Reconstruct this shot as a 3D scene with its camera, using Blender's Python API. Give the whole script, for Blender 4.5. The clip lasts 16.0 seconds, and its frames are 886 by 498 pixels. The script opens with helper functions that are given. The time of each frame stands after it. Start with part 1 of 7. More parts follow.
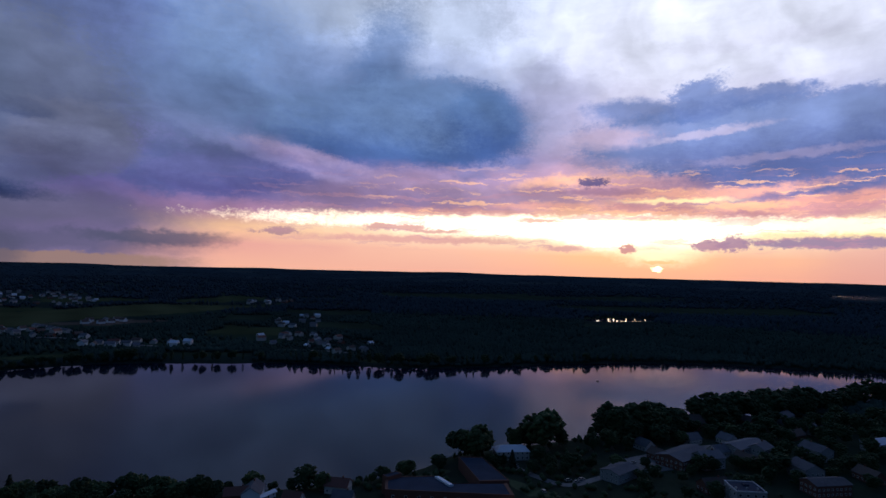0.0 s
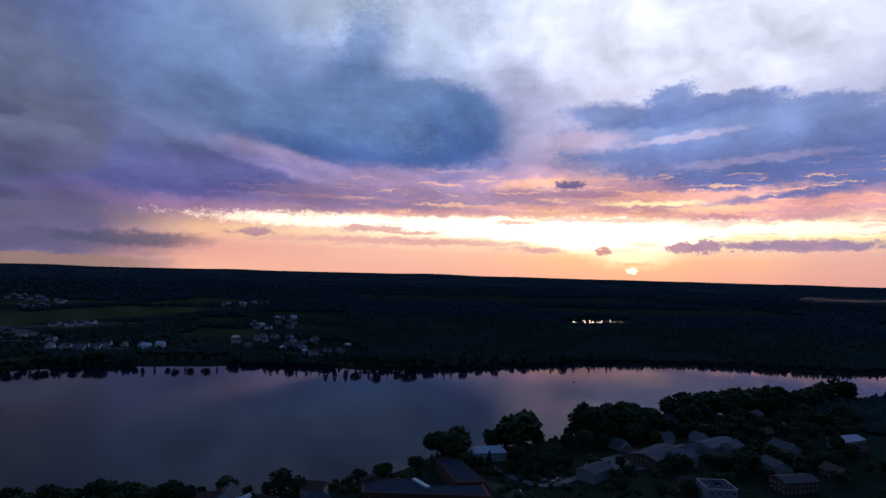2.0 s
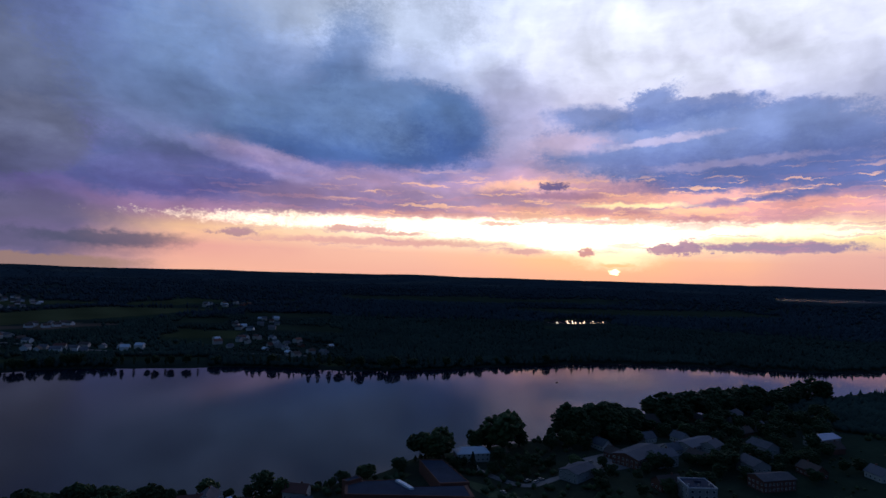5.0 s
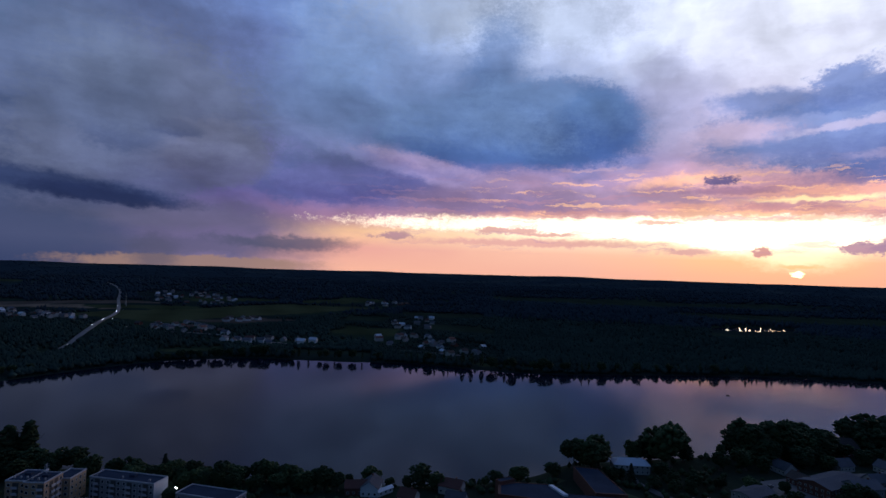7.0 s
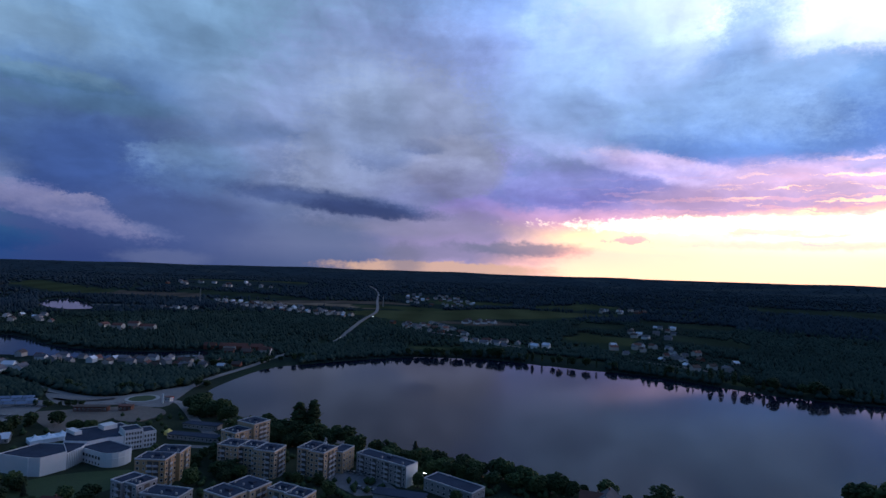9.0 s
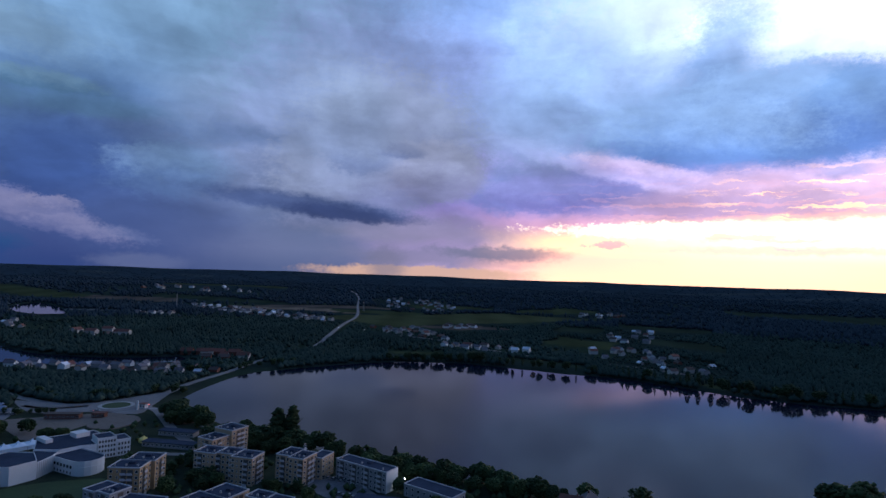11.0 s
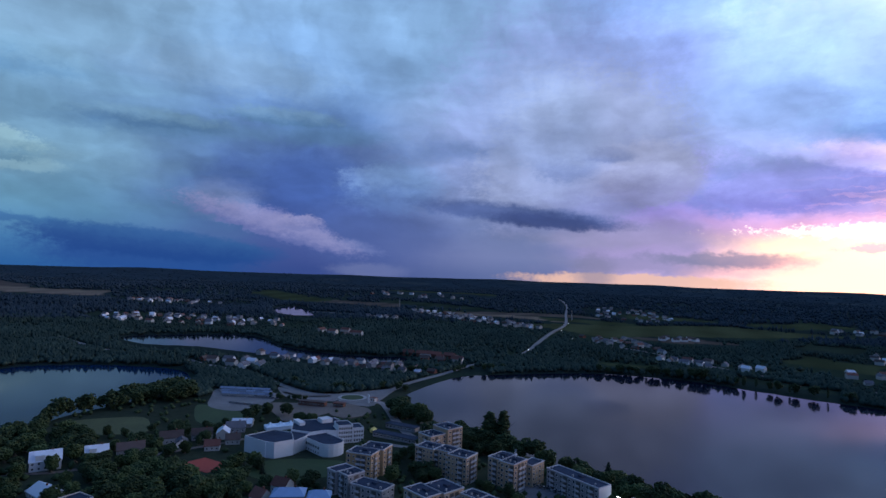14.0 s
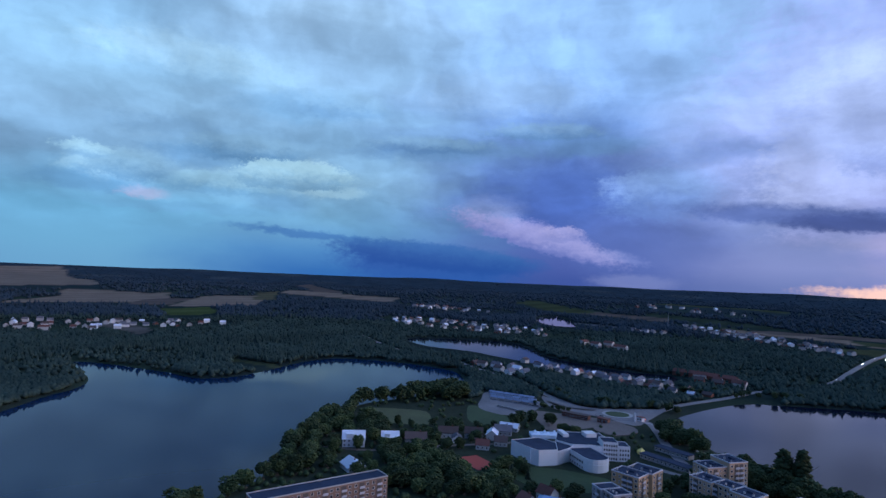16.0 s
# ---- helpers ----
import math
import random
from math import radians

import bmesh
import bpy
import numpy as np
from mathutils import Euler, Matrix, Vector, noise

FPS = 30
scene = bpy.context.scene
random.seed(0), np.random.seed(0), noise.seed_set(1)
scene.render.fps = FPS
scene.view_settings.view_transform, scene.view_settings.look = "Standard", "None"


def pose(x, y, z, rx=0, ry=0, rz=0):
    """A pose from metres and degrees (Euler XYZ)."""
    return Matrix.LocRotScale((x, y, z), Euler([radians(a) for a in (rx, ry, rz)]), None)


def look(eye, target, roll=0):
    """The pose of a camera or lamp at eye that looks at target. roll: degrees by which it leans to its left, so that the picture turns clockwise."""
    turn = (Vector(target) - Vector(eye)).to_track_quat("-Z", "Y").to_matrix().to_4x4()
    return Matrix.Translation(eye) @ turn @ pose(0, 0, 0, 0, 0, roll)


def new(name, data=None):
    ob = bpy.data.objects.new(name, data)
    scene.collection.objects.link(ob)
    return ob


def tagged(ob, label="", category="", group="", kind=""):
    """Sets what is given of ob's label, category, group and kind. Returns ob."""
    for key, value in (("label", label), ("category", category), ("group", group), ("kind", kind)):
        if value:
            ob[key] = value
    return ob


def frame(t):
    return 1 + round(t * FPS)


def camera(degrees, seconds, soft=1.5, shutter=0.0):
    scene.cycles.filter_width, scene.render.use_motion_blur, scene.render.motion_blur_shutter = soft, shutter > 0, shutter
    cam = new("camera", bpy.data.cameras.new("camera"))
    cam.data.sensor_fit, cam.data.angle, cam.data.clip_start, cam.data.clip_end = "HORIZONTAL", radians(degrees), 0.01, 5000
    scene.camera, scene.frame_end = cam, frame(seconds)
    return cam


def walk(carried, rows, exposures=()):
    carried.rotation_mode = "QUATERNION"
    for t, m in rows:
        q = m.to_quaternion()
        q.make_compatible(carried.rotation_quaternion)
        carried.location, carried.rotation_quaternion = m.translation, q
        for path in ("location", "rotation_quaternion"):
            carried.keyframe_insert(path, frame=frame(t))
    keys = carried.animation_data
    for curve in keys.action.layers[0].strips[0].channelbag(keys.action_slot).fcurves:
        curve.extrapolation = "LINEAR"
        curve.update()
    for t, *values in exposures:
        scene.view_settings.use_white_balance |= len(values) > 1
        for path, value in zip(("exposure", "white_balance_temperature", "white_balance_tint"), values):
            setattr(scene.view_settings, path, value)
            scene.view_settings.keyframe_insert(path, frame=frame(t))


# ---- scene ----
# ---------------------------------------------------------------- camera
# A drone hovers 120 m above the lake and turns on the spot.
HOVER = (0.0, 0.0, 120.0)
cam = camera(76.4, 16.0, soft=1.5)


def turn(t, yaw, pitch, roll):
    return t, pose(*HOVER, 90 + pitch, roll, yaw)


walk(cam, [
    turn(0.0, 0.0, 2.06, -1.49), turn(0.5, -0.75, 2.09, -1.54), turn(1.0, -1.36, 2.18, -1.48),
    turn(1.5, -1.88, 2.25, -1.5), turn(2.0, -2.26, 2.28, -1.57), turn(2.5, -2.61, 2.3, -1.58),
    turn(3.0, -2.79, 2.29, -1.63), turn(3.5, -3.09, 2.32, -1.59), turn(4.0, -3.49, 2.37, -1.63),
    turn(5.2, -3.9, 2.42, -1.66), turn(6.3, -3.62, 2.46, -1.68), turn(6.5, -1.71, 2.46, -1.69),
    turn(7.0, 11.38, 2.14, -1.73), turn(7.5, 29.8, 1.77, -2.07), turn(8.0, 36.87, 1.64, -1.98),
    turn(8.5, 35.81, 1.85, -1.94), turn(9.0, 34.67, 2.01, -1.9), turn(9.5, 33.7, 2.2, -1.99),
    turn(10.7, 32.7, 2.5, -1.95), turn(11.8, 33.55, 2.74, -1.9), turn(12.0, 34.15, 2.76, -1.9),
    turn(12.5, 36.97, 2.77, -1.84), turn(13.0, 43.04, 2.7, -1.94), turn(13.5, 48.3, 2.68, -1.96),
    turn(14.0, 53.57, 2.64, -1.96), turn(14.5, 59.43, 2.64, -2.07), turn(15.0, 66.12, 2.69, -2.09),
    turn(15.5, 72.34, 2.71, -2.18), turn(16.0, 79.71, 2.79, -2.42),
], exposures=[(0.0, 0.0, 6500, 10), (6.5, 0.0, 6500, 10), (7.0, 0.02, 6500, 10), (7.5, 0.5, 6700, 7), (8.0, 1.07, 6900, 4), (12.5, 1.14, 6900, 4), (14.0, 1.4, 6750, 7), (16.0, 1.8, 6600, 10)])

# ---------------------------------------------------------------- sky
world = bpy.data.worlds.new("evening_sky")
world.use_nodes = True
wt = world.node_tree
wt.nodes.clear()


def wnode(kind, **props):
    n = wt.nodes.new(kind)
    if "operation" in props:
        n.operation = props["operation"]
    return n


def feed(sock, v):
    if isinstance(v, bpy.types.NodeSocket):
        wt.links.new(v, sock)
    else:
        sock.default_value = v


def calc(op, a, b=0.0, c=0.0):
    n = wnode("ShaderNodeMath", operation=op)
    feed(n.inputs[0], a)
    feed(n.inputs[1], b)
    feed(n.inputs[2], c)
    return n.outputs[0]


def smooth(v, lo, hi, out0=0.0, out1=1.0):
    n = wnode("ShaderNodeMapRange")
    n.interpolation_type = "SMOOTHSTEP"
    for k, w in enumerate((v, lo, hi, out0, out1)):
        feed(n.inputs[k], w)
    return n.outputs[0]


def blend(fac, a, b):
    n = wnode("ShaderNodeMix")
    n.data_type = "RGBA"
    n.clamp_factor = True
    feed(n.inputs[0], fac)
    feed(n.inputs[6], a)
    feed(n.inputs[7], b)
    return n.outputs[2]


def tone(r, g, b, stops=0.0, gain=1.0):
    """A sky colour as a viewer names it (0 to 255), made linear; stops: how far that view is opened up."""
    if b > r:                                                  # the cool side of the sky is bluer than it seems
        k = 0.96 if stops < 1.2 else 0.91 if stops < 1.5 else 0.89
        r, g, b = r * k, g * (1.0 if stops < 1.2 else 0.99), b * (1.0 if stops < 1.0 else 0.97)
    lin = [((c / 255 + 0.055) / 1.055) ** 2.4 if c > 10 else c / 255 / 12.92 for c in (r, g, b)]
    k = gain / 2 ** stops
    return lin[0] * k, lin[1] * k, lin[2] * k, 1.0


gen = wnode("ShaderNodeTexCoord").outputs["Generated"]
split = wnode("ShaderNodeSeparateXYZ")
feed(split.inputs[0], gen)
sx, sy, sz = split.outputs
AZ = calc("MULTIPLY", calc("ARCTAN2", calc("MULTIPLY", sx, -1.0), sy), 57.2958)
EL = calc("MULTIPLY", calc("ARCSINE", sz), 57.2958)


def sky_noise(su, sv, detail, rough=0.55, distortion=0.0, seed=0.0, u=None, v=None):
    comb = wnode("ShaderNodeCombineXYZ")
    feed(comb.inputs[0], calc("MULTIPLY", u or AZ, su))
    feed(comb.inputs[1], calc("MULTIPLY", v or EL, sv))
    comb.inputs[2].default_value = seed
    n = wnode("ShaderNodeTexNoise")
    feed(n.inputs["Vector"], comb.outputs[0])
    n.inputs["Scale"].default_value = 1.0
    n.inputs["Detail"].default_value = detail
    n.inputs["Roughness"].default_value = rough
    n.inputs["Distortion"].default_value = distortion
    return n


def signed(sock, k):
    return calc("MULTIPLY", calc("SUBTRACT", sock, 0.5), k)


n1 = sky_noise(0.11, 0.2, 6, seed=3.1)
n2 = sky_noise(0.11, 0.2, 6, seed=11.7)
n3 = sky_noise(0.5, 0.9, 6, seed=5.3, rough=0.6)
n4 = sky_noise(0.55, 0.95, 5, seed=8.9)
# coordinates pushed about by the wind
UW = calc("ADD", calc("ADD", AZ, signed(n1.outputs[0], 5.0)), signed(n3.outputs[0], 1.6))
VW = calc("ADD", calc("ADD", EL, signed(n2.outputs[0], 2.2)), signed(n4.outputs[0], 1.0))
n5 = sky_noise(1.5, 2.4, 6, seed=15.3, rough=0.62)
n6 = sky_noise(1.3, 2.2, 6, seed=27.9, rough=0.6)
UW = calc("ADD", UW, signed(n5.outputs[0], 1.0))
VW = calc("ADD", VW, signed(n6.outputs[0], 0.7))
US = calc("ADD", calc("ADD", AZ, signed(n3.outputs[0], 1.6)), signed(n5.outputs[0], 1.2))
VS = calc("ADD", calc("ADD", EL, signed(n4.outputs[0], 0.8)), signed(n6.outputs[0], 0.6))
n7 = sky_noise(3.4, 4.6, 6, seed=35.1, rough=0.62)
EDGE = calc("ADD", calc("ADD", calc("MULTIPLY", n3.outputs[0], 0.5), calc("MULTIPLY", n5.outputs[0], 0.5)), signed(n7.outputs[0], 0.4))
streak = sky_noise(0.10, 1.3, 5, seed=2.2, u=UW, v=VW).outputs[0]
billow = sky_noise(0.13, 0.2, 6, seed=21.0, rough=0.5, distortion=0.25).outputs[0]


def column(*stops):
    """Colours of the sky up one bearing: (elevation in degrees, colour)."""
    r = wnode("ShaderNodeValToRGB")
    feed(r.inputs[0], calc("DIVIDE", calc("ADD", EL_SOFT, 2.0), 92.0))
    e = r.color_ramp.elements
    while len(e) < len(stops):
        e.new(0.5)
    for k, (v, colour) in enumerate(stops):
        e[k].position = (v + 2.0) / 92.0
        e[k].color = colour
    return r.outputs[0]


# the broad colours wander a little with the cloud, less near the horizon
EL_SOFT = calc("ADD", EL, calc("MULTIPLY", signed(n2.outputs[0], 4.5), smooth(EL, 2.0, 10.0)))
AZ_SOFT = calc("ADD", AZ, signed(n1.outputs[0], 14.0))
HI = tone(76, 108, 172, 1.25)
TOP = tone(58, 88, 152, 1.25)
DUSK = column((0, tone(58, 84, 132, 1.25)), (8, tone(66, 96, 150, 1.25)), (20, tone(78, 108, 164, 1.25)), (50, HI), (90, TOP))
columns = [
    (-110, DUSK),
    (-66, column((0, tone(170, 140, 160)), (4, tone(176, 150, 168)), (8, tone(92, 100, 150)), (20, tone(112, 128, 178)), (50, HI), (90, TOP))),
    (-38, column((0, tone(218, 158, 146)), (2.5, tone(222, 170, 158)), (4.2, tone(255, 232, 170)), (6, tone(222, 160, 170)),
                 (8.5, tone(150, 135, 175)), (13, tone(150, 150, 195)), (17, tone(208, 204, 232)), (25, tone(226, 222, 243)),
                 (50, HI), (90, TOP))),
    (-20, column((0, tone(246, 176, 140)), (1.6, tone(252, 190, 142)), (3.2, tone(255, 240, 200, 0, 1.1)), (4.8, tone(255, 240, 190)),
                 (6, tone(250, 186, 152)), (8, tone(228, 168, 176)), (11, tone(188, 160, 192)), (17, tone(206, 196, 226)),
                 (25, tone(222, 221, 243)), (50, HI), (90, TOP))),
    (0, column((0, tone(232, 172, 152)), (2, tone(238, 184, 160)), (4, tone(255, 236, 200)), (5, tone(245, 200, 166)),
               (6.3, tone(178, 134, 156)), (9, tone(166, 138, 178)), (12, tone(122, 122, 174)), (16, tone(118, 130, 184)),
               (21, tone(160, 172, 214)), (26, tone(186, 196, 232)), (50, HI), (90, TOP))),
    (20, column((0, tone(232, 172, 150)), (2, tone(222, 160, 150)), (3.6, tone(238, 190, 150)), (5, tone(160, 120, 148)),
                (7, tone(98, 90, 146)), (10, tone(112, 108, 162)), (15, tone(94, 108, 164)), (20, tone(104, 130, 182)),
                (26, tone(128, 152, 204)), (50, HI), (90, TOP))),
    (33, column((0, tone(120, 104, 138)), (2, tone(118, 102, 142)), (4, tone(110, 94, 138)), (7, tone(88, 82, 134)),
                (10, tone(108, 104, 152)), (16, tone(106, 108, 160)), (26, tone(98, 120, 174)), (50, HI), (90, TOP))),
    (46, column((0, tone(92, 100, 152, 1.25)), (2, tone(112, 116, 168, 1.25)), (5, tone(104, 112, 164, 1.25)),
                (9, tone(136, 142, 192, 1.25)), (15, tone(148, 158, 206, 1.25)), (20, tone(136, 156, 208, 1.25)),
                (25, tone(142, 166, 218, 1.25)), (50, HI), (90, TOP))),
    (68, column((0, tone(52, 68, 132, 1.25)), (3, tone(66, 80, 146, 1.25)), (6, tone(56, 76, 146, 1.25)), (10, tone(70, 92, 160, 1.25)),
                (15, tone(98, 124, 184, 1.25)), (20, tone(118, 146, 202, 1.25)), (25, tone(138, 166, 218, 1.25)), (50, HI), (90, TOP))),
    (92, column((0, tone(52, 104, 178, 1.8)), (2, tone(78, 130, 194, 1.8)), (5, tone(118, 162, 208, 1.8)), (9, tone(146, 178, 220, 1.8)),
                (13, tone(130, 162, 208, 1.8)), (18, tone(152, 180, 228, 1.8)), (25, tone(172, 196, 242, 1.8)), (50, HI), (90, TOP))),
    (113, column((0, tone(112, 158, 204, 1.8)), (2, tone(112, 164, 210, 1.8)), (5, tone(112, 166, 214, 1.8)), (9, tone(128, 160, 206, 1.8)),
                 (13, tone(146, 176, 222, 1.8)), (18, tone(156, 190, 236, 1.8)), (25, tone(146, 180, 232, 1.8)), (50, HI), (90, TOP))),
    (160, DUSK),
]
colour = columns[0][1]
for (a0, _), (a1, col) in zip(columns, columns[1:]):
    colour = blend(smooth(AZ_SOFT, a0, a1), colour, col)


def bank_group():
    """A node group that lays one bank of cloud over the sky colour."""
    global wt
    g = bpy.data.node_groups.new("cloud_bank", "ShaderNodeTree")
    for nm, kind in (("Sky", "NodeSocketColor"), ("U", "NodeSocketFloat"), ("V", "NodeSocketFloat"), ("Edge", "NodeSocketFloat"), ("Az", "NodeSocketFloat"),
                     ("El", "NodeSocketFloat"), ("Cos", "NodeSocketFloat"), ("Sin", "NodeSocketFloat"), ("Wide", "NodeSocketFloat"), ("Up", "NodeSocketFloat"),
                     ("Down", "NodeSocketFloat"), ("Rough", "NodeSocketFloat"), ("Inner", "NodeSocketFloat"), ("Outer", "NodeSocketFloat"),
                     ("Alpha", "NodeSocketFloat"), ("Colour", "NodeSocketColor")):
        g.interface.new_socket(nm, in_out="INPUT", socket_type=kind)
    g.interface.new_socket("Sky", in_out="OUTPUT", socket_type="NodeSocketColor")
    keep, wt = wt, g
    i = wnode("NodeGroupInput").outputs
    o = wnode("NodeGroupOutput")
    du, dv = calc("SUBTRACT", i["U"], i["Az"]), calc("SUBTRACT", i["V"], i["El"])
    ru = calc("ADD", calc("MULTIPLY", du, i["Cos"]), calc("MULTIPLY", dv, i["Sin"]))
    rv = calc("SUBTRACT", calc("MULTIPLY", dv, i["Cos"]), calc("MULTIPLY", du, i["Sin"]))
    up = calc("DIVIDE", calc("MAXIMUM", rv, 0.0), i["Up"])
    down = calc("DIVIDE", calc("MINIMUM", rv, 0.0), i["Down"])
    across = calc("DIVIDE", ru, i["Wide"])
    d2 = calc("ADD", calc("MULTIPLY", across, across), calc("ADD", calc("MULTIPLY", up, up), calc("MULTIPLY", down, down)))
    d = calc("ADD", calc("SQRT", d2), calc("MULTIPLY", calc("SUBTRACT", i["Edge"], 0.5), i["Rough"]))
    feed(o.inputs[0], blend(calc("MULTIPLY", smooth(d, i["Inner"], i["Outer"], 1.0, 0.0), i["Alpha"]), i["Sky"], i["Colour"]))
    wt = keep
    return g


BANK = bank_group()


def cloud(az, el, ru, rt, rb, col, alpha=1.0, soft=0.3, rot=0.0, rough=0.6, drift=True):
    """One bank of cloud: bearing and elevation of its middle, half width, reach up and down (degrees)."""
    global colour
    n = wnode("ShaderNodeGroup")
    n.node_tree = BANK
    values = (colour, UW if drift else US, VW if drift else VS, EDGE, az, el, math.cos(radians(rot)), math.sin(radians(rot)), ru, rt, rb, rough,
              1.0 - soft, 1.0 + soft, alpha, col)
    for sock, v in zip(n.inputs, values):
        feed(sock, v)
    colour = n.outputs[0]


def heap_group():
    """A node group that lays one heap of cloud over the sky: lit above, dark towards its base, with a lumpy edge."""
    global wt
    g = bpy.data.node_groups.new("cloud_heap", "ShaderNodeTree")
    for nm in ("Sky", "U", "V", "Edge", "Az", "El", "Cos", "Sin", "Wide", "Up", "Down", "Rough", "Inner", "Outer", "Alpha", "Lit", "Dark"):
        g.interface.new_socket(nm, in_out="INPUT", socket_type="NodeSocketColor" if nm in ("Sky", "Lit", "Dark") else "NodeSocketFloat")
    g.interface.new_socket("Sky", in_out="OUTPUT", socket_type="NodeSocketColor")
    keep, wt = wt, g
    i = wnode("NodeGroupInput").outputs
    o = wnode("NodeGroupOutput")
    du, dv = calc("SUBTRACT", i["U"], i["Az"]), calc("SUBTRACT", i["V"], i["El"])
    ru = calc("ADD", calc("MULTIPLY", du, i["Cos"]), calc("MULTIPLY", dv, i["Sin"]))
    rv = calc("SUBTRACT", calc("MULTIPLY", dv, i["Cos"]), calc("MULTIPLY", du, i["Sin"]))
    up = calc("DIVIDE", calc("MAXIMUM", rv, 0.0), i["Up"])
    down = calc("DIVIDE", calc("MINIMUM", rv, 0.0), i["Down"])
    across = calc("DIVIDE", ru, i["Wide"])
    d2 = calc("ADD", calc("MULTIPLY", across, across), calc("ADD", calc("MULTIPLY", up, up), calc("MULTIPLY", down, down)))
    lumps = calc("MULTIPLY", calc("SUBTRACT", i["Edge"], 0.5), i["Rough"])
    d = calc("ADD", calc("SQRT", d2), lumps)
    lit = smooth(calc("SUBTRACT", calc("ADD", up, down), calc("MULTIPLY", lumps, 1.2)), -0.75, 0.75)
    feed(o.inputs[0], blend(calc("MULTIPLY", smooth(d, i["Inner"], i["Outer"], 1.0, 0.0), i["Alpha"]), i["Sky"], blend(lit, i["Dark"], i["Lit"])))
    wt = keep
    return g


HEAP = heap_group()


def cumulus(az, el, ru, rt, rb, lit, dark, alpha=0.85, soft=0.2, rot=0.0, rough=0.9):
    """One heap of cloud, placed as cloud() places a bank, with the colours of its top and of its base."""
    global colour
    n = wnode("ShaderNodeGroup")
    n.node_tree = HEAP
    values = (colour, US, VS, EDGE, az, el, math.cos(radians(rot)), math.sin(radians(rot)), ru, rt, rb, rough, 1.0 - soft, 1.0 + soft, alpha, lit, dark)
    for sock, v in zip(n.inputs, values):
        feed(sock, v)
    colour = n.outputs[0]


# -- the sunset, towards the sun
cloud(-8, 24, 22, 6, 5, tone(222, 220, 243), 0.5, 0.8)
cloud(-27, 21, 15, 6, 4, tone(230, 226, 244), 0.6, 0.7)
cloud(12, 24.5, 8, 4, 2.2, tone(200, 210, 246, 1.05), 0.55, 0.6, rough=2.2)
cloud(2, 23.5, 8, 4, 2.2, tone(200, 210, 240, 0.9), 0.5, 0.6, rough=2.2)
cloud(20, 20.5, 6, 3.5, 2.8, tone(140, 160, 210), 0.5, 0.7, rough=1.2)
cloud(13, 18.3, 5, 2.6, 2.0, tone(150, 162, 208), 0.5, 0.7, rough=1.2)
cloud(26, 15, 10, 3, 3.5, tone(88, 104, 150), 0.55, 0.7, rot=18)
cloud(10, 17, 9, 4, 4, tone(90, 114, 162), 0.6, 0.8)
cloud(6.5, 20.5, 3.0, 4.5, 5, tone(84, 110, 160), 0.7, 0.6, rot=12, rough=1.0)
cloud(5.5, 13.6, 14, 3.2, 3.2, tone(74, 98, 152), 0.85, 0.4, rot=-2)
cloud(-0.5, 14.2, 8, 4.2, 3.6, tone(66, 92, 148), 0.92, 0.28)
cloud(8, 11.4, 9, 1.6, 1.6, tone(62, 82, 142), 0.6, 0.5, rot=5)
cloud(-11, 16.5, 4, 3.0, 3.0, tone(170, 166, 204), 0.6, 0.7, rough=1.4)
cloud(21.5, 8.3, 9.5, 2.2, 2.0, tone(78, 80, 134), 0.85, 0.4)
cloud(27, 8.8, 3.5, 2.0, 2.0, tone(74, 84, 138), 0.7, 0.5)
cloud(13.5, 9.8, 6.0, 0.7, 0.7, tone(160, 140, 186), 0.7, 0.6, rot=14)
cloud(19, 10.8, 5.0, 0.7, 0.7, tone(134, 126, 176), 0.6, 0.6, rot=16)
cloud(-2, 9.0, 9, 1.4, 1.4, tone(172, 140, 178), 0.5, 0.7)
cloud(-28, 12.2, 14, 3.4, 3.0, tone(106, 124, 178), 0.92, 0.2, rough=0.8)
cloud(-26, 14.6, 6, 1.3, 1.2, tone(90, 112, 170), 0.8, 0.4)
cloud(-34, 9.0, 13, 2.6, 1.9, tone(88, 102, 160), 0.9, 0.4, rot=-3)
cloud(-24, 10.5, 6, 0.8, 0.7, tone(144, 146, 192), 0.5, 0.6)
cloud(-24.2, 16.6, 2.2, 1.2, 1.2, tone(116, 132, 186), 0.85, 0.4, rough=2.0, rot=-30)
cloud(-28, 15.9, 5.0, 0.7, 0.9, tone(104, 122, 178), 0.85, 0.35, rough=1.5)
cloud(-36, 14.8, 5.0, 0.8, 0.9, tone(112, 128, 182), 0.8, 0.4, rough=1.5)
cloud(-18.6, 15.4, 4.2, 1.3, 1.4, tone(108, 126, 180), 0.85, 0.4)
cloud(-17, 12.9, 4, 0.9, 0.8, tone(198, 172, 200), 0.8, 0.6)
cloud(-5, 7.3, 11, 1.2, 0.9, tone(162, 134, 168), 0.8, 0.5, rough=1.2)
cloud(8, 7.0, 9, 1.3, 1.0, tone(140, 116, 158), 0.75, 0.5, rough=1.0)
cloud(-20, 7.6, 9, 1.0, 1.0, tone(176, 138, 164), 0.6, 0.6, rough=1.4)
cloud(-25, 7.9, 9, 0.45, 0.4, tone(252, 182, 158), 0.75, 0.6, rot=-2, rough=1.4)
cloud(-12, 9.0, 4.5, 0.5, 0.45, tone(252, 192, 164), 0.8, 0.6, rot=-4, rough=1.4)
cloud(-35, 6.7, 7, 0.5, 0.5, tone(244, 172, 156), 0.8, 0.6, rough=1.4)
cloud(-30, 5.7, 9, 0.5, 0.4, tone(196, 140, 156), 0.8, 0.6, rough=1.4)
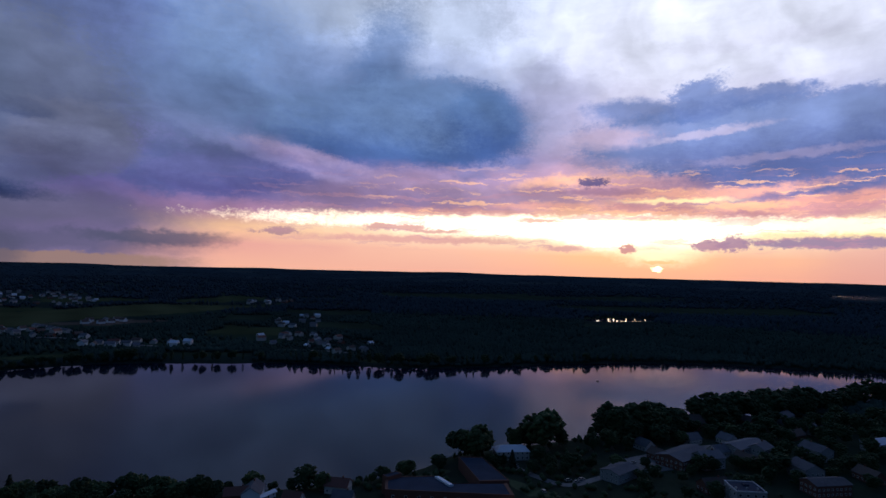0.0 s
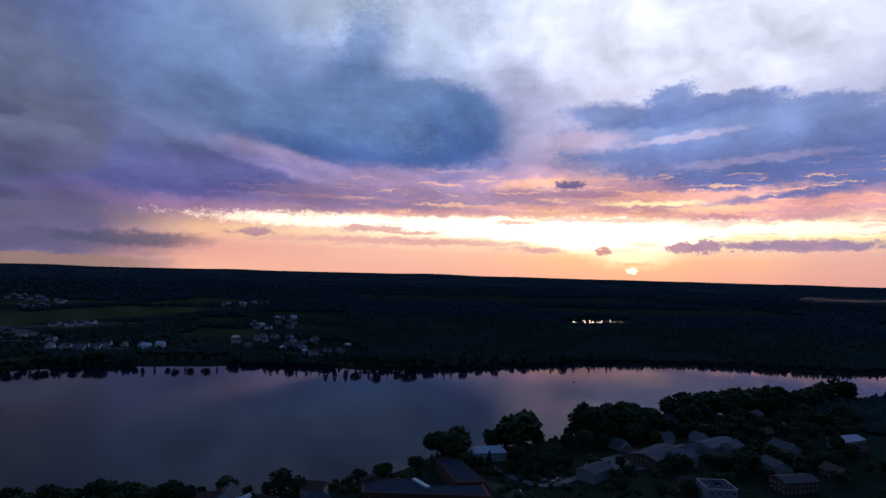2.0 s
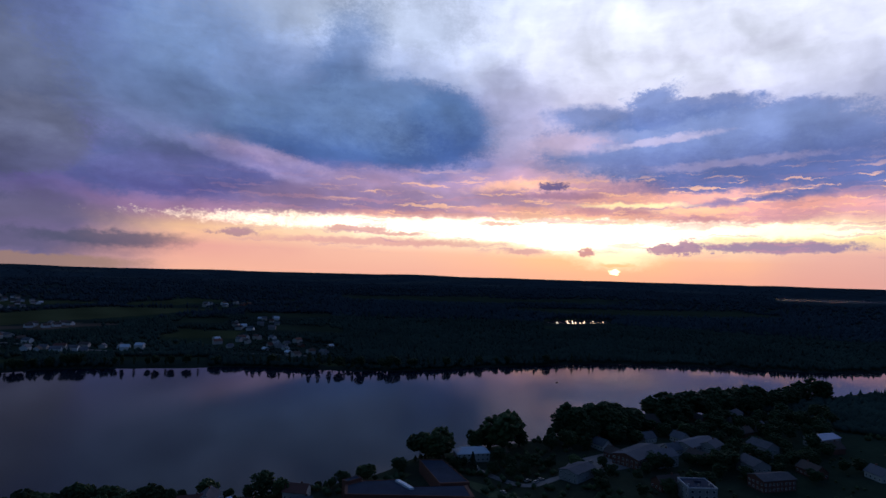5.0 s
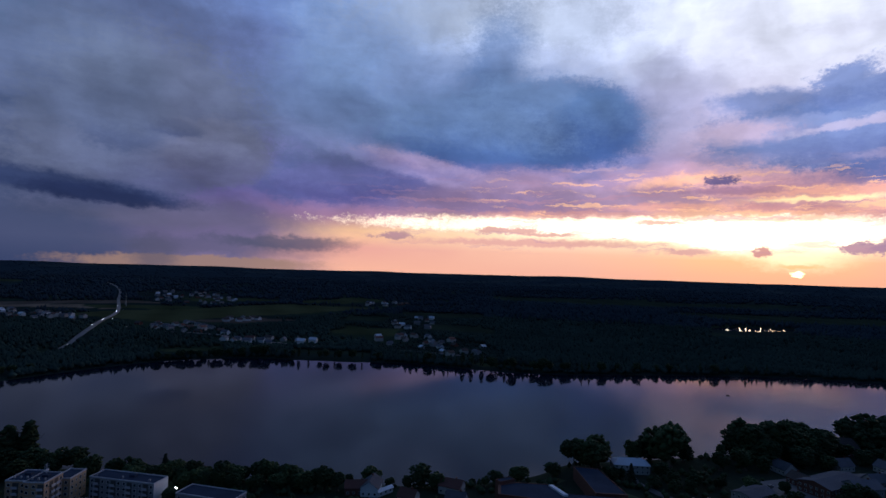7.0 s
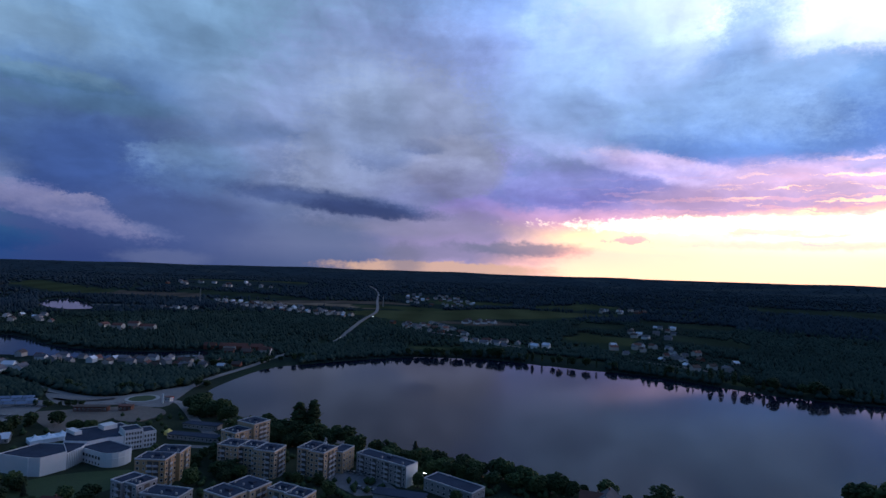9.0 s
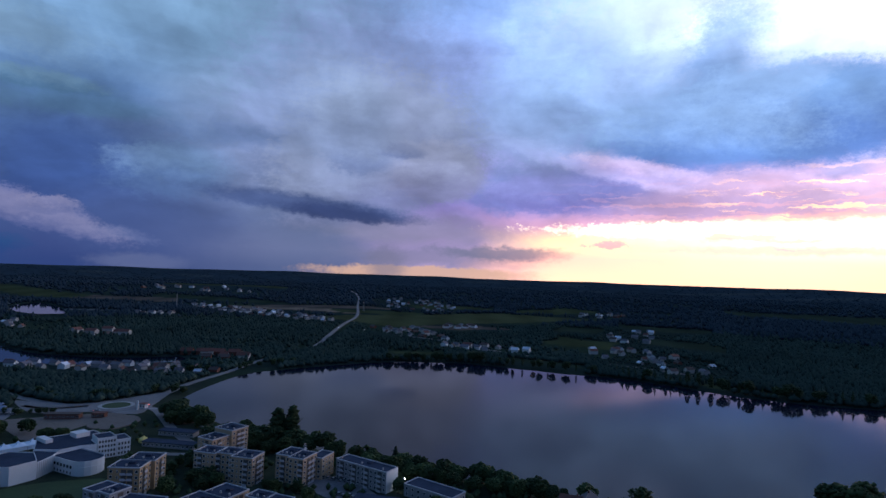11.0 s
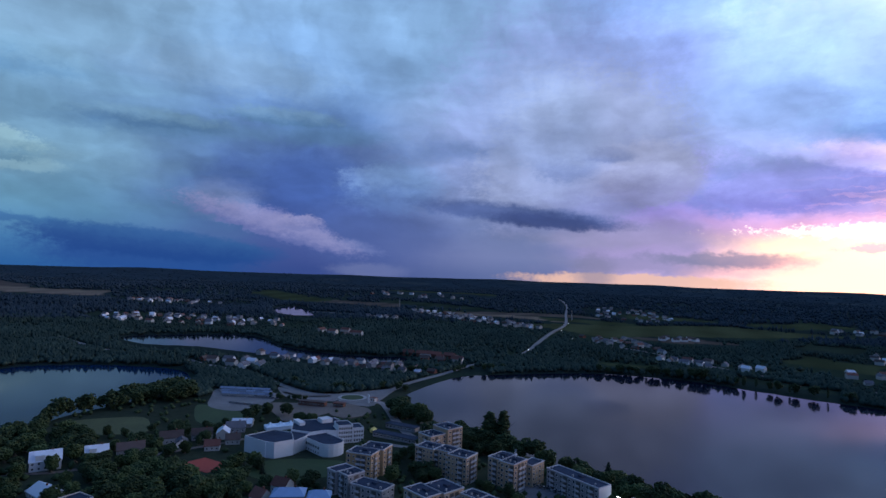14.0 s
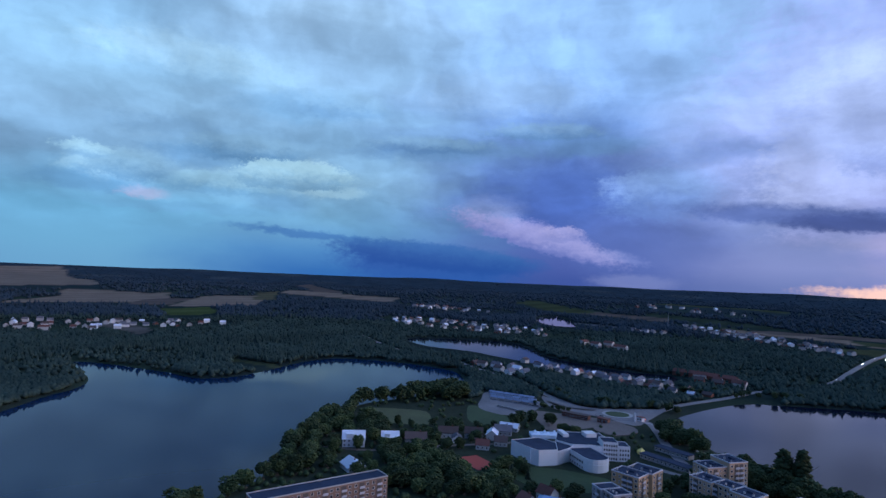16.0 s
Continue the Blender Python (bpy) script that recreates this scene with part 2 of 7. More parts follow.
cloud(-22.5, 7.0, 4.5, 0.25, 0.22, tone(255, 228, 176, 0, 1.15), 0.95, 0.6, drift=False)
cloud(-20.5, 6.3, 6, 0.3, 0.25, tone(200, 144, 154), 0.85, 0.6, drift=False, rough=1.2)
# the band of open sky, and the sun in it
cloud(-8, 4.7, 27, 0.95, 0.8, tone(255, 231, 204, 0, 1.5), 0.97, 0.3, drift=False, rough=1.3)
cloud(-34, 4.4, 9, 0.7, 0.6, tone(255, 228, 194, 0, 1.5), 0.9, 0.4, drift=False)
cloud(-13, 4.3, 14, 0.9, 0.8, tone(255, 244, 224, 0, 2.0), 0.9, 0.5, drift=False)
cloud(-19, 3.6, 6.5, 1.4, 1.1, tone(255, 244, 216, 0, 2.4), 0.9, 0.6, drift=False)
cloud(-20.8, 2.2, 3.4, 1.6, 1.1, tone(255, 240, 196, 0, 1.15), 0.8, 0.7, drift=False)
cloud(-20.9, 0.55, 0.42, 0.16, 0.14, tone(255, 232, 180, 0, 3.0), 1.0, 0.7, drift=False)
cloud(-21, 1.15, 1.6, 0.2, 0.16, tone(250, 186, 130), 0.8, 0.5, drift=False)
# thin bars of cloud across it
cloud(5.2, 4.15, 3.8, 0.4, 0.28, tone(206, 158, 152), 0.95, 0.35, drift=False, rough=2.4)
cloud(1.0, 3.85, 3.0, 0.22, 0.2, tone(210, 160, 152), 0.9, 0.4, drift=False)
cloud(3, 2.9, 11, 0.45, 0.3, tone(214, 160, 154), 0.9, 0.5, drift=False, rough=1.0)
cloud(-9.5, 5.1, 2.6, 0.2, 0.2, tone(214, 164, 150), 0.85, 0.5, drift=False)
cloud(0, 5.8, 7, 0.35, 0.3, tone(210, 152, 150), 0.75, 0.6, drift=False, rough=1.2)
cloud(-19, 5.3, 5, 0.2, 0.2, tone(226, 168, 150), 0.7, 0.6, drift=False, rough=1.2)
cloud(-25.4, 2.7, 1.5, 0.6, 0.4, tone(168, 132, 154), 0.95, 0.3, drift=False, rough=3.0)
cloud(-27.4, 2.9, 1.3, 0.9, 0.5, tone(160, 128, 154), 0.95, 0.3, drift=False, rough=3.0)
cloud(-34.5, 3.0, 6.2, 0.5, 0.45, tone(150, 124, 156), 0.95, 0.3, drift=False, rough=2.0)
cloud(-18.2, 2.3, 0.7, 0.5, 0.3, tone(196, 138, 138), 0.95, 0.3, drift=False, rough=3.0)
cloud(-12, 2.3, 2.2, 0.35, 0.25, tone(204, 154, 154), 0.85, 0.5, drift=False, rough=1.4)
cloud(16.6, 3.25, 2.0, 0.4, 0.22, tone(172, 134, 142), 0.95, 0.4, drift=False, rough=3.0)
cloud(-14.6, 8.8, 1.8, 0.6, 0.35, tone(96, 86, 134), 0.95, 0.3, drift=False, rough=3.2)
cloud(-2.7, 9.6, 1.6, 0.6, 0.5, tone(128, 120, 168), 0.8, 0.5, drift=False)
cloud(-7.4, 10.9, 1.3, 0.6, 0.5, tone(112, 118, 172), 0.7, 0.5, drift=False)
# -- the shower cloud
cloud(50, 22, 14, 6, 5, tone(130, 158, 208, 1.25), 0.5, 0.8)
cloud(42, 14, 11, 12, 6.6, tone(129, 140, 202, 1.05), 0.8, 0.5, rough=1.0)
cloud(34.2, 9.6, 5.6, 3.4, 2.2, tone(150, 144, 204, 1.05), 0.8, 0.3, drift=False, rough=1.1)
cloud(40, 12.5, 4, 2.2, 2.0, tone(126, 136, 188, 1.25), 0.5, 0.7)
cloud(67, 14.5, 7, 1.6, 1.6, tone(84, 112, 172, 1.25), 0.6, 0.6)
cloud(59.0, 8.6, 4.6, 2.4, 2.4, tone(108, 132, 190, 1.25), 0.65, 0.6, rough=1.2)
cloud(36, 4.3, 9, 1.2, 1.2, tone(148, 138, 176, 1.25), 0.55, 0.6)
cloud(27.5, 2.5, 6.5, 0.6, 0.8, tone(124, 120, 160, 1.25), 0.8, 0.45)
cloud(33, 1.6, 9, 0.9, 0.9, tone(122, 118, 160, 1.25), 0.5, 0.6)
cloud(35, 0.15, 10.5, 0.55, 1.0, tone(216, 176, 162, 1.25), 0.85, 0.3, drift=False)
cloud(38.5, 0.9, 1.8, 1.6, 2.0, tone(120, 114, 152, 1.25), 0.6, 0.6, drift=False)
cloud(61, 0.3, 3.5, 0.6, 1.0, tone(112, 114, 164, 1.25), 0.6, 0.5, drift=False)
# -- the blue side
cloud(66, 8.6, 8.5, 3.6, 3.4, tone(60, 82, 148, 1.25), 0.7, 0.6)
cloud(61, 4.0, 7, 2.6, 3.0, tone(76, 92, 156, 1.25), 0.5, 0.6)
cloud(67.5, 3.2, 6.5, 0.7, 0.5, tone(106, 112, 172, 1.25), 0.8, 0.4, rot=8, rough=1.2)
cloud(71.2, 4.6, 2.6, 1.3, 1.0, tone(122, 122, 188, 1.25), 0.8, 0.35, drift=False, rough=1.6)
cloud(74.0, 5.6, 1.8, 1.5, 1.2, tone(124, 128, 192, 1.25), 0.6, 0.45, drift=False, rough=1.6)
cloud(67.5, 3.7, 2.4, 0.8, 0.6, tone(116, 118, 182, 1.25), 0.7, 0.4, drift=False, rough=1.6)
cloud(75, 6.4, 3.0, 1.6, 1.6, tone(140, 148, 202, 1.6), 0.5, 0.6)
cloud(81, 1.8, 9.5, 1.1, 3.0, tone(44, 86, 166, 1.8), 0.92, 0.3, rot=3)
cloud(93, 3.6, 7, 0.4, 0.4, tone(64, 112, 180, 1.8), 0.8, 0.5, rot=3)
cloud(97.5, 8.6, 8, 1.6, 1.4, tone(160, 190, 228, 1.8), 0.8, 0.4, rough=0.9)
cloud(93.8, 9.2, 3.4, 1.6, 1.3, tone(188, 210, 240, 1.8), 0.85, 0.3, drift=False, rough=1.6)
cloud(97.8, 9.0, 3.0, 1.2, 1.0, tone(180, 206, 238, 1.8), 0.8, 0.3, drift=False, rough=1.6)
cloud(91, 7.9, 3.0, 0.7, 0.6, tone(172, 200, 234, 1.8), 0.7, 0.4, drift=False, rough=1.4)
cloud(96, 6.3, 3, 1.0, 0.8, tone(108, 150, 202, 1.8), 0.6, 0.6)
cloud(109.5, 8.2, 4, 1.6, 1.0, tone(172, 200, 236, 1.8), 0.7, 0.4, rough=0.9)
cloud(103, 10.4, 5, 1.2, 1.6, tone(104, 142, 194, 1.8), 0.75, 0.5)
cloud(112, 6.8, 5, 0.8, 0.8, tone(98, 142, 196, 1.8), 0.6, 0.5)
cloud(83, 12.2, 6, 0.8, 0.8, tone(102, 136, 190, 1.8), 0.7, 0.6)
cloud(66, 13.4, 6, 0.9, 0.9, tone(108, 140, 194, 1.8), 0.6, 0.6)
cloud(95, 15.6, 5, 1.8, 1.2, tone(116, 156, 208, 1.8), 0.55, 0.6)
cloud(103, 5.2, 10, 0.5, 0.4, tone(112, 158, 208, 1.8), 0.6, 0.6)
cloud(88, 21, 14, 2.5, 2.0, tone(150, 178, 226, 1.8), 0.4, 0.7)

# small heads and rags of cloud
cloud(24.4, 8.8, 5.2, 2.6, 1.9, tone(122, 132, 192, 1.05), 0.6, 0.45, rough=1.4)
cloud(43.5, 11.0, 2.6, 1.4, 1.6, tone(104, 120, 182, 1.15), 0.55, 0.5, rough=1.4)
cloud(37.8, 10.6, 2.0, 0.6, 0.6, tone(116, 122, 182, 1.15), 0.5, 0.5, rough=1.4)
cloud(53, 12.5, 5, 1.0, 1.0, tone(92, 116, 180, 1.2), 0.45, 0.6, rough=1.2)
cloud(61.5, 9.6, 2.4, 1.0, 0.9, tone(118, 138, 200, 1.2), 0.4, 0.6, drift=False, rough=1.6)
cloud(57.5, 7.6, 2.2, 0.8, 0.8, tone(114, 134, 198, 1.2), 0.35, 0.6, drift=False, rough=1.6)
cloud(24, 12.6, 5, 0.9, 0.8, tone(128, 134, 188), 0.45, 0.5, rot=14, rough=1.4)
cloud(16.5, 11.6, 4, 0.6, 0.6, tone(132, 134, 186), 0.45, 0.5, rot=14, rough=1.4)
cloud(10, 15.8, 5, 0.8, 0.8, tone(104, 126, 182), 0.5, 0.6, rot=8, rough=1.4)
cloud(1, 17.8, 4, 0.8, 0.8, tone(112, 134, 190), 0.5, 0.6, rough=1.4)
cloud(-22, 13.6, 4, 0.6, 0.5, tone(150, 154, 200), 0.5, 0.5, rough=1.6)
cloud(-31, 11.4, 5, 0.6, 0.6, tone(134, 142, 192), 0.5, 0.5, rough=1.6)
cloud(-15.5, 10.8, 3.5, 0.5, 0.5, tone(150, 140, 184), 0.6, 0.5, rough=1.6)
cloud(-10, 19.5, 2.5, 1.2, 1.2, tone(176, 176, 212), 0.5, 0.6, rough=1.8)
cloud(-30, 20.5, 7, 0.7, 0.7, tone(214, 208, 232), 0.5, 0.6, rough=1.8)
cloud(-16, 7.9, 4, 0.35, 0.3, tone(150, 116, 150), 0.7, 0.5, drift=False, rough=1.6)
cloud(-9, 6.6, 4, 0.35, 0.3, tone(238, 170, 150), 0.6, 0.5, drift=False, rough=1.6)
cloud(-28, 6.4, 4, 0.3, 0.25, tone(255, 206, 160), 0.7, 0.5, drift=False, rough=1.6)
cloud(86, 15.5, 5, 1.2, 1.0, tone(140, 172, 220, 1.8), 0.5, 0.5, rough=1.6)
cloud(76, 13.0, 4, 0.8, 0.8, tone(112, 144, 198, 1.8), 0.5, 0.5, rough=1.6)
cloud(106, 12.4, 5, 1.0, 0.9, tone(122, 156, 206, 1.8), 0.5, 0.5, rough=1.4)
cloud(100, 18.5, 6, 1.6, 1.2, tone(172, 202, 242, 1.8), 0.45, 0.6, rough=1.6)
cloud(74, 18.5, 8, 2.0, 1.6, tone(172, 192, 240, 1.8), 0.45, 0.7, rough=1.4)
cloud(108, 6.3, 1.6, 0.6, 0.4, tone(190, 170, 210, 1.8), 0.5, 0.6, drift=False, rough=1.4)

# -- the great heaps, with their tops and bases
cumulus(1.5, 14.4, 9.5, 4.6, 3.4, tone(112, 136, 184), tone(60, 84, 140), 0.88, 0.25, rot=7, rough=0.7)
cumulus(-3.6, 14.6, 4.2, 3.4, 3.0, tone(88, 116, 168), tone(62, 88, 146), 0.75, 0.2, rough=0.9)
cumulus(9, 12.9, 10, 4.4, 2.0, tone(112, 136, 184), tone(70, 96, 150), 0.7, 0.35, rot=6, rough=0.8)
cumulus(13.5, 10.4, 6.5, 1.0, 0.9, tone(176, 148, 186), tone(128, 116, 166), 0.6, 0.35, rot=12, rough=1.2)
cumulus(22.5, 8.2, 6.5, 2.0, 1.7, tone(96, 96, 150), tone(80, 76, 132), 0.75, 0.3, rough=0.9)
cumulus(-31, 12.3, 12, 3.0, 3.2, tone(126, 140, 190), tone(92, 106, 164), 0.85, 0.18, rot=-3, rough=0.9)
cumulus(-24.2, 15.6, 3.0, 1.9, 1.4, tone(128, 142, 194), tone(104, 120, 176), 0.85, 0.25, rough=1.6)
cloud(-25, 13.0, 5, 0.4, 0.3, tone(196, 178, 206), 0.6, 0.5, rot=-6, rough=1.6, drift=False)
cloud(-31, 10.6, 7, 0.4, 0.3, tone(168, 152, 190), 0.5, 0.5, rot=-3, rough=1.6, drift=False)
cloud(23, 15, 8, 6, 3.5, tone(146, 162, 210, 1.2), 0.5, 0.7, rough=1.0)
cumulus(39.2, 9.4, 10.6, 10.5, 4.0, tone(160, 162, 208, 1.25), tone(124, 124, 178, 1.25), 0.8, 0.2, rot=-16, rough=0.7)
cumulus(33.6, 9.8, 4.6, 3.6, 2.6, tone(164, 160, 206, 1.25), tone(134, 128, 182, 1.25), 0.8, 0.2, rough=0.8)
cumulus(44.5, 15.5, 6, 5.5, 4.5, tone(150, 160, 208, 1.25), tone(124, 136, 190, 1.25), 0.55, 0.4, rough=0.9)
cumulus(41.5, 11.4, 3.2, 2.4, 1.8, tone(140, 146, 196, 1.25), tone(106, 116, 172, 1.25), 0.7, 0.35, rough=1.3)
cumulus(37.2, 12.0, 2.2, 0.8, 0.6, tone(132, 136, 188, 1.25), tone(108, 116, 172, 1.25), 0.7, 0.35, rough=1.3)
cumulus(58.8, 8.6, 4.4, 2.4, 2.2, tone(122, 144, 198, 1.25), tone(90, 112, 176, 1.25), 0.6, 0.5, rough=1.2)
cloud(46.5, 6.3, 10.5, 1.0, 0.9, tone(72, 86, 144, 1.25), 0.9, 0.4, rot=4.7, rough=0.7, drift=False)
cloud(43.0, 5.6, 6.0, 0.9, 0.6, tone(50, 62, 116, 1.25), 0.85, 0.45, rot=4.7, rough=0.7, drift=False)
cumulus(70.5, 3.9, 8.0, 1.5, 0.8, tone(142, 134, 190, 1.35), tone(100, 104, 168, 1.35), 0.85, 0.3, rot=15, rough=1.2)
cumulus(68.0, 4.6, 2.2, 0.9, 0.7, tone(150, 140, 194, 1.4), tone(118, 118, 180, 1.4), 0.8, 0.25, rough=1.8)
cumulus(80.5, 2.1, 10, 1.2, 1.6, tone(58, 104, 178, 1.9), tone(36, 80, 162, 1.9), 0.9, 0.22, rot=4, rough=0.7)
cumulus(99.5, 11.2, 6.0, 1.4, 1.0, tone(142, 174, 218, 1.9), tone(98, 138, 190, 1.9), 0.8, 0.3, rough=1.3)
cumulus(101.8, 7.7, 6.5, 1.1, 0.9, tone(158, 192, 230, 1.9), tone(116, 158, 206, 1.9), 0.8, 0.25, rough=1.3)
cumulus(95.2, 9.0, 5.8, 1.7, 1.2, tone(180, 208, 240, 1.9), tone(124, 162, 208, 1.9), 0.9, 0.16, rough=1.2)
cumulus(109.2, 8.5, 3.6, 1.5, 1.2, tone(148, 182, 226, 1.9), tone(98, 140, 192, 1.9), 0.8, 0.3, rough=1.3)
cumulus(112.8, 9.5, 2.2, 0.8, 0.6, tone(180, 210, 246, 1.9), tone(132, 168, 216, 1.9), 0.8, 0.25, rough=1.4)
cumulus(81.5, 13.0, 6.0, 0.9, 0.7, tone(138, 168, 214, 1.9), tone(96, 130, 186, 1.9), 0.75, 0.35, rough=1.3)
cumulus(70.2, 14.6, 6.0, 0.9, 0.7, tone(140, 168, 214, 1.9), tone(104, 138, 190, 1.9), 0.7, 0.35, rough=1.3)
cumulus(91, 16.2, 5.0, 1.8, 1.2, tone(152, 182, 228, 1.9), tone(116, 152, 206, 1.9), 0.6, 0.35, rough=1.3)
cumulus(106, 18, 8.0, 2.6, 1.6, tone(184, 210, 250, 1.9), tone(150, 184, 232, 1.9), 0.6, 0.4, rough=1.2)

# bars of thin cloud across the glow, broken and ragged
low = calc("MULTIPLY", smooth(EL, 1.6, 3.0), smooth(EL, 6.0, 10.5, 1.0, 0.0))
sunward = calc("MULTIPLY", smooth(AZ, -60.0, -40.0), smooth(AZ, 6.0, 26.0, 1.0, 0.0))
window_low = calc("MULTIPLY", low, sunward)
bars = sky_noise(0.16, 1.9, 7, seed=41.0, rough=0.58, u=US, v=VS).outputs[0]
colour = blend(calc("MULTIPLY", calc("MULTIPLY", smooth(bars, 0.53, 0.6), window_low), 0.5), colour, tone(186, 138, 158))
rims = sky_noise(0.2, 2.3, 7, seed=47.0, rough=0.6, u=US, v=VS).outputs[0]
high = calc("MULTIPLY", calc("MULTIPLY", smooth(EL, 4.8, 6.2), smooth(EL, 8.0, 11.0, 1.0, 0.0)), smooth(AZ, 0.0, 12.0, 1.0, 0.0))
colour = blend(calc("MULTIPLY", calc("MULTIPLY", smooth(rims, 0.55, 0.62), high), 0.7), colour, tone(255, 196, 160))

# heaps, folds and veils in the cloud: tops lit, undersides dark, smaller towards the horizon
DEEP = calc("MULTIPLY", calc("LOGARITHM", calc("ADD", calc("MAXIMUM", EL, 0.0), 7.0), 2.718), 17.0)
UR = calc("ADD", AZ, signed(n1.outputs[0], 5.0))
VR = calc("ADD", DEEP, signed(n2.outputs[0], 4.0))


def heap(su, sv, seed, du, dv, rough):
    """How far a heap of cloud faces the light: the change of its height towards it."""
    here = sky_noise(su, sv, 6, rough, 0.0, seed, UR, VR).outputs[0]
    there = sky_noise(su, sv, 6, rough, 0.0, seed, calc("ADD", UR, du), calc("ADD", VR, dv)).outputs[0]
    return calc("SUBTRACT", here, there)


heaps = smooth(heap(0.1, 0.15, 61.0, -0.9, 1.5, 0.42), -0.16, 0.16, 0.85, 1.15)
knobs = smooth(heap(0.34, 0.46, 71.0, -0.3, 0.55, 0.45), -0.2, 0.2, 0.94, 1.06)
fold = smooth(billow, 0.32, 0.68, 0.9, 1.11)
veil = smooth(streak, 0.3, 0.7, 0.97, 1.03)
shade = calc("MULTIPLY", calc("MULTIPLY", fold, veil), calc("MULTIPLY", heaps, knobs))
lift = wnode("ShaderNodeVectorMath", operation="SCALE")
feed(lift.inputs[0], colour)
feed(lift.inputs["Scale"], blend(smooth(EL, 1.0, 8.0), (1, 1, 1, 1), shade))

clear = wnode("ShaderNodeTexSky")
clear.sky_type = "NISHITA"
clear.sun_disc = False
clear.sun_elevation = radians(1.0)
clear.sun_rotation = radians(20.9)
clear_light = wnode("ShaderNodeVectorMath", operation="SCALE")
feed(clear_light.inputs[0], clear.outputs[0])
clear_light.inputs["Scale"].default_value = 0.002
both = wnode("ShaderNodeVectorMath", operation="ADD")
feed(both.inputs[0], lift.outputs[0])
feed(both.inputs[1], clear_light.outputs[0])
back = wnode("ShaderNodeBackground")
feed(back.inputs["Color"], both.outputs[0])
back.inputs["Strength"].default_value = 1.14
out = wnode("ShaderNodeOutputWorld")
wt.links.new(back.outputs[0], out.inputs[0])
scene.world = world

# the sun, low and veiled by the cloud bank
sun_data = bpy.data.lights.new("sun", "SUN")
sun_data.energy, sun_data.angle, sun_data.color = 0.09, radians(10), (1.0, 0.62, 0.36)
sun = new("sun", sun_data)
sun_dir = Vector((math.sin(radians(20.9)), math.cos(radians(20.9)), math.tan(radians(3.0))))
sun.matrix_world = look((300, 800, 300), Vector((300, 800, 300)) - sun_dir)
# ---------------------------------------------------------------- materials
def surface(name, col, rough=0.85, var=0.2, coarse=0.15, fine=2.5, bump=0.0, metal=0.0, by_object=0.0, by_island=0.0, spec=0.4, tint=None):
    """A weathered surface: base colour broken up at two scales, and by piece where asked."""
    m = bpy.data.materials.new(name)
    m.use_nodes = True
    t = m.node_tree
    b = t.nodes["Principled BSDF"]
    b.inputs["Roughness"].default_value, b.inputs["Metallic"].default_value = rough, metal
    b.inputs["Specular IOR Level"].default_value = spec
    geo = t.nodes.new("ShaderNodeNewGeometry")
    facs = []
    for sc, det in ((coarse, 4), (fine, 5)):
        n = t.nodes.new("ShaderNodeTexNoise")
        n.inputs["Scale"].default_value, n.inputs["Detail"].default_value = sc, det
        t.links.new(geo.outputs["Position"], n.inputs["Vector"])
        facs.append(n.outputs[0])
    add = t.nodes.new("ShaderNodeMath")
    add.operation = "ADD"
    t.links.new(facs[0], add.inputs[0])
    t.links.new(facs[1], add.inputs[1])
    val = add.outputs[0]
    for amount, source in ((by_object, "object"), (by_island, "island")):
        if amount:
            if source == "object":
                r = t.nodes.new("ShaderNodeObjectInfo").outputs["Random"]
            else:
                r = geo.outputs["Random Per Island"]
            k = t.nodes.new("ShaderNodeMath")
            k.operation = "MULTIPLY_ADD"
            t.links.new(r, k.inputs[0])
            k.inputs[1].default_value = amount / max(var, 0.01)
            t.links.new(val, k.inputs[2])
            s = t.nodes.new("ShaderNodeMath")
            s.operation = "SUBTRACT"
            t.links.new(k.outputs[0], s.inputs[0])
            s.inputs[1].default_value = 0.5 * amount / max(var, 0.01)
            val = s.outputs[0]
    mr = t.nodes.new("ShaderNodeMapRange")
    mr.inputs[1].default_value, mr.inputs[2].default_value = 0.4, 1.6
    t.links.new(val, mr.inputs[0])
    mix = t.nodes.new("ShaderNodeMix")
    mix.data_type = "RGBA"
    lo = [c * (1 - 1.6 * var) for c in col]
    hi = tint or [min(c * (1 + 1.6 * var), 0.9) for c in col]
    mix.inputs[6].default_value, mix.inputs[7].default_value = (*lo, 1), (*hi, 1)
    t.links.new(mr.outputs[0], mix.inputs[0])
    t.links.new(mix.outputs[2], b.inputs["Base Color"])
    if bump:
        bp = t.nodes.new("ShaderNodeBump")
        bp.inputs["Strength"].default_value, bp.inputs["Distance"].default_value = 0.6, bump
        t.links.new(facs[1], bp.inputs["Height"])
        t.links.new(bp.outputs[0], b.inputs["Normal"])
    return m


def glow(name, col, strength):
    m = bpy.data.materials.new(name)
    m.use_nodes = True
    b = m.node_tree.nodes["Principled BSDF"]
    b.inputs["Emission Color"].default_value, b.inputs["Emission Strength"].default_value = (*col, 1), strength
    return m


M_LEAF = surface("leaves_broad", (0.046, 0.07, 0.028), 0.7, 0.3, 0.08, 1.2, by_island=0.1, by_object=0.2, spec=0.1)
M_LEAF_DARK = surface("leaves_dark", (0.035, 0.056, 0.026), 0.8, 0.3, 0.08, 1.2, by_island=0.1, by_object=0.2, spec=0.1)
M_NEEDLE = surface("needles", (0.022, 0.037, 0.023), 0.75, 0.3, 0.08, 1.5, by_island=0.2, by_object=0.15, spec=0.2)
M_BARK = surface("bark", (0.09, 0.07, 0.05), 0.9, 0.3, 0.5, 6)
M_WOODS = surface("mixed_woods", (0.037, 0.06, 0.051), 0.95, 0.3, 0.008, 0.05, by_island=0.05, spec=0.0)
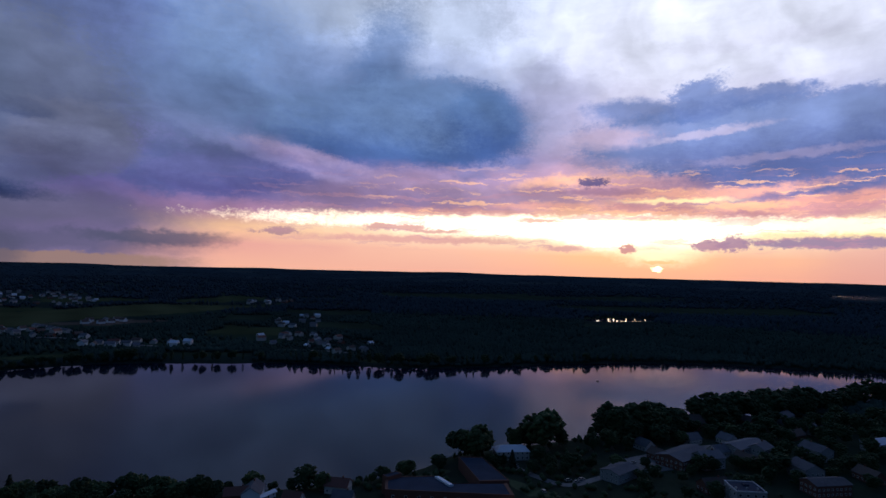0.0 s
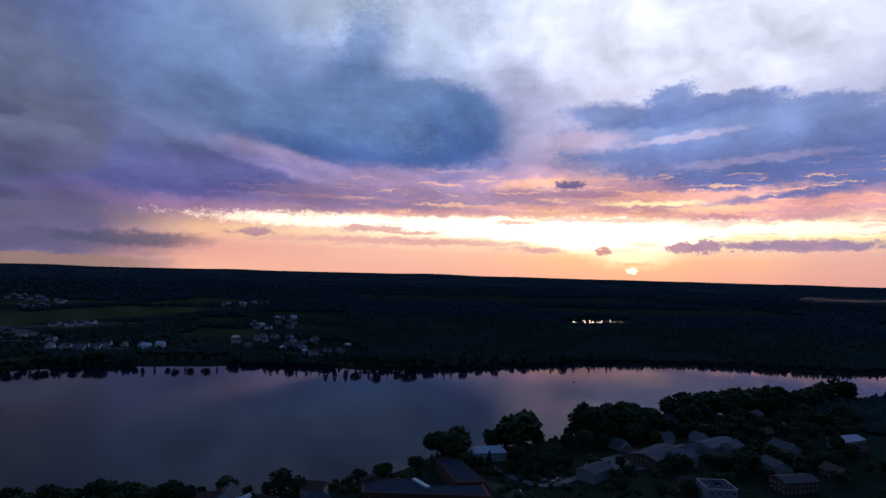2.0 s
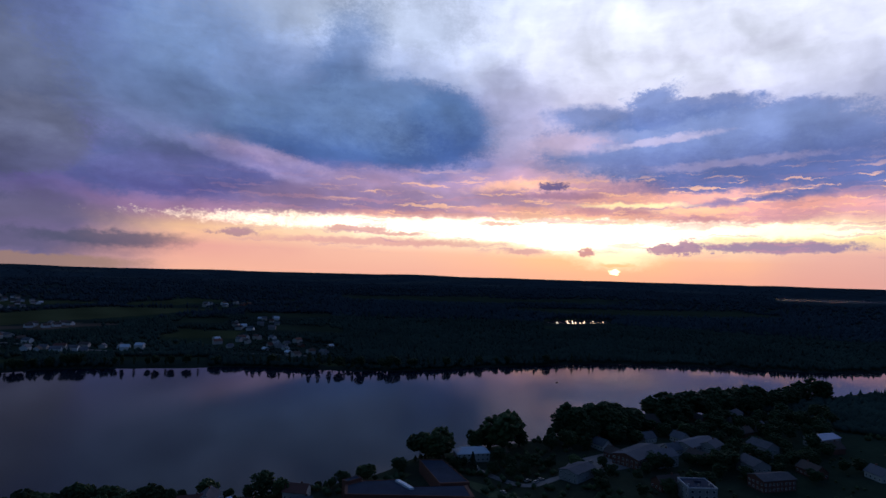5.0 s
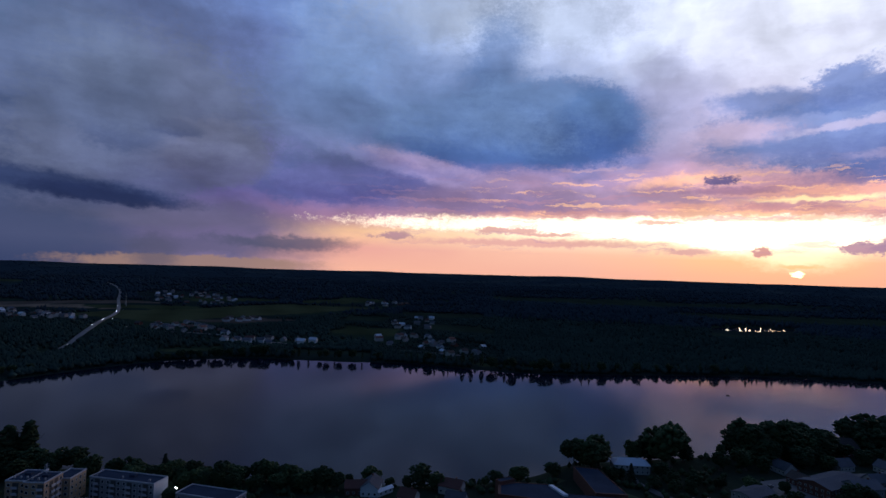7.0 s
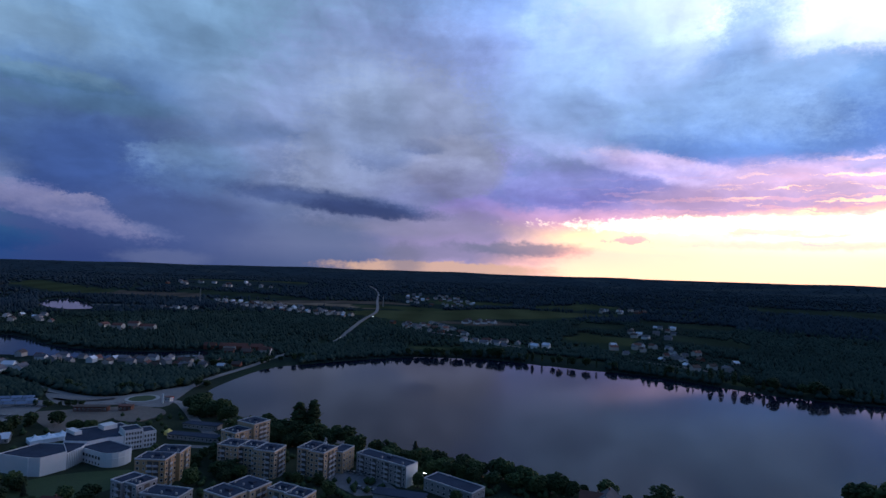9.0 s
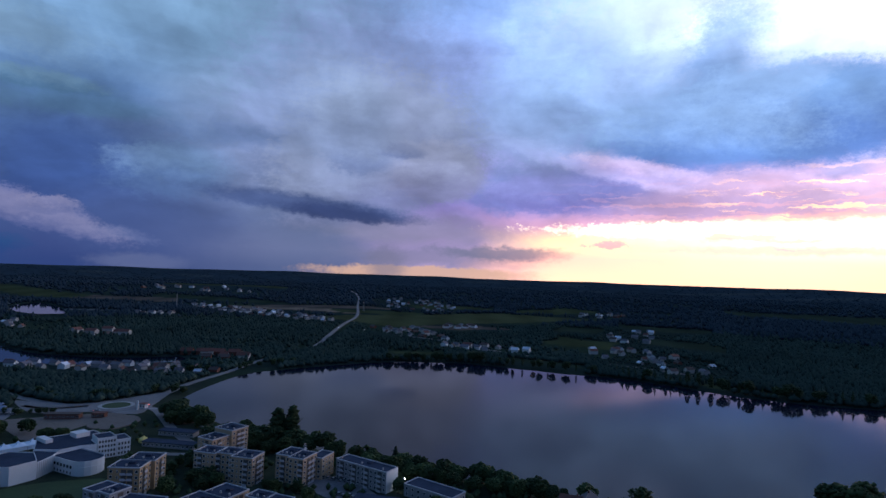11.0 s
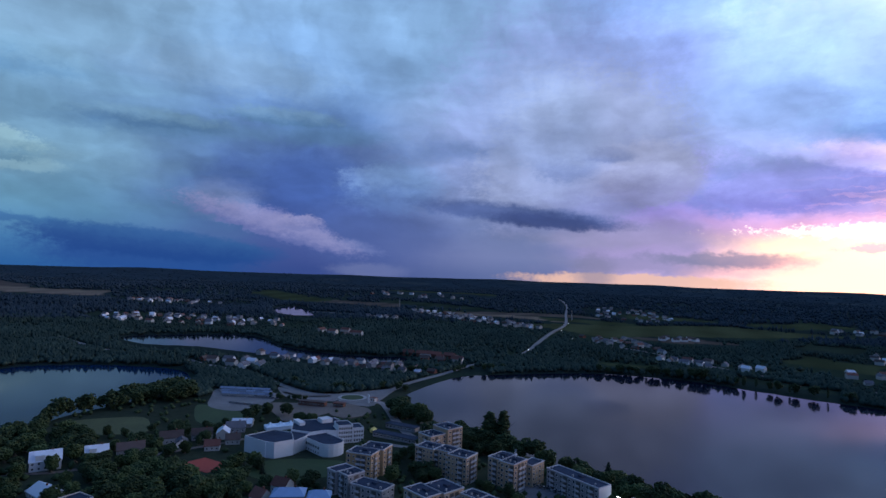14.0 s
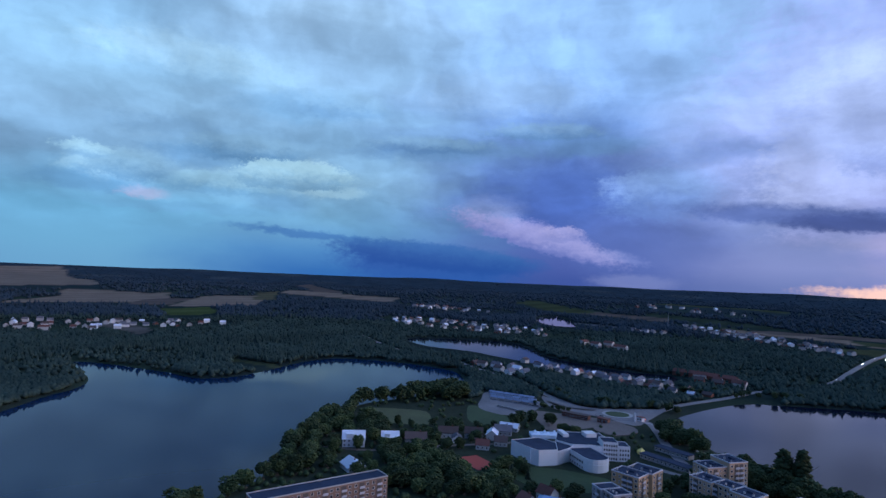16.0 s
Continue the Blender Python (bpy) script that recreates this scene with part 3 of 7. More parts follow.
# far forest: the blue of distance haze is put into its base colour
M_HAZED_WOODS = surface("hazed_forest", (0.033, 0.052, 0.067), 1.0, 0.3, 0.003, 0.03, by_island=0.03, spec=0.0)
M_DULLBRICK = surface("dull_brick", (0.22, 0.145, 0.11), 0.9, 0.2, 0.08, 3.0, bump=0.01)
M_PEACH = surface("peach_brick", (0.42, 0.3, 0.2), 0.85, 0.16, 0.08, 3.0, bump=0.01)
M_ORANGE = surface("ochre_brick", (0.43, 0.28, 0.155), 0.85, 0.18, 0.08, 3.0, bump=0.01)
M_CREAM = surface("cream_render", (0.42, 0.405, 0.39), 0.85, 0.12, 0.1, 2.0, bump=0.01)
M_GREYWALL = surface("grey_panel", (0.25, 0.25, 0.26), 0.85, 0.16, 0.1, 2.0, bump=0.01)
M_WHITE = surface("white_render", (0.62, 0.63, 0.65), 0.75, 0.07, 0.1, 1.5)
M_REDBRICK = surface("red_brick", (0.14, 0.055, 0.038), 0.85, 0.2, 0.15, 4.0, bump=0.01)
M_TAR = surface("tar_roof", (0.036, 0.05, 0.082), 0.9, 0.3, 0.12, 1.5, bump=0.02, spec=0.05)
M_CAP = surface("roof_edge", (0.45, 0.46, 0.5), 0.6, 0.1, 0.2, 2)
M_CONCRETE = surface("concrete", (0.36, 0.36, 0.36), 0.85, 0.18, 0.1, 2, bump=0.01)
M_GLASS = surface("window_glass", (0.02, 0.024, 0.03), 0.12, 0.3, 0.1, 1, by_object=0.4, spec=0.3)
M_FRAME = surface("window_frame", (0.55, 0.55, 0.56), 0.5, 0.08, 0.3, 3)
# shade inside the loggias, put into a dark colour on nearly flush walls
M_LOGGIA_SHADE = surface("loggia_shade", (0.1, 0.085, 0.075), 0.9, 0.2, 0.3, 3)
M_PAVE = surface("paving", (0.165, 0.157, 0.163), 0.85, 0.34, 0.05, 0.5, bump=0.01)
M_SAND = surface("trodden_sand", (0.15, 0.12, 0.105), 0.9, 0.3, 0.04, 0.5)
M_GRASS = surface("mown_grass", (0.032, 0.06, 0.02), 0.9, 0.25, 0.05, 0.7)
M_MEADOW = surface("meadow", (0.07, 0.08, 0.03), 0.9, 0.3, 0.05, 0.5)
M_COURT = surface("red_court", (0.4, 0.06, 0.04), 0.85, 0.15, 0.08, 1.2)
M_MARK = surface("road_paint", (0.3, 0.3, 0.3), 0.7, 0.15, 0.5, 3)
M_ROOFW = surface("pale_metal_roof", (0.62, 0.66, 0.74), 0.5, 0.08, 0.2, 2, by_object=0.05)
M_ROOFR = surface("red_roof", (0.13, 0.05, 0.04), 0.8, 0.2, 0.3, 3, by_object=0.2)
M_ROOFB = surface("brown_roof", (0.075, 0.052, 0.048), 0.8, 0.2, 0.3, 3, by_object=0.2)
M_ROOFG = surface("grey_roof", (0.125, 0.125, 0.145), 0.85, 0.2, 0.3, 3, by_object=0.2, spec=0.1)
M_HALL = surface("old_felt_roof", (0.125, 0.125, 0.145), 0.9, 0.25, 0.1, 1.0, by_object=0.3, spec=0.1)
M_ROOFBL = surface("blue_roof", (0.2, 0.32, 0.52), 0.5, 0.12, 0.3, 3)
M_TENT = surface("white_canvas", (0.6, 0.7, 0.82), 0.6, 0.06, 0.3, 2)
M_YELLOW = surface("yellow_canvas", (0.75, 0.6, 0.18), 0.6, 0.08, 0.3, 2)
M_CAR = surface("car_paint", (0.28, 0.29, 0.31), 0.3, 0.1, 0.3, 2, metal=0.3, by_object=0.5)
M_TYRE = surface("tyre", (0.02, 0.02, 0.02), 0.9, 0.1)
M_LAMP = glow("floodlight", (0.85, 0.92, 1.0), 14)
M_HEAD = glow("headlight", (1.0, 0.95, 0.85), 40)
M_TAIL = glow("tail_light", (1.0, 0.05, 0.03), 14)


def water_material(name, body, ior, tint, glitter):
    """Lake water: its own dark body, the mirror of its face, and the wider gleam of small waves."""
    m = bpy.data.materials.new(name)
    m.use_nodes = True
    t = m.node_tree
    b = t.nodes["Principled BSDF"]
    b.inputs["Base Color"].default_value = (*body, 1)
    b.inputs["IOR"].default_value = ior
    b.inputs["Specular Tint"].default_value = (*tint, 1)
    b.inputs["Coat Weight"].default_value, b.inputs["Coat Roughness"].default_value, b.inputs["Coat IOR"].default_value = glitter, 0.26, 1.25
    b.inputs["Coat Tint"].default_value = (1.0, 0.86, 0.86, 1)
    geo = t.nodes.new("ShaderNodeNewGeometry")
    breeze = t.nodes.new("ShaderNodeTexNoise")
    breeze.inputs["Scale"].default_value, breeze.inputs["Detail"].default_value = 0.005, 2
    t.links.new(geo.outputs["Position"], breeze.inputs["Vector"])
    mr = t.nodes.new("ShaderNodeMapRange")
    for k, v in enumerate((0.38, 0.66, 0.035, 0.085)):
        mr.inputs[k + 1].default_value = v
    t.links.new(breeze.outputs[0], mr.inputs[0])
    t.links.new(mr.outputs[0], b.inputs["Roughness"])
    ripple = t.nodes.new("ShaderNodeTexNoise")
    ripple.inputs["Scale"].default_value, ripple.inputs["Detail"].default_value = 0.12, 3
    t.links.new(geo.outputs["Position"], ripple.inputs["Vector"])
    bp = t.nodes.new("ShaderNodeBump")
    bp.inputs["Strength"].default_value, bp.inputs["Distance"].default_value = 0.2, 0.03
    t.links.new(ripple.outputs[0], bp.inputs["Height"])
    t.links.new(bp.outputs[0], b.inputs["Normal"])
    return m


M_WATER = water_material("lake_water", (0.003, 0.007, 0.02), 1.145, (0.92, 0.86, 1.0), 0.08)
M_DEEP = water_material("deep_blue_water", (0.002, 0.02, 0.06), 1.13, (0.5, 0.85, 1.0), 0.0)


# ---------------------------------------------------------------- helpers for meshes
def part(name, bm, material, parent=None, label="", at=None):
    """A bmesh, or a mesh made before, as one mesh object under a thing."""
    if isinstance(bm, bmesh.types.BMesh):
        me = bpy.data.meshes.new(name)
        bm.to_mesh(me)
        bm.free()
    else:
        me = bm
    if material and not me.materials:
        for mm in material if isinstance(material, (list, tuple)) else (material,):
            me.materials.append(mm)
    ob = new(name, me)
    if parent:
        ob.parent = parent
    if at is not None:
        ob.matrix_basis = at
    if label:
        tagged(ob, label)
    return ob


def thing(name, m, label, category, group=""):
    e = new(name)
    e.empty_display_size = 0.5
    e.matrix_basis = m
    return tagged(e, label, category, group)


def box(bm, x0, y0, z0, x1, y1, z1, mi=0):
    v = [bm.verts.new(p) for p in ((x0, y0, z0), (x1, y0, z0), (x1, y1, z0), (x0, y1, z0),
                                   (x0, y0, z1), (x1, y0, z1), (x1, y1, z1), (x0, y1, z1))]
    for q in ((3, 2, 1, 0), (4, 5, 6, 7), (0, 1, 5, 4), (1, 2, 6, 5), (2, 3, 7, 6), (3, 0, 4, 7)):
        bm.faces.new([v[k] for k in q]).material_index = mi


def prism(bm, outline, z0, z1, mi=0, top_mi=None):
    lo = [bm.verts.new((x, y, z0)) for x, y in outline]
    hi = [bm.verts.new((x, y, z1)) for x, y in outline]
    n = len(outline)
    bm.faces.new(hi).material_index = mi if top_mi is None else top_mi
    bm.faces.new(lo[::-1]).material_index = mi
    for k in range(n):
        bm.faces.new((lo[k], lo[(k + 1) % n], hi[(k + 1) % n], hi[k])).material_index = mi


def spline(points, closed=True, step=6):
    """Catmull-Rom through the points."""
    n, res = len(points), []
    for k in range(n if closed else n - 1):
        ids = [(k - 1), k, k + 1, k + 2]
        p = [np.array(points[i % n] if closed else points[min(max(i, 0), n - 1)], float) for i in ids]
        for s in np.linspace(0, 1, step, endpoint=False):
            res.append(0.5 * (2 * p[1] + (p[2] - p[0]) * s + (2 * p[0] - 5 * p[1] + 4 * p[2] - p[3]) * s ** 2
                              + (3 * p[1] - p[0] - 3 * p[2] + p[3]) * s ** 3))
    if not closed:
        res.append(np.array(points[-1], float))
    return np.array(res)


def poly_distance(px, py, poly, closed=True):
    """Distance to a polygon's edge; negative inside when closed."""
    poly = np.asarray(poly, float)
    A = poly if closed else poly[:-1]
    B = np.roll(poly, -1, 0) if closed else poly[1:]
    if len(px) < 60:                                          # few points: all edges at once
        ex, ey = (B - A)[:, 0], (B - A)[:, 1]
        dx, dy = px[:, None] - A[:, 0], py[:, None] - A[:, 1]
        s = np.clip((dx * ex + dy * ey) / (ex * ex + ey * ey + 1e-9), 0, 1)
        d = np.sqrt(((dx - s * ex) ** 2 + (dy - s * ey) ** 2).min(1))
        if closed:
            hit = ((A[:, 1] > py[:, None]) != (B[:, 1] > py[:, None])) & (dx < ex * dy / np.where(ey == 0, 1e-9, ey))
            d = np.where(hit.sum(1) % 2 == 1, -d, d)
        return d
    # many points: look closely only near the polygon
    lo, hi = poly.min(0) - 140, poly.max(0) + 140
    m = (px > lo[0]) & (px < hi[0]) & (py > lo[1]) & (py < hi[1])
    res = np.full(px.shape, 140.0)
    x, y = px[m], py[m]
    d2 = np.full(x.shape, 1e12)
    inside = np.zeros(x.shape, bool)
    for (ax, ay), (bx, by) in zip(A, B):
        ex, ey = bx - ax, by - ay
        s = np.minimum(np.maximum(((x - ax) * ex + (y - ay) * ey) / (ex * ex + ey * ey + 1e-9), 0), 1)
        d2 = np.minimum(d2, (x - ax - s * ex) ** 2 + (y - ay - s * ey) ** 2)
        if closed and ay != by:
            inside ^= ((ay > y) != (by > y)) & (x < ex * (y - ay) / (by - ay) + ax)
    d = np.sqrt(d2)
    res[m] = np.where(inside, -d, d) if closed else d
    return res


def sstep(v, a, b):
    s = np.clip((np.asarray(v, float) - a) / (b - a), 0, 1)
    return s * s * (3 - 2 * s)


# ---------------------------------------------------------------- plan of the land (metres, y towards the first view)
LAKE_MAIN = spline([(-470, 305), (-525, 410), (-518, 470), (-480, 575), (-440, 625), (-385, 660), (-320, 672), (-255, 682), (-190, 697),
                    (-120, 690), (-55, 680), (15, 690), (85, 715), (165, 740), (245, 762), (320, 768), (395, 765), (460, 748), (560, 728),
                    (760, 760), (980, 860), (1000, 800), (760, 660), (560, 590), (420, 548), (310, 508), (185, 450), (125, 418), (95, 408),
                    (45, 385), (10, 368), (-10, 342), (-40, 322), (-85, 305), (-135, 300), (-200, 285), (-265, 278), (-330, 275), (-365, 275),
                    (-425, 285)])
LAKE_LEFT = spline([(-480, -262), (-550, -250), (-590, -240), (-640, -250), (-725, -300), (-745, -302), (-728, -262), (-705, -225), (-675, -180),
                    (-645, -145), (-655, -110), (-690, -85), (-775, -35), (-800, 10), (-775, 80), (-720, 140), (-670, 150), (-610, 135),
                    (-570, 95), (-530, 30), (-490, 2), (-440, -18), (-390, -35), (-345, -38), (-310, -60), (-285, -85), (-240, -110),
                    (-210, -170), (-300, -330), (-400, -330)])
LAKE_NW = spline([(-1060, 130), (-1075, 200), (-1050, 290), (-1000, 330), (-900, 328), (-835, 332), (-760, 362), (-715, 400), (-690, 440), (-655, 420),
                  (-680, 355), (-725, 318), (-775, 285), (-845, 245), (-900, 215), (-960, 150)])
LAKE_NORTH = spline([(-1740, 640), (-1800, 720), (-1610, 690), (-1430, 625), (-1425, 580), (-1510, 565), (-1640, 590)])
POND = spline([(362, 1440), (400, 1490), (455, 1520), (560, 1510), (545, 1465), (470, 1425), (385, 1400)])
LAKE_FAR = spline([(2020, 2880), (2230, 3250), (2560, 3480), (2800, 3420), (2830, 3080), (2560, 2900), (2230, 2760), (2080, 2770)])
LAKES = [(LAKE_MAIN, 0.0), (LAKE_LEFT, 0.0), (LAKE_NW, 0.0), (LAKE_NORTH, 0.0), (POND, 0.0), (LAKE_FAR, 22.0)]

ROAD_MAIN = spline([(-478, 262), (-490, 300), (-515, 340), (-545, 410), (-580, 480), (-610, 570), (-640, 640), (-720, 750), (-845, 925),
                    (-985, 1125), (-1265, 1445), (-1600, 1830), (-1900, 2100), (-2300, 2250)], closed=False)
ROAD_WEST = spline([(-490, 243), (-515, 225), (-570, 215), (-640, 210), (-720, 180), (-790, 160), (-900, 90), (-1100, 40)], closed=False)
ROAD_EAST = spline([(-467, 262), (-445, 265), (-415, 255), (-385, 243), (-350, 232), (-320, 228)], closed=False)
ROAD_SIDE = spline([(-700, 800), (-640, 830), (-560, 840), (-440, 800), (-330, 780), (-200, 790), (-100, 770)], closed=False)
ROADS = [("road_main", ROAD_MAIN, 7.5), ("road_west", ROAD_WEST, 7.5), ("road_east", ROAD_EAST, 7), ("road_side", ROAD_SIDE, 5)]
PLAZA = spline([(-505, 130), (-545, 143), (-572, 155), (-547, 182), (-520, 202), (-510, 192), (-491, 177), (-480, 158), (-479, 143)], step=3)
LOT = spline([(-491, 176), (-484, 196), (-467, 225), (-447, 246), (-439, 217), (-430, 192), (-428, 169), (-444, 168)], step=3)
MOUND = spline([(-431, 207), (-447, 226), (-438, 243), (-418, 238), (-412, 214)])
JUNCTION = spline([(-555, 209), (-524, 221), (-500, 246), (-498, 283), (-494, 308), (-473, 288), (-455, 268), (-440, 248), (-470, 232), (-491, 207),
                   (-512, 200)], step=3)
YARD = spline([(104, 338), (108, 356), (136, 374), (176, 394), (212, 402), (216, 386), (180, 368), (140, 345)], step=3)
CARPARK = [(-236, 236), (-213, 247), (-184, 236), (-200, 218), (-225, 222)]
MEADOW_W = spline([(-484, 26), (-503, 33), (-500, 58), (-490, 79), (-462, 79), (-447, 73), (-452, 50), (-466, 29)], step=3)
LAWN = spline([(-512, 122), (-508, 132), (-477, 145), (-466, 149), (-442, 141), (-446, 131), (-448, 114), (-468, 111)], step=3)
SCHOOL_LAWN = spline([(-345, 118), (-341, 140), (-328, 158), (-318, 165), (-302, 150), (-308, 122), (-325, 108)])

# open ground among the woods: middle, half length, half width, bearing of the length, colour
STRAW, GREEN, DULL, EARTH = (0.19, 0.145, 0.11), (0.046, 0.058, 0.03), (0.028, 0.041, 0.028), (0.1, 0.08, 0.068)
FIELDS = [
    (-770, 1300, 330, 140, 70, (0.06, 0.07, 0.036)), (-640, 1080, 80, 50, 60, EARTH), (-1250, 1150, 190, 50, 20, STRAW),
    (-3250, -1600, 950, 220, 28, STRAW), (-2100, -770, 330, 180, 10, STRAW), (-1960, -560, 190, 60, 5, EARTH), (-2110, -390, 320, 120, 5, STRAW),
    (-2450, -300, 230, 40, 5, (0.09, 0.085, 0.05)), (-3200, -130, 480, 60, 12, EARTH), (-2640, 0, 290, 100, 60, STRAW),
    (-1530, -370, 110, 60, 20, (0.06, 0.08, 0.03)), (-2000, 1000, 230, 80, 25, EARTH), (-1290, 1300, 190, 70, 50, EARTH), (-1130, -380, 90, 26, 40, (0.1, 0.09, 0.08)), (-340, 1010, 60, 60, 0, GREEN), (-290, 1440, 100, 60, 0, DULL),
    (-190, 1130, 70, 50, 0, DULL), (-720, 1880, 160, 80, 80, GREEN), (850, 1900, 480, 120, 5, DULL), (-2300, 900, 250, 90, 10, GREEN),
    (-1060, 1700, 120, 80, 40, GREEN), (-60, 712, 42, 8, -5, GREEN), (-1020, 1270, 120, 60, 40, GREEN), (-2500, 1800, 300, 100, 30, GREEN),
    (100, 2500, 350, 80, 10, DULL), (-1480, 705, 70, 18, 35, (0.09, 0.1, 0.11)), (-720, -70, 70, 8, 55, GREEN),
    (-480, 690, 40, 14, 35, GREEN), (-300, 735, 60, 14, 8, DULL),
    (-430, 1250, 50, 60, 0, DULL), (-1750, 1250, 260, 60, 20, DULL), (500, 2450, 500, 70, 8, DULL),
]


def field_mask(px, py, f):
    cx, cy, a, b, ang, _ = f
    c, s = math.cos(radians(ang)), math.sin(radians(ang))
    u, v = ((px - cx) * c + (py - cy) * s) / a, ((py - cy) * c - (px - cx) * s) / b
    wob = 0.18 * np.sin(px / (0.31 * a) + cy) * np.cos(py / (0.27 * a) + cx)
    return np.maximum(np.abs(u + 0.15 * v), np.abs(v)) + wob < 1


def ground_z(px, py):
    px, py = np.asarray(px, float), np.asarray(py, float)
    r = np.hypot(px, py)
    az = np.arctan2(-px, py)
    hills = 5 * np.sin(px / 310 + 1) * np.sin(py / 270 + 2) + 3.5 * np.sin(px / 130 + 4) * np.sin(py / 160)
    z = 2 + np.maximum(hills, -1) * sstep(r, 800, 1900)
    z = z + 22 * sstep(r, 2300, 3000)
    z = z + (66 + 1.2 * np.sin(az * 9 + 1) + 0.6 * np.sin(az * 23)) * sstep(r, 4150, 4950)
    for poly, level in LAKES:
        x0, y0 = poly.min(0) - 130
        x1, y1 = poly.max(0) + 130
        m = (px > x0) & (px < x1) & (py > y0) & (py < y1)
        if m.any():
            d = poly_distance(px[m], py[m], poly)
            near = level + np.clip(d * 0.22, -4, 2)
            k = sstep(d, 25, 120)
            z[m] = near * (1 - k) + z[m] * k
    return z


def zat(x, y):
    return float(ground_z(np.array([x]), np.array([y]))[0])


# ---------------------------------------------------------------- ground: one sheet out to the horizon
def build_ground():
    az = np.concatenate([np.arange(-180, -60, 6), np.arange(-60, 132, 0.4), np.arange(132, 180, 6)])
    rad = [15.0]
    while rad[-1] < 4900:
        rad.append(rad[-1] * (1.017 if rad[-1] < 3900 else 1.008))
    rad[-1] = 4900
    rad = np.array(rad)
    A, R = np.meshgrid(np.radians(az), rad)
    X, Y = -R * np.sin(A), R * np.cos(A)
    Z = ground_z(X.ravel(), Y.ravel())
    na, nr = len(az), len(rad)
    co = np.column_stack([X.ravel(), Y.ravel(), Z])
    i, j = np.meshgrid(np.arange(nr - 1), np.arange(na), indexing="ij")
    j2 = (j + 1) % na
    quads = np.stack([i * na + j, i * na + j2, (i + 1) * na + j2, (i + 1) * na + j], -1).reshape(-1, 4)[:, ::-1]
    verts = co.tolist() + [[0, 0, 2]]
    faces = quads.tolist() + [[len(co), k, (k + 1) % na] for k in range(na)]
    me = bpy.data.meshes.new("ground")
    me.from_pydata(verts, [], faces)
    # land cover, with distance haze mixed into the far colours
    x, y = co[:, 0], co[:, 1]
    r = np.hypot(x, y)
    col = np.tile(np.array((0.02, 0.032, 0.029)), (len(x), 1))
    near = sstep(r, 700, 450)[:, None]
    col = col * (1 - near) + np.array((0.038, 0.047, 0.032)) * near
    scrub = sstep(np.sin(x / 120 + 2 * np.sin(y / 210)) * np.sin(y / 95 + 1.5 * np.sin(x / 170)), 0.1, 0.7)[:, None]
    col = col * (1 - scrub) + np.array((0.028, 0.044, 0.03)) * scrub
    # aerial haze as colour: land and far glades turn bluer outwards
    haze = sstep(r, 1800, 4200)[:, None]
    col = col * (1 - haze) + np.array((0.03, 0.048, 0.062)) * haze
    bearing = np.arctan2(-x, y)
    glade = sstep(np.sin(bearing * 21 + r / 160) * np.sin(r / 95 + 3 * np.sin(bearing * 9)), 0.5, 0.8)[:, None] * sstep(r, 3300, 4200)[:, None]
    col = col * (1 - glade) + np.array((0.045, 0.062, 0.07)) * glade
    for f in FIELDS:
        m = field_mask(x, y, f)
        col[m] = np.array(f[5]) * (0.85 + 0.3 * np.sin(x[m] / 45 + y[m] / 70)[:, None] ** 2)
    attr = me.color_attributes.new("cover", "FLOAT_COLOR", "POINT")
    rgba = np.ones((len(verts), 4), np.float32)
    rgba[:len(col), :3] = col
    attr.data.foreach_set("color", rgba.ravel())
    m = surface("land", (0.04, 0.05, 0.025), 1.0, 0.3, 0.01, 0.25, spec=0.0)
    t = m.node_tree
    b = t.nodes["Principled BSDF"]
    src = t.nodes.new("ShaderNodeVertexColor")
    src.layer_name = "cover"
    mixn = [n for n in t.nodes if n.bl_idname == "ShaderNodeMix"][0]
    mixn.blend_type = "MIX"
    mixn.inputs[6].default_value, mixn.inputs[7].default_value = (0.62, 0.62, 0.62, 1), (1.4, 1.4, 1.4, 1)
    mul = t.nodes.new("ShaderNodeMix")
    mul.data_type, mul.blend_type = "RGBA", "MULTIPLY"
    mul.inputs[0].default_value = 1.0
    t.links.new(src.outputs[0], mul.inputs[6])
    t.links.new(mixn.outputs[2], mul.inputs[7])
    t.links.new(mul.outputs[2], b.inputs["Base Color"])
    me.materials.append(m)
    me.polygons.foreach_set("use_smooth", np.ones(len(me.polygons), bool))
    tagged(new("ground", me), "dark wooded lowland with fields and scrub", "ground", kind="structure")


build_ground()


def flat_sheet(name, outline, z, material, label, category, thick=0.0):
    bm = bmesh.new()
    if thick:
        prism(bm, outline, z - thick, z)
    else:
        bm.faces.new([bm.verts.new((x, y, z)) for x, y in outline])
    ob = part(name, bm, material)
    return tagged(ob, label, category, kind="structure")


def grown(poly, d):
    """The outline pushed outwards by d."""
    p, q = np.roll(poly, 1, 0), np.roll(poly, -1, 0)
    tan = q - p
    nrm = np.stack([tan[:, 1], -tan[:, 0]], 1) / (np.linalg.norm(tan, axis=1, keepdims=True) + 1e-9)
    area = np.sum(poly[:, 0] * np.roll(poly[:, 1], -1) - np.roll(poly[:, 0], -1) * poly[:, 1])
    return poly + nrm * d * (1 if area > 0 else -1)


for nm, (poly, level), lab in zip(("water_main", "water_left", "water_west", "water_north", "water_pond", "water_far"), LAKES,
                                  ("still dark lake mirroring the sunset", "calm deep blue lake between wooded shores",
                                   "narrow calm lake behind a row of houses", "small pale lake among woods",
                                   "small pond glowing with sunset light", "far lake catching the sunset")):
    flat_sheet(nm, grown(poly, 6), level, M_DEEP if nm == "water_left" else M_WATER, lab, "lake")


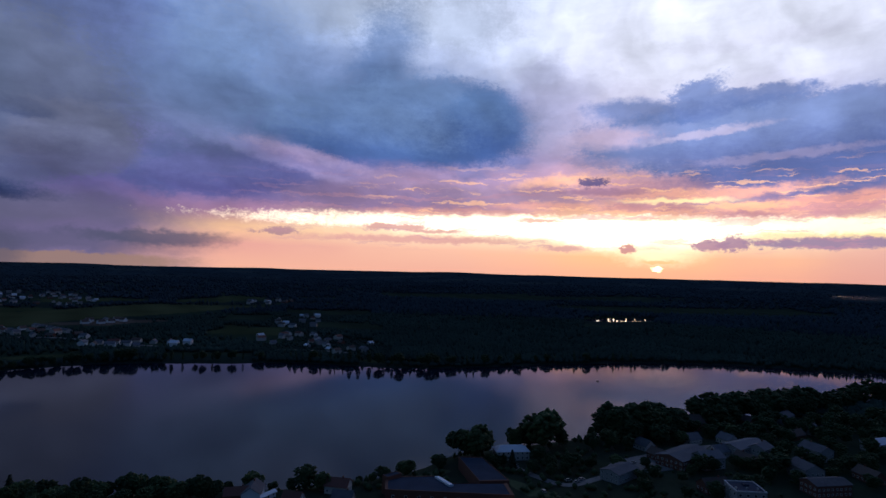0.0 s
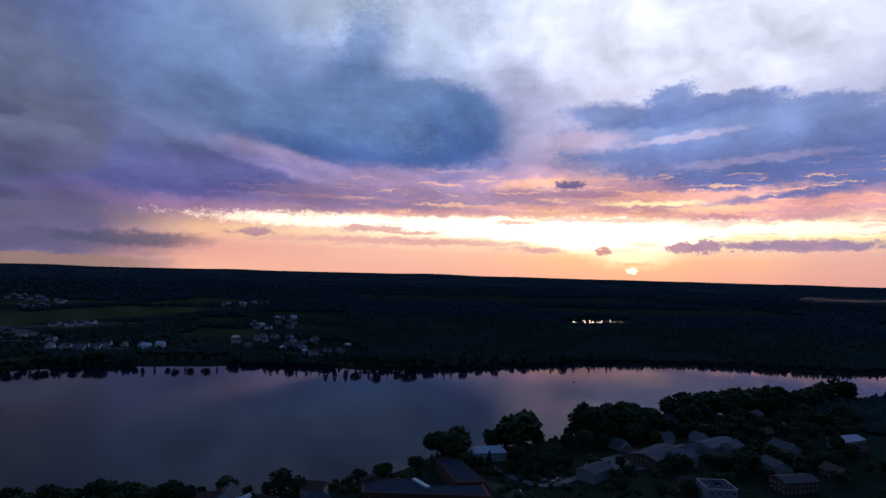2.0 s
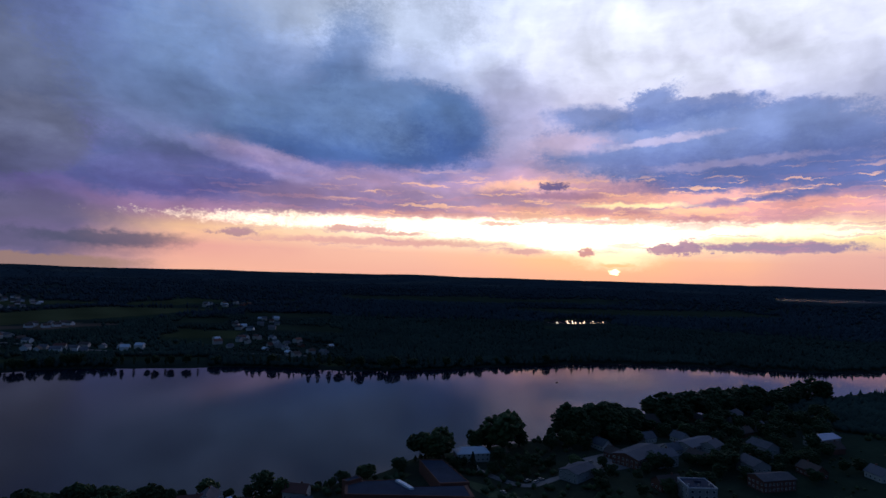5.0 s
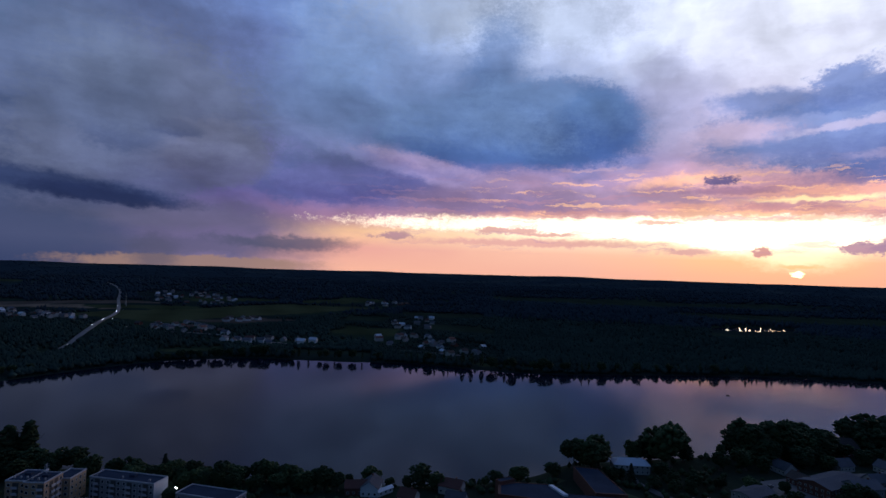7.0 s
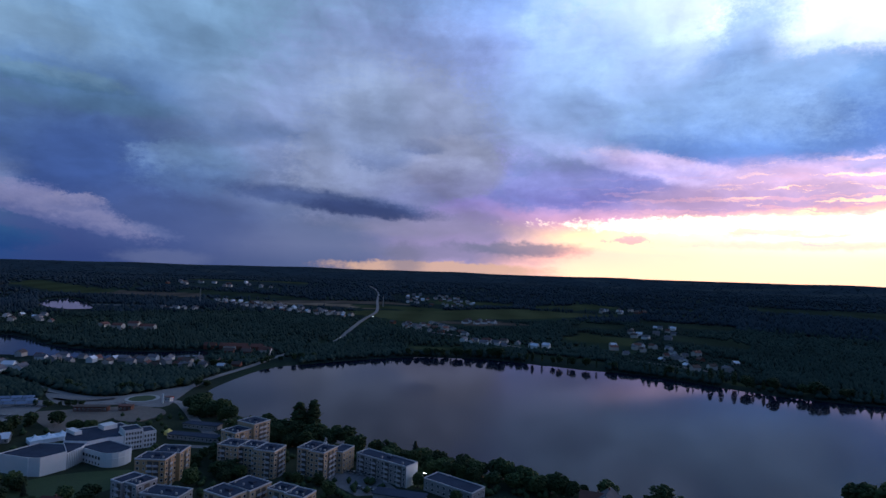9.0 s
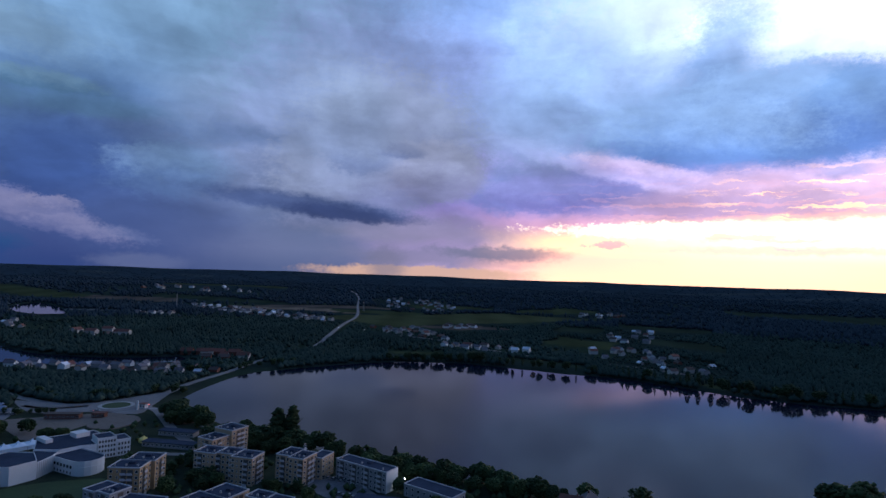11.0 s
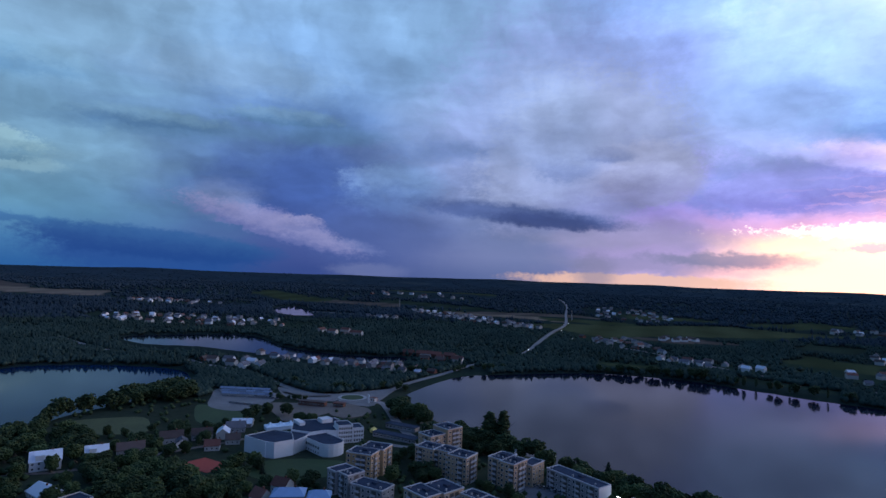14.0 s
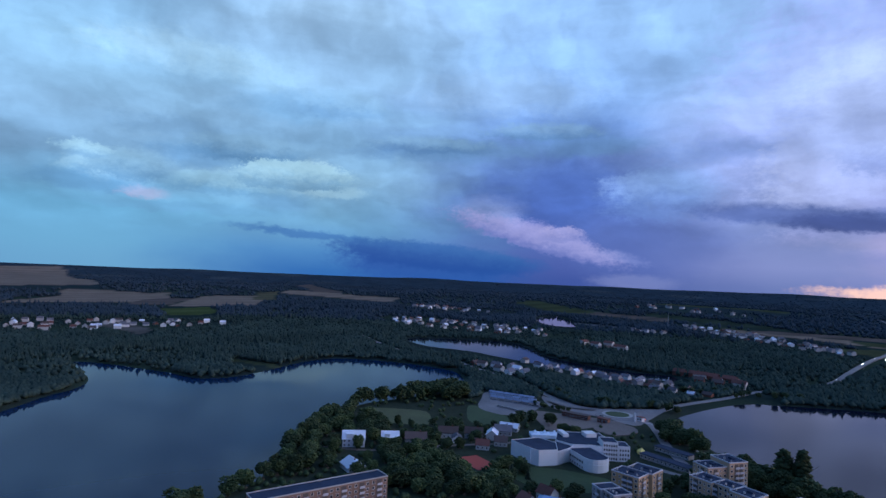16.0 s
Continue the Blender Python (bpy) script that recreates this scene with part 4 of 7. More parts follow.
def ribbon(name, line, width, material, label, lift=0.12):
    pts = np.array(line)
    tan = np.gradient(pts, axis=0)
    nrm = np.stack([-tan[:, 1], tan[:, 0]], 1) / np.linalg.norm(tan, axis=1, keepdims=True)
    L, Rr = pts + nrm * width / 2, pts - nrm * width / 2
    far = np.hypot(pts[:, 0], pts[:, 1])
    z = np.maximum(ground_z(L[:, 0], L[:, 1]), ground_z(Rr[:, 0], Rr[:, 1])) + lift + 1.2 * sstep(far, 600, 1200)
    bm = bmesh.new()
    rows = []
    for k in range(len(pts)):
        rows.append([bm.verts.new(p) for p in ((*L[k], z[k] - 1.5), (*L[k], z[k]), (*Rr[k], z[k]), (*Rr[k], z[k] - 1.5))])
    for a, b in zip(rows, rows[1:]):
        for c in range(3):
            bm.faces.new((a[c], a[c + 1], b[c + 1], b[c]))
    bmesh.ops.recalc_face_normals(bm, faces=bm.faces)
    return tagged(part(name, bm, material), label, "road", kind="structure")


for nm, line, w in ROADS:
    ribbon(nm, line, w, M_PAVE, "pale grey asphalt road")
flat_sheet("plaza", PLAZA, 2.12, M_PAVE, "grey paved market square and car park", "square", 0.3)
flat_sheet("sand_lot", LOT, 2.11, M_SAND, "trodden sandy lot beside the roundabout", "lot", 0.3)
flat_sheet("junction", JUNCTION, 2.16, M_PAVE, "grey asphalt street junction beside the roundabout", "street", 0.3)
flat_sheet("yard", YARD, 2.12, M_PAVE, "grey asphalt yard between dark halls", "yard", 0.3)
flat_sheet("car_park", CARPARK, 2.12, M_PAVE, "grey asphalt car park beside the flats", "car park", 0.3)
flat_sheet("meadow", MEADOW_W, 2.1, M_MEADOW, "rough yellowish meadow by the lake", "meadow", 0.3)
flat_sheet("lawn", LAWN, 2.1, M_GRASS, "green lawn beside the square", "lawn", 0.3)
flat_sheet("school_lawn", SCHOOL_LAWN, 2.1, M_GRASS, "green school lawn", "lawn", 0.3)
flat_sheet("ball_court", [(-366, 79), (-370, 95), (-348, 104), (-342, 89)], 2.16, M_COURT, "red ball court with a hard surface", "court", 0.3)
# ---------------------------------------------------------------- far woods
OCC = []          # footprints that trees keep clear of: outline


def clear_of(px, py, pad):
    ok = np.ones(px.shape, bool)
    for poly in OCC:
        o = np.asarray(poly, float)
        lo, hi = o.min(0) - pad, o.max(0) + pad
        m = (px > lo[0]) & (px < hi[0]) & (py > lo[1]) & (py < hi[1])
        if m.any():
            ok[m] &= poly_distance(px[m], py[m], o) > pad
    return ok


LEAF_V = np.array([(1, 0, 0), (-1, 0, 0), (0, 1, 0), (0, -1, 0), (0, 0, 1), (0, 0, -1)], float)      # a tuft of leaves
LEAF_F = np.array([(0, 2, 4), (2, 1, 4), (1, 3, 4), (3, 0, 4), (2, 0, 5), (1, 2, 5), (3, 1, 5), (0, 3, 5)])
rng = np.random.default_rng(7)


def clump_mesh(name, x, y, z, rx, rz, conifer):
    """Many uneven crowns in one mesh."""
    n, k = len(x), len(LEAF_V)
    V = np.repeat(LEAF_V[None], n, 0) * rng.uniform(0.8, 1.3, (n, k, 1))
    taper = np.where(conifer[:, None, None], 1 - 0.3 * (np.clip(V[:, :, 2:3], -1, 1) + 1), 1.0)
    spin = rng.uniform(0, 6.28, n)[:, None]
    px, py = V[:, :, 0] * taper[:, :, 0] * rx[:, None], V[:, :, 1] * taper[:, :, 0] * rx[:, None]
    V = np.stack([px * np.cos(spin) - py * np.sin(spin) + x[:, None], px * np.sin(spin) + py * np.cos(spin) + y[:, None],
                  V[:, :, 2] * rz[:, None] + z[:, None]], 2)
    F = LEAF_F[None] + (np.arange(n) * k)[:, None, None]
    me = bpy.data.meshes.new(name)
    me.vertices.add(n * k)
    me.vertices.foreach_set("co", V.ravel().astype(np.float32))
    nf = n * len(LEAF_F)
    me.loops.add(nf * 3)
    me.loops.foreach_set("vertex_index", F.ravel().astype(np.int32))
    me.polygons.add(nf)
    me.polygons.foreach_set("loop_start", np.arange(0, nf * 3, 3, dtype=np.int32))
    me.polygons.foreach_set("use_smooth", np.ones(nf, bool))
    me.update(calc_edges=True)
    return me


VILLAGES = []     # middle, half length, half width, bearing: filled below


def village_mask(px, py):
    m = np.zeros(px.shape, bool)
    for cx, cy, a, b, ang in VILLAGES:
        c, s = math.cos(radians(ang)), math.sin(radians(ang))
        u, v = ((px - cx) * c + (py - cy) * s) / a, ((py - cy) * c - (px - cx) * s) / b
        m |= u * u + v * v < 1
    return m


def woods(name, r0, r1, n, size, label, thin=0.35, leafy=False):
    az = np.radians(rng.uniform(-56, 128, n))
    u = rng.uniform(0, 1, n)
    r = np.exp(np.log(r0) + u * (np.log(r1) - np.log(r0)))
    x, y = -r * np.sin(az), r * np.cos(az)
    keep = np.ones(n, bool)
    # the open shores and fields have low scrub before them, no tall trees
    for poly, _ in LAKES:
        keep &= poly_distance(x, y, poly) > 4
    for k in (1.025, 1.05, 1.075, 1.1):
        for poly, _ in LAKES[2:]:
            keep &= poly_distance(x * k, y * k, poly) > 2
        keep &= (poly_distance(x * k, y * k, ROAD_MAIN, closed=False) > 7) | (np.abs(r - 850) < 110)
    for k in (1.12, 1.15, 1.18):
        for poly in (POND, LAKE_FAR):
            keep &= poly_distance(x * k, y * k, poly) > 2
    for f in FIELDS:
        for k in (1.0, 1.02, 1.045, 1.07):
            keep &= ~field_mask(x * k, y * k, f) | (rng.uniform(0, 1, n) < 0.01)
    for _, line, w in ROADS:
        keep &= poly_distance(x, y, line, closed=False) > w / 2 + 2
    for poly in (PLAZA, LOT, JUNCTION, MEADOW_W, LAWN, SCHOOL_LAWN):
        keep &= poly_distance(x, y, poly) > 3
    open_land = np.sin(x / 120 + 2 * np.sin(y / 210)) * np.sin(y / 95 + 1.5 * np.sin(x / 170)) > 0.55
    keep &= ~(open_land & (x < -150)) | (rng.uniform(0, 1, n) < 0.4)
    vm = village_mask(x, y)
    vf = village_mask(x * 1.03, y * 1.03)
    keep &= ~(vm | vf) | (rng.uniform(0, 1, n) < thin)
    x, y, r, vm = x[keep], y[keep], r[keep], vm[keep]
    ok = clear_of(x, y, 5)
    x, y, r, vm = x[ok], y[ok], r[ok], vm[ok]
    patch = np.sin(x / 90 + 2) * np.sin(y / 110) + np.sin(x / 37) * np.sin(y / 41 + 1)
    conifer = (rng.uniform(0, 1, len(x)) < np.where(patch > 0.2, 0.75, 0.2)) & ~vm & (not leafy) & (r > 720)
    grow = size * (1 - 0.35 * sstep(r, 2500, 4500)) * np.where(vm, 0.6, 1.0)
    rz = grow * rng.uniform(0.8, 1.25, len(x)) * np.where(conifer, 1.25, 0.85) * (1 - 0.6 * sstep(r, 2500, 4500))
    rx = grow * rng.uniform(0.7, 1.15, len(x)) * np.where(conifer, 0.78, 1.0) * (1 + 1.6 * sstep(r, 1500, 4500))
    z = ground_z(x, y) + rz * 0.75
    return tagged(part(name, clump_mesh(name, x, y, z, rx, rz, conifer), M_LEAF_DARK if leafy else M_HAZED_WOODS if r0 > 1000 else M_WOODS), label, "woodland", kind="stuff")
# ---------------------------------------------------------------- buildings
MESH = {}


def cached(key, make):
    """The mesh made once for a key and shared by all alike parts."""
    if key not in MESH:
        bm = bmesh.new()
        mats = make(bm)
        me = bpy.data.meshes.new(key[0] if isinstance(key, tuple) else key)
        bm.to_mesh(me)
        bm.free()
        for mm in mats:
            me.materials.append(mm)
        MESH[key] = me
    return MESH[key]


def window(w, h, e, at):
    """A window: a frame ring on the wall, with its pane set back in it."""
    f, d = 0.13, 0.1

    def ring_of(bm):
        rings = []
        for inset, y in ((0, 0.05), (0, -d), (f, -d), (f, 0.0)):
            rings.append([bm.verts.new(p) for p in ((-w / 2 + inset, y, inset), (w / 2 - inset, y, inset), (w / 2 - inset, y, h - inset), (-w / 2 + inset, y, h - inset))])
        for a, b in zip(rings, rings[1:]):
            for k in range(4):
                bm.faces.new((a[k], a[(k + 1) % 4], b[(k + 1) % 4], b[k]))
        return (M_FRAME,)

    def glazing(bm):
        box(bm, -w / 2 + f, -0.03, f, w / 2 - f, -0.005, h - f)
        return (M_GLASS,)

    frame_ob = part("window", cached(("window", w, h), ring_of), None, e, at=at)
    part("pane", cached(("pane", w, h), glazing), None, frame_ob)


def balcony_mesh(w, pale):
    """A loggia in one piece: slab, solid front, back wall and floor coloured as shade."""
    def make(bm):
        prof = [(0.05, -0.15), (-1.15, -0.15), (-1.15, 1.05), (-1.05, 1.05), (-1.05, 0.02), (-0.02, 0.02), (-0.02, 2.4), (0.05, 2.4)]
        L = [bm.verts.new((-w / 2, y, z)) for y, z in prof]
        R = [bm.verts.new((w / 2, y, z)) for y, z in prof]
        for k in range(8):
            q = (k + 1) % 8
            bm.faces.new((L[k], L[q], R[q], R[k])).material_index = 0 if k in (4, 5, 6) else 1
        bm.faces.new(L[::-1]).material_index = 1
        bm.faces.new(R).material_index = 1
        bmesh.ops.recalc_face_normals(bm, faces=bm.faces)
        return M_LOGGIA_SHADE, (M_CAP if pale else M_CONCRETE)
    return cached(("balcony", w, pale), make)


def face_at(x, y, z, nx, ny):
    """A pose on a wall whose outward normal is (nx, ny): local -y points outwards."""
    return pose(x, y, z, 0, 0, math.degrees(math.atan2(ny, nx)) + 90)


def dress(e, rects, k, floors, fh, plan, z0=0.0, step=3.2):
    """Windows and balconies on the open faces of section k. plan: side -> pattern letters along the face."""
    x0, y0, w, d = rects[k][:4]
    sides = {"s": ((x0, y0), (1, 0), w, (0, -1)), "e": ((x0 + w, y0), (0, 1), d, (1, 0)),
             "n": ((x0 + w, y0 + d), (-1, 0), w, (0, 1)), "w": ((x0, y0 + d), (0, -1), d, (-1, 0))}
    for side, pattern in plan.items():
        (ax, ay), (tx, ty), length, (nx, ny) = sides[side]
        n = len(pattern)
        for i, ch in enumerate(pattern):
            if ch == ".":
                continue
            s = (i + 0.5) * length / n
            px, py = ax + tx * s, ay + ty * s
            if any(q != k and r[0] - 0.2 < px + nx * 0.8 < r[0] + r[2] + 0.2 and r[1] - 0.2 < py + ny * 0.8 < r[1] + r[3] + 0.2
                   for q, r in enumerate(rects)):
                continue
            for fl in range(floors):
                z = z0 + fl * fh
                if ch == "b":
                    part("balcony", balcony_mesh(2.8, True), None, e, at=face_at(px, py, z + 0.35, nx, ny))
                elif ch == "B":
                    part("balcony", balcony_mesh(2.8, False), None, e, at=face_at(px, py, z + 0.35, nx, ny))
                else:
                    ww, hh = (1.5, 1.5) if ch == "w" else (0.9, 1.3) if ch == "n" else (2.2, 1.6)
                    window(ww, hh, e, face_at(px, py, z + 0.95, nx, ny))


def block(x, y, ang, rects, label, wall=None, fh=2.8, plans=None, extra=True, end_wall=None, base=2.0, group="blocks of flats", name="apartment_block", cap=None):
    """Flats in stepped sections. rects: x, y, width, depth, storeys in the block's own plan."""
    e = thing(name, pose(x, y, base, 0, 0, ang), label, "apartment block", group)
    wall = wall or M_PEACH
    for k, (rx, ry, w, d, floors) in enumerate(rects):
        h = floors * fh + 0.6
        bm = bmesh.new()
        box(bm, rx, ry, -0.5, rx + w, ry + d, h)
        part("wall", bm, wall, e)
        bm = bmesh.new()                                     # parapet round a sunk roof
        for a, b, c, dd in ((rx - 0.12, ry - 0.12, rx + w + 0.12, ry + 0.25), (rx - 0.12, ry + d - 0.25, rx + w + 0.12, ry + d + 0.12),
                            (rx - 0.12, ry + 0.25, rx + 0.25, ry + d - 0.25), (rx + w - 0.25, ry + 0.25, rx + w + 0.12, ry + d - 0.25)):
            box(bm, a, b, h, c, dd, h + 0.55)
        part("parapet", bm, cap or M_CAP, e)
        bm = bmesh.new()
        box(bm, rx + 0.25, ry + 0.25, h + 0.004, rx + w - 0.25, ry + d - 0.25, h + 0.12)
        part("roof", bm, M_TAR, e)
        if extra and w > 8:
            bm = bmesh.new()                                 # lift house and vents
            cx, cy = rx + w * 0.55, ry + d * 0.6
            box(bm, cx - 1.5, cy - 1.2, h + 0.12, cx + 1.5, cy + 1.2, h + 1.2)
            part("roof_house", bm, M_TAR, e)
            for q in range(3):
                bm = bmesh.new()
                ux, uy = rx + 1.5 + q * (w - 3) / 2.2, ry + d * 0.28
                box(bm, ux - 0.35, uy - 0.3, h + 0.12, ux + 0.35, uy + 0.3, h + 0.95)
                box(bm, ux - 0.45, uy - 0.4, h + 0.95, ux + 0.45, uy + 0.4, h + 1.05)
                part("vent", bm, M_CONCRETE, e)
        if plans:
            dress(e, rects, k, floors, fh, plans[k % len(plans)])
    c, s = math.cos(radians(ang)), math.sin(radians(ang))
    for rx, ry, w, d, _ in rects:
        OCC.append([(x + c * u - s * v, y + s * u + c * v) for u, v in ((rx, ry), (rx + w, ry), (rx + w, ry + d), (rx, ry + d))])
    return e


block(-285, 194, 20, [(0, 0, 13, 12, 5), (12.6, 2.2, 11.5, 11, 5), (23.7, -1, 13, 12.5, 5)], "peach brick five-storey flats with stepped sections by the lake",
      plans=[{"s": "wbwnw", "e": "wbw", "w": "wnw"}, {"s": "bwwb", "e": "wb"}, {"s": "wnwbw", "e": "wbbw", "w": "w"}])
block(-247, 219, 13, [(0, 0, 9.5, 14, 5), (9.3, -1.6, 9.5, 13.5, 5), (14.5, 11.6, 8, 13, 4)], "peach brick five-storey flats with white loggia fronts and roof aerial",
      plans=[{"s": "wbw", "e": "wnw", "w": "wnw"}, {"s": "wwb", "e": "wbbw"}, {"s": "nw", "e": "wnwn"}])
block(-309, 224, 6, [(0, 0, 15, 13, 6), (0.6, -13.0, 12.5, 13.2, 5)], "peach brick six-storey flats behind the lower blocks",
      plans=[{"s": "wwnw", "e": "wbbw"}, {"s": "nwbn", "e": "wbnw", "w": "wnw"}])
block(-295, 153, 34, [(0, 0, 16, 12, 5), (3, 11.8, 15, 12.5, 5)], "ochre brick five-storey flats beside the school", wall=M_ORANGE,
      plans=[{"s": "wnbbw", "e": "wbnw", "w": "wnw"}, {"s": "wbw", "e": "wbw", "w": "wn"}])
block(-238, 156, 6, [(0, 0, 16.5, 11, 4), (2.5, 10.8, 15.5, 13.5, 4)], "peach brick four-storey flats with pale roof edges",
      plans=[{"s": "wbnbw", "e": "wbw", "w": "wnw"}, {"s": "wbw", "e": "wbbw", "w": "wn"}])
block(-218, 176, 11, [(0, 0, 11, 9, 4), (10.7, -1.2, 11, 9.6, 4)], "peach brick four-storey flats with flat blue-grey roof",
      plans=[{"s": "wbw", "e": "wnw", "w": "wn"}, {"s": "wbw", "e": "wbw"}])
block(-283, 136, 8, [(0, 0, 8, 12, 4), (7.7, 1.5, 9, 11, 4)], "grey panel four-storey flats with flat dark roof", wall=M_GREYWALL,
      plans=[{"s": "wb", "e": "wnw"}, {"s": "wbw", "e": "wbw"}])
block(-264, 140, 24, [(0, 0, 20, 11, 3)], "grey three-storey flats with a dark flat roof", wall=M_GREYWALL, plans=[{"s": "wbwwbw", "e": "www", "w": "ww"}])
end_flats = block(-223, 242, 0, [(0, 0, 36, 10, 4)], "grey panel four-storey flats with a bare white end wall", wall=M_GREYWALL, fh=2.6,
      plans=[{"s": "wbwwbwwbwwbw", "n": "wwwwwwwww", "w": "wn"}])
block(-178, 246, -3, [(0, 0, 31, 12, 2)], "long low grey hall with a flat roof by the lake", wall=M_GREYWALL, plans=[{"s": "wwwwwwww", "e": "www"}], name="hall", extra=False, group="")
block(-272, -34, 114.5, [(0, 0, 70, 11, 4)], "long dull brick four-storey flats with a plain grey roof", wall=M_DULLBRICK, cap=M_CONCRETE,
      plans=[{"s": "wbwwbwwbwwbwwbwwbwwbw", "e": "ww", "n": "wwwwwwwwwww"}], extra=False)
bm = bmesh.new()
box(bm, 36.004, -0.1, 0.0, 36.15, 10.1, 11.1)
part("cladding", bm, M_WHITE, end_flats, "smooth white end wall cladding")


def roofed(name, x, y, ang, w, d, h, roof_h, wall, roof, label, hip=0.0, windows=True, chimney=True, group="", base=None, eaves=0.5, dormer=False):
    """A house: walls, pitched roof with eaves, chimney and windows; its ridge runs along its width."""
    z = zat(x, y) if base is None else base
    e = thing(name, pose(x, y, z, 0, 0, ang), label, "house", group)

    def walls(bm):
        o = [(-w / 2, -d / 2), (w / 2, -d / 2), (w / 2, d / 2), (-w / 2, d / 2)]
        prism(bm, o, -0.6, h)
        if not hip:
            for s in (-1, 1):
                a = [bm.verts.new(p) for p in ((s * w / 2, -d / 2, h), (s * w / 2, d / 2, h), (s * w / 2, 0, h + roof_h))]
                b = [bm.verts.new((p.co.x - s * 0.2, p.co.y, p.co.z)) for p in a]
                bm.faces.new(a)
                bm.faces.new(b[::-1])
                for k in range(3):
                    bm.faces.new((a[k], a[(k + 1) % 3], b[(k + 1) % 3], b[k]))
        bmesh.ops.recalc_face_normals(bm, faces=bm.faces)
        return (wall,)

    def roofing(bm):
        ex, ey, th = w / 2 + eaves, d / 2 + eaves, 0.22
        drop = roof_h * eaves / (d / 2)
        rx = ex - hip * (d / 2 + eaves)
        top = [(-ex, -ey, h - drop), (ex, -ey, h - drop), (ex, ey, h - drop), (-ex, ey, h - drop), (-rx, 0, h + roof_h), (rx, 0, h + roof_h)]
        hi = [bm.verts.new((a, b, c + th)) for a, b, c in top]
        lo = [bm.verts.new((a, b, c + 0.02)) for a, b, c in top]
        for v, flip in ((hi, False), (lo, True)):
            for q in ((0, 1, 5, 4), (2, 3, 4, 5), (1, 2, 5), (3, 0, 4)):
                if not hip and len(q) == 3:
                    continue
                bm.faces.new([v[k] for k in (q[::-1] if flip else q)])
        ring = (0, 1, 2, 3) if hip else (0, 1, 5, 2, 3, 4)
        for a, b in zip(ring, ring[1:] + ring[:1]):
            bm.faces.new((lo[a], lo[b], hi[b], hi[a]))
        return (roof,)

    key = (round(w, 1), round(d, 1), round(h, 1), round(roof_h, 1), hip, wall.name, roof.name)
    part("wall", cached(("wall", *key), walls), None, e)
    part("roof", cached(("roof", *key), roofing), None, e)
    if chimney:
        def stack(bm):
            box(bm, w * 0.18, -0.35, h + roof_h * 0.5, w * 0.18 + 0.7, 0.35, h + roof_h + 0.9)
            box(bm, w * 0.18 - 0.08, -0.43, h + roof_h + 0.9, w * 0.18 + 0.78, 0.43, h + roof_h + 1.02)
            return (M_REDBRICK,)
        part("chimney", cached(("chimney", w, h, roof_h), stack), None, e)
    if windows:
        fl = 2 if h > 4.6 else 1
        for f in range(fl):
            for side, length, off in (((0, -1), w, d / 2), ((0, 1), w, d / 2), ((1, 0), d, w / 2), ((-1, 0), d, w / 2)):
                n = max(2, int(length / 2.7))
                for i in range(n):
                    s = (i + 0.5) * length / n - length / 2
                    px, py = (s, side[1] * off) if side[0] == 0 else (side[0] * off, s)
                    window(1.2, 1.3, e, face_at(px, py, 0.9 + f * 2.8, *side))
    if dormer:
        bm = bmesh.new()
        box(bm, -w * 0.32, -d / 2 - 0.1, h + 0.1, -w * 0.02, -d * 0.1, h + roof_h * 0.72)
        part("dormer", bm, wall, e)
        bm = bmesh.new()
        box(bm, -w * 0.35, -d / 2 - 0.4, h + roof_h * 0.72, w * 0.01, -d * 0.05, h + roof_h * 0.78)
        part("dormer_roof", bm, roof, e)
    c, s = math.cos(radians(ang)), math.sin(radians(ang))
    if math.hypot(x, y) < 650:
        OCC.append([(x + c * u - s * v, y + s * u + c * v) for u, v in ((-w / 2, -d / 2), (w / 2, -d / 2), (w / 2, d / 2), (-w / 2, d / 2))])
    return e


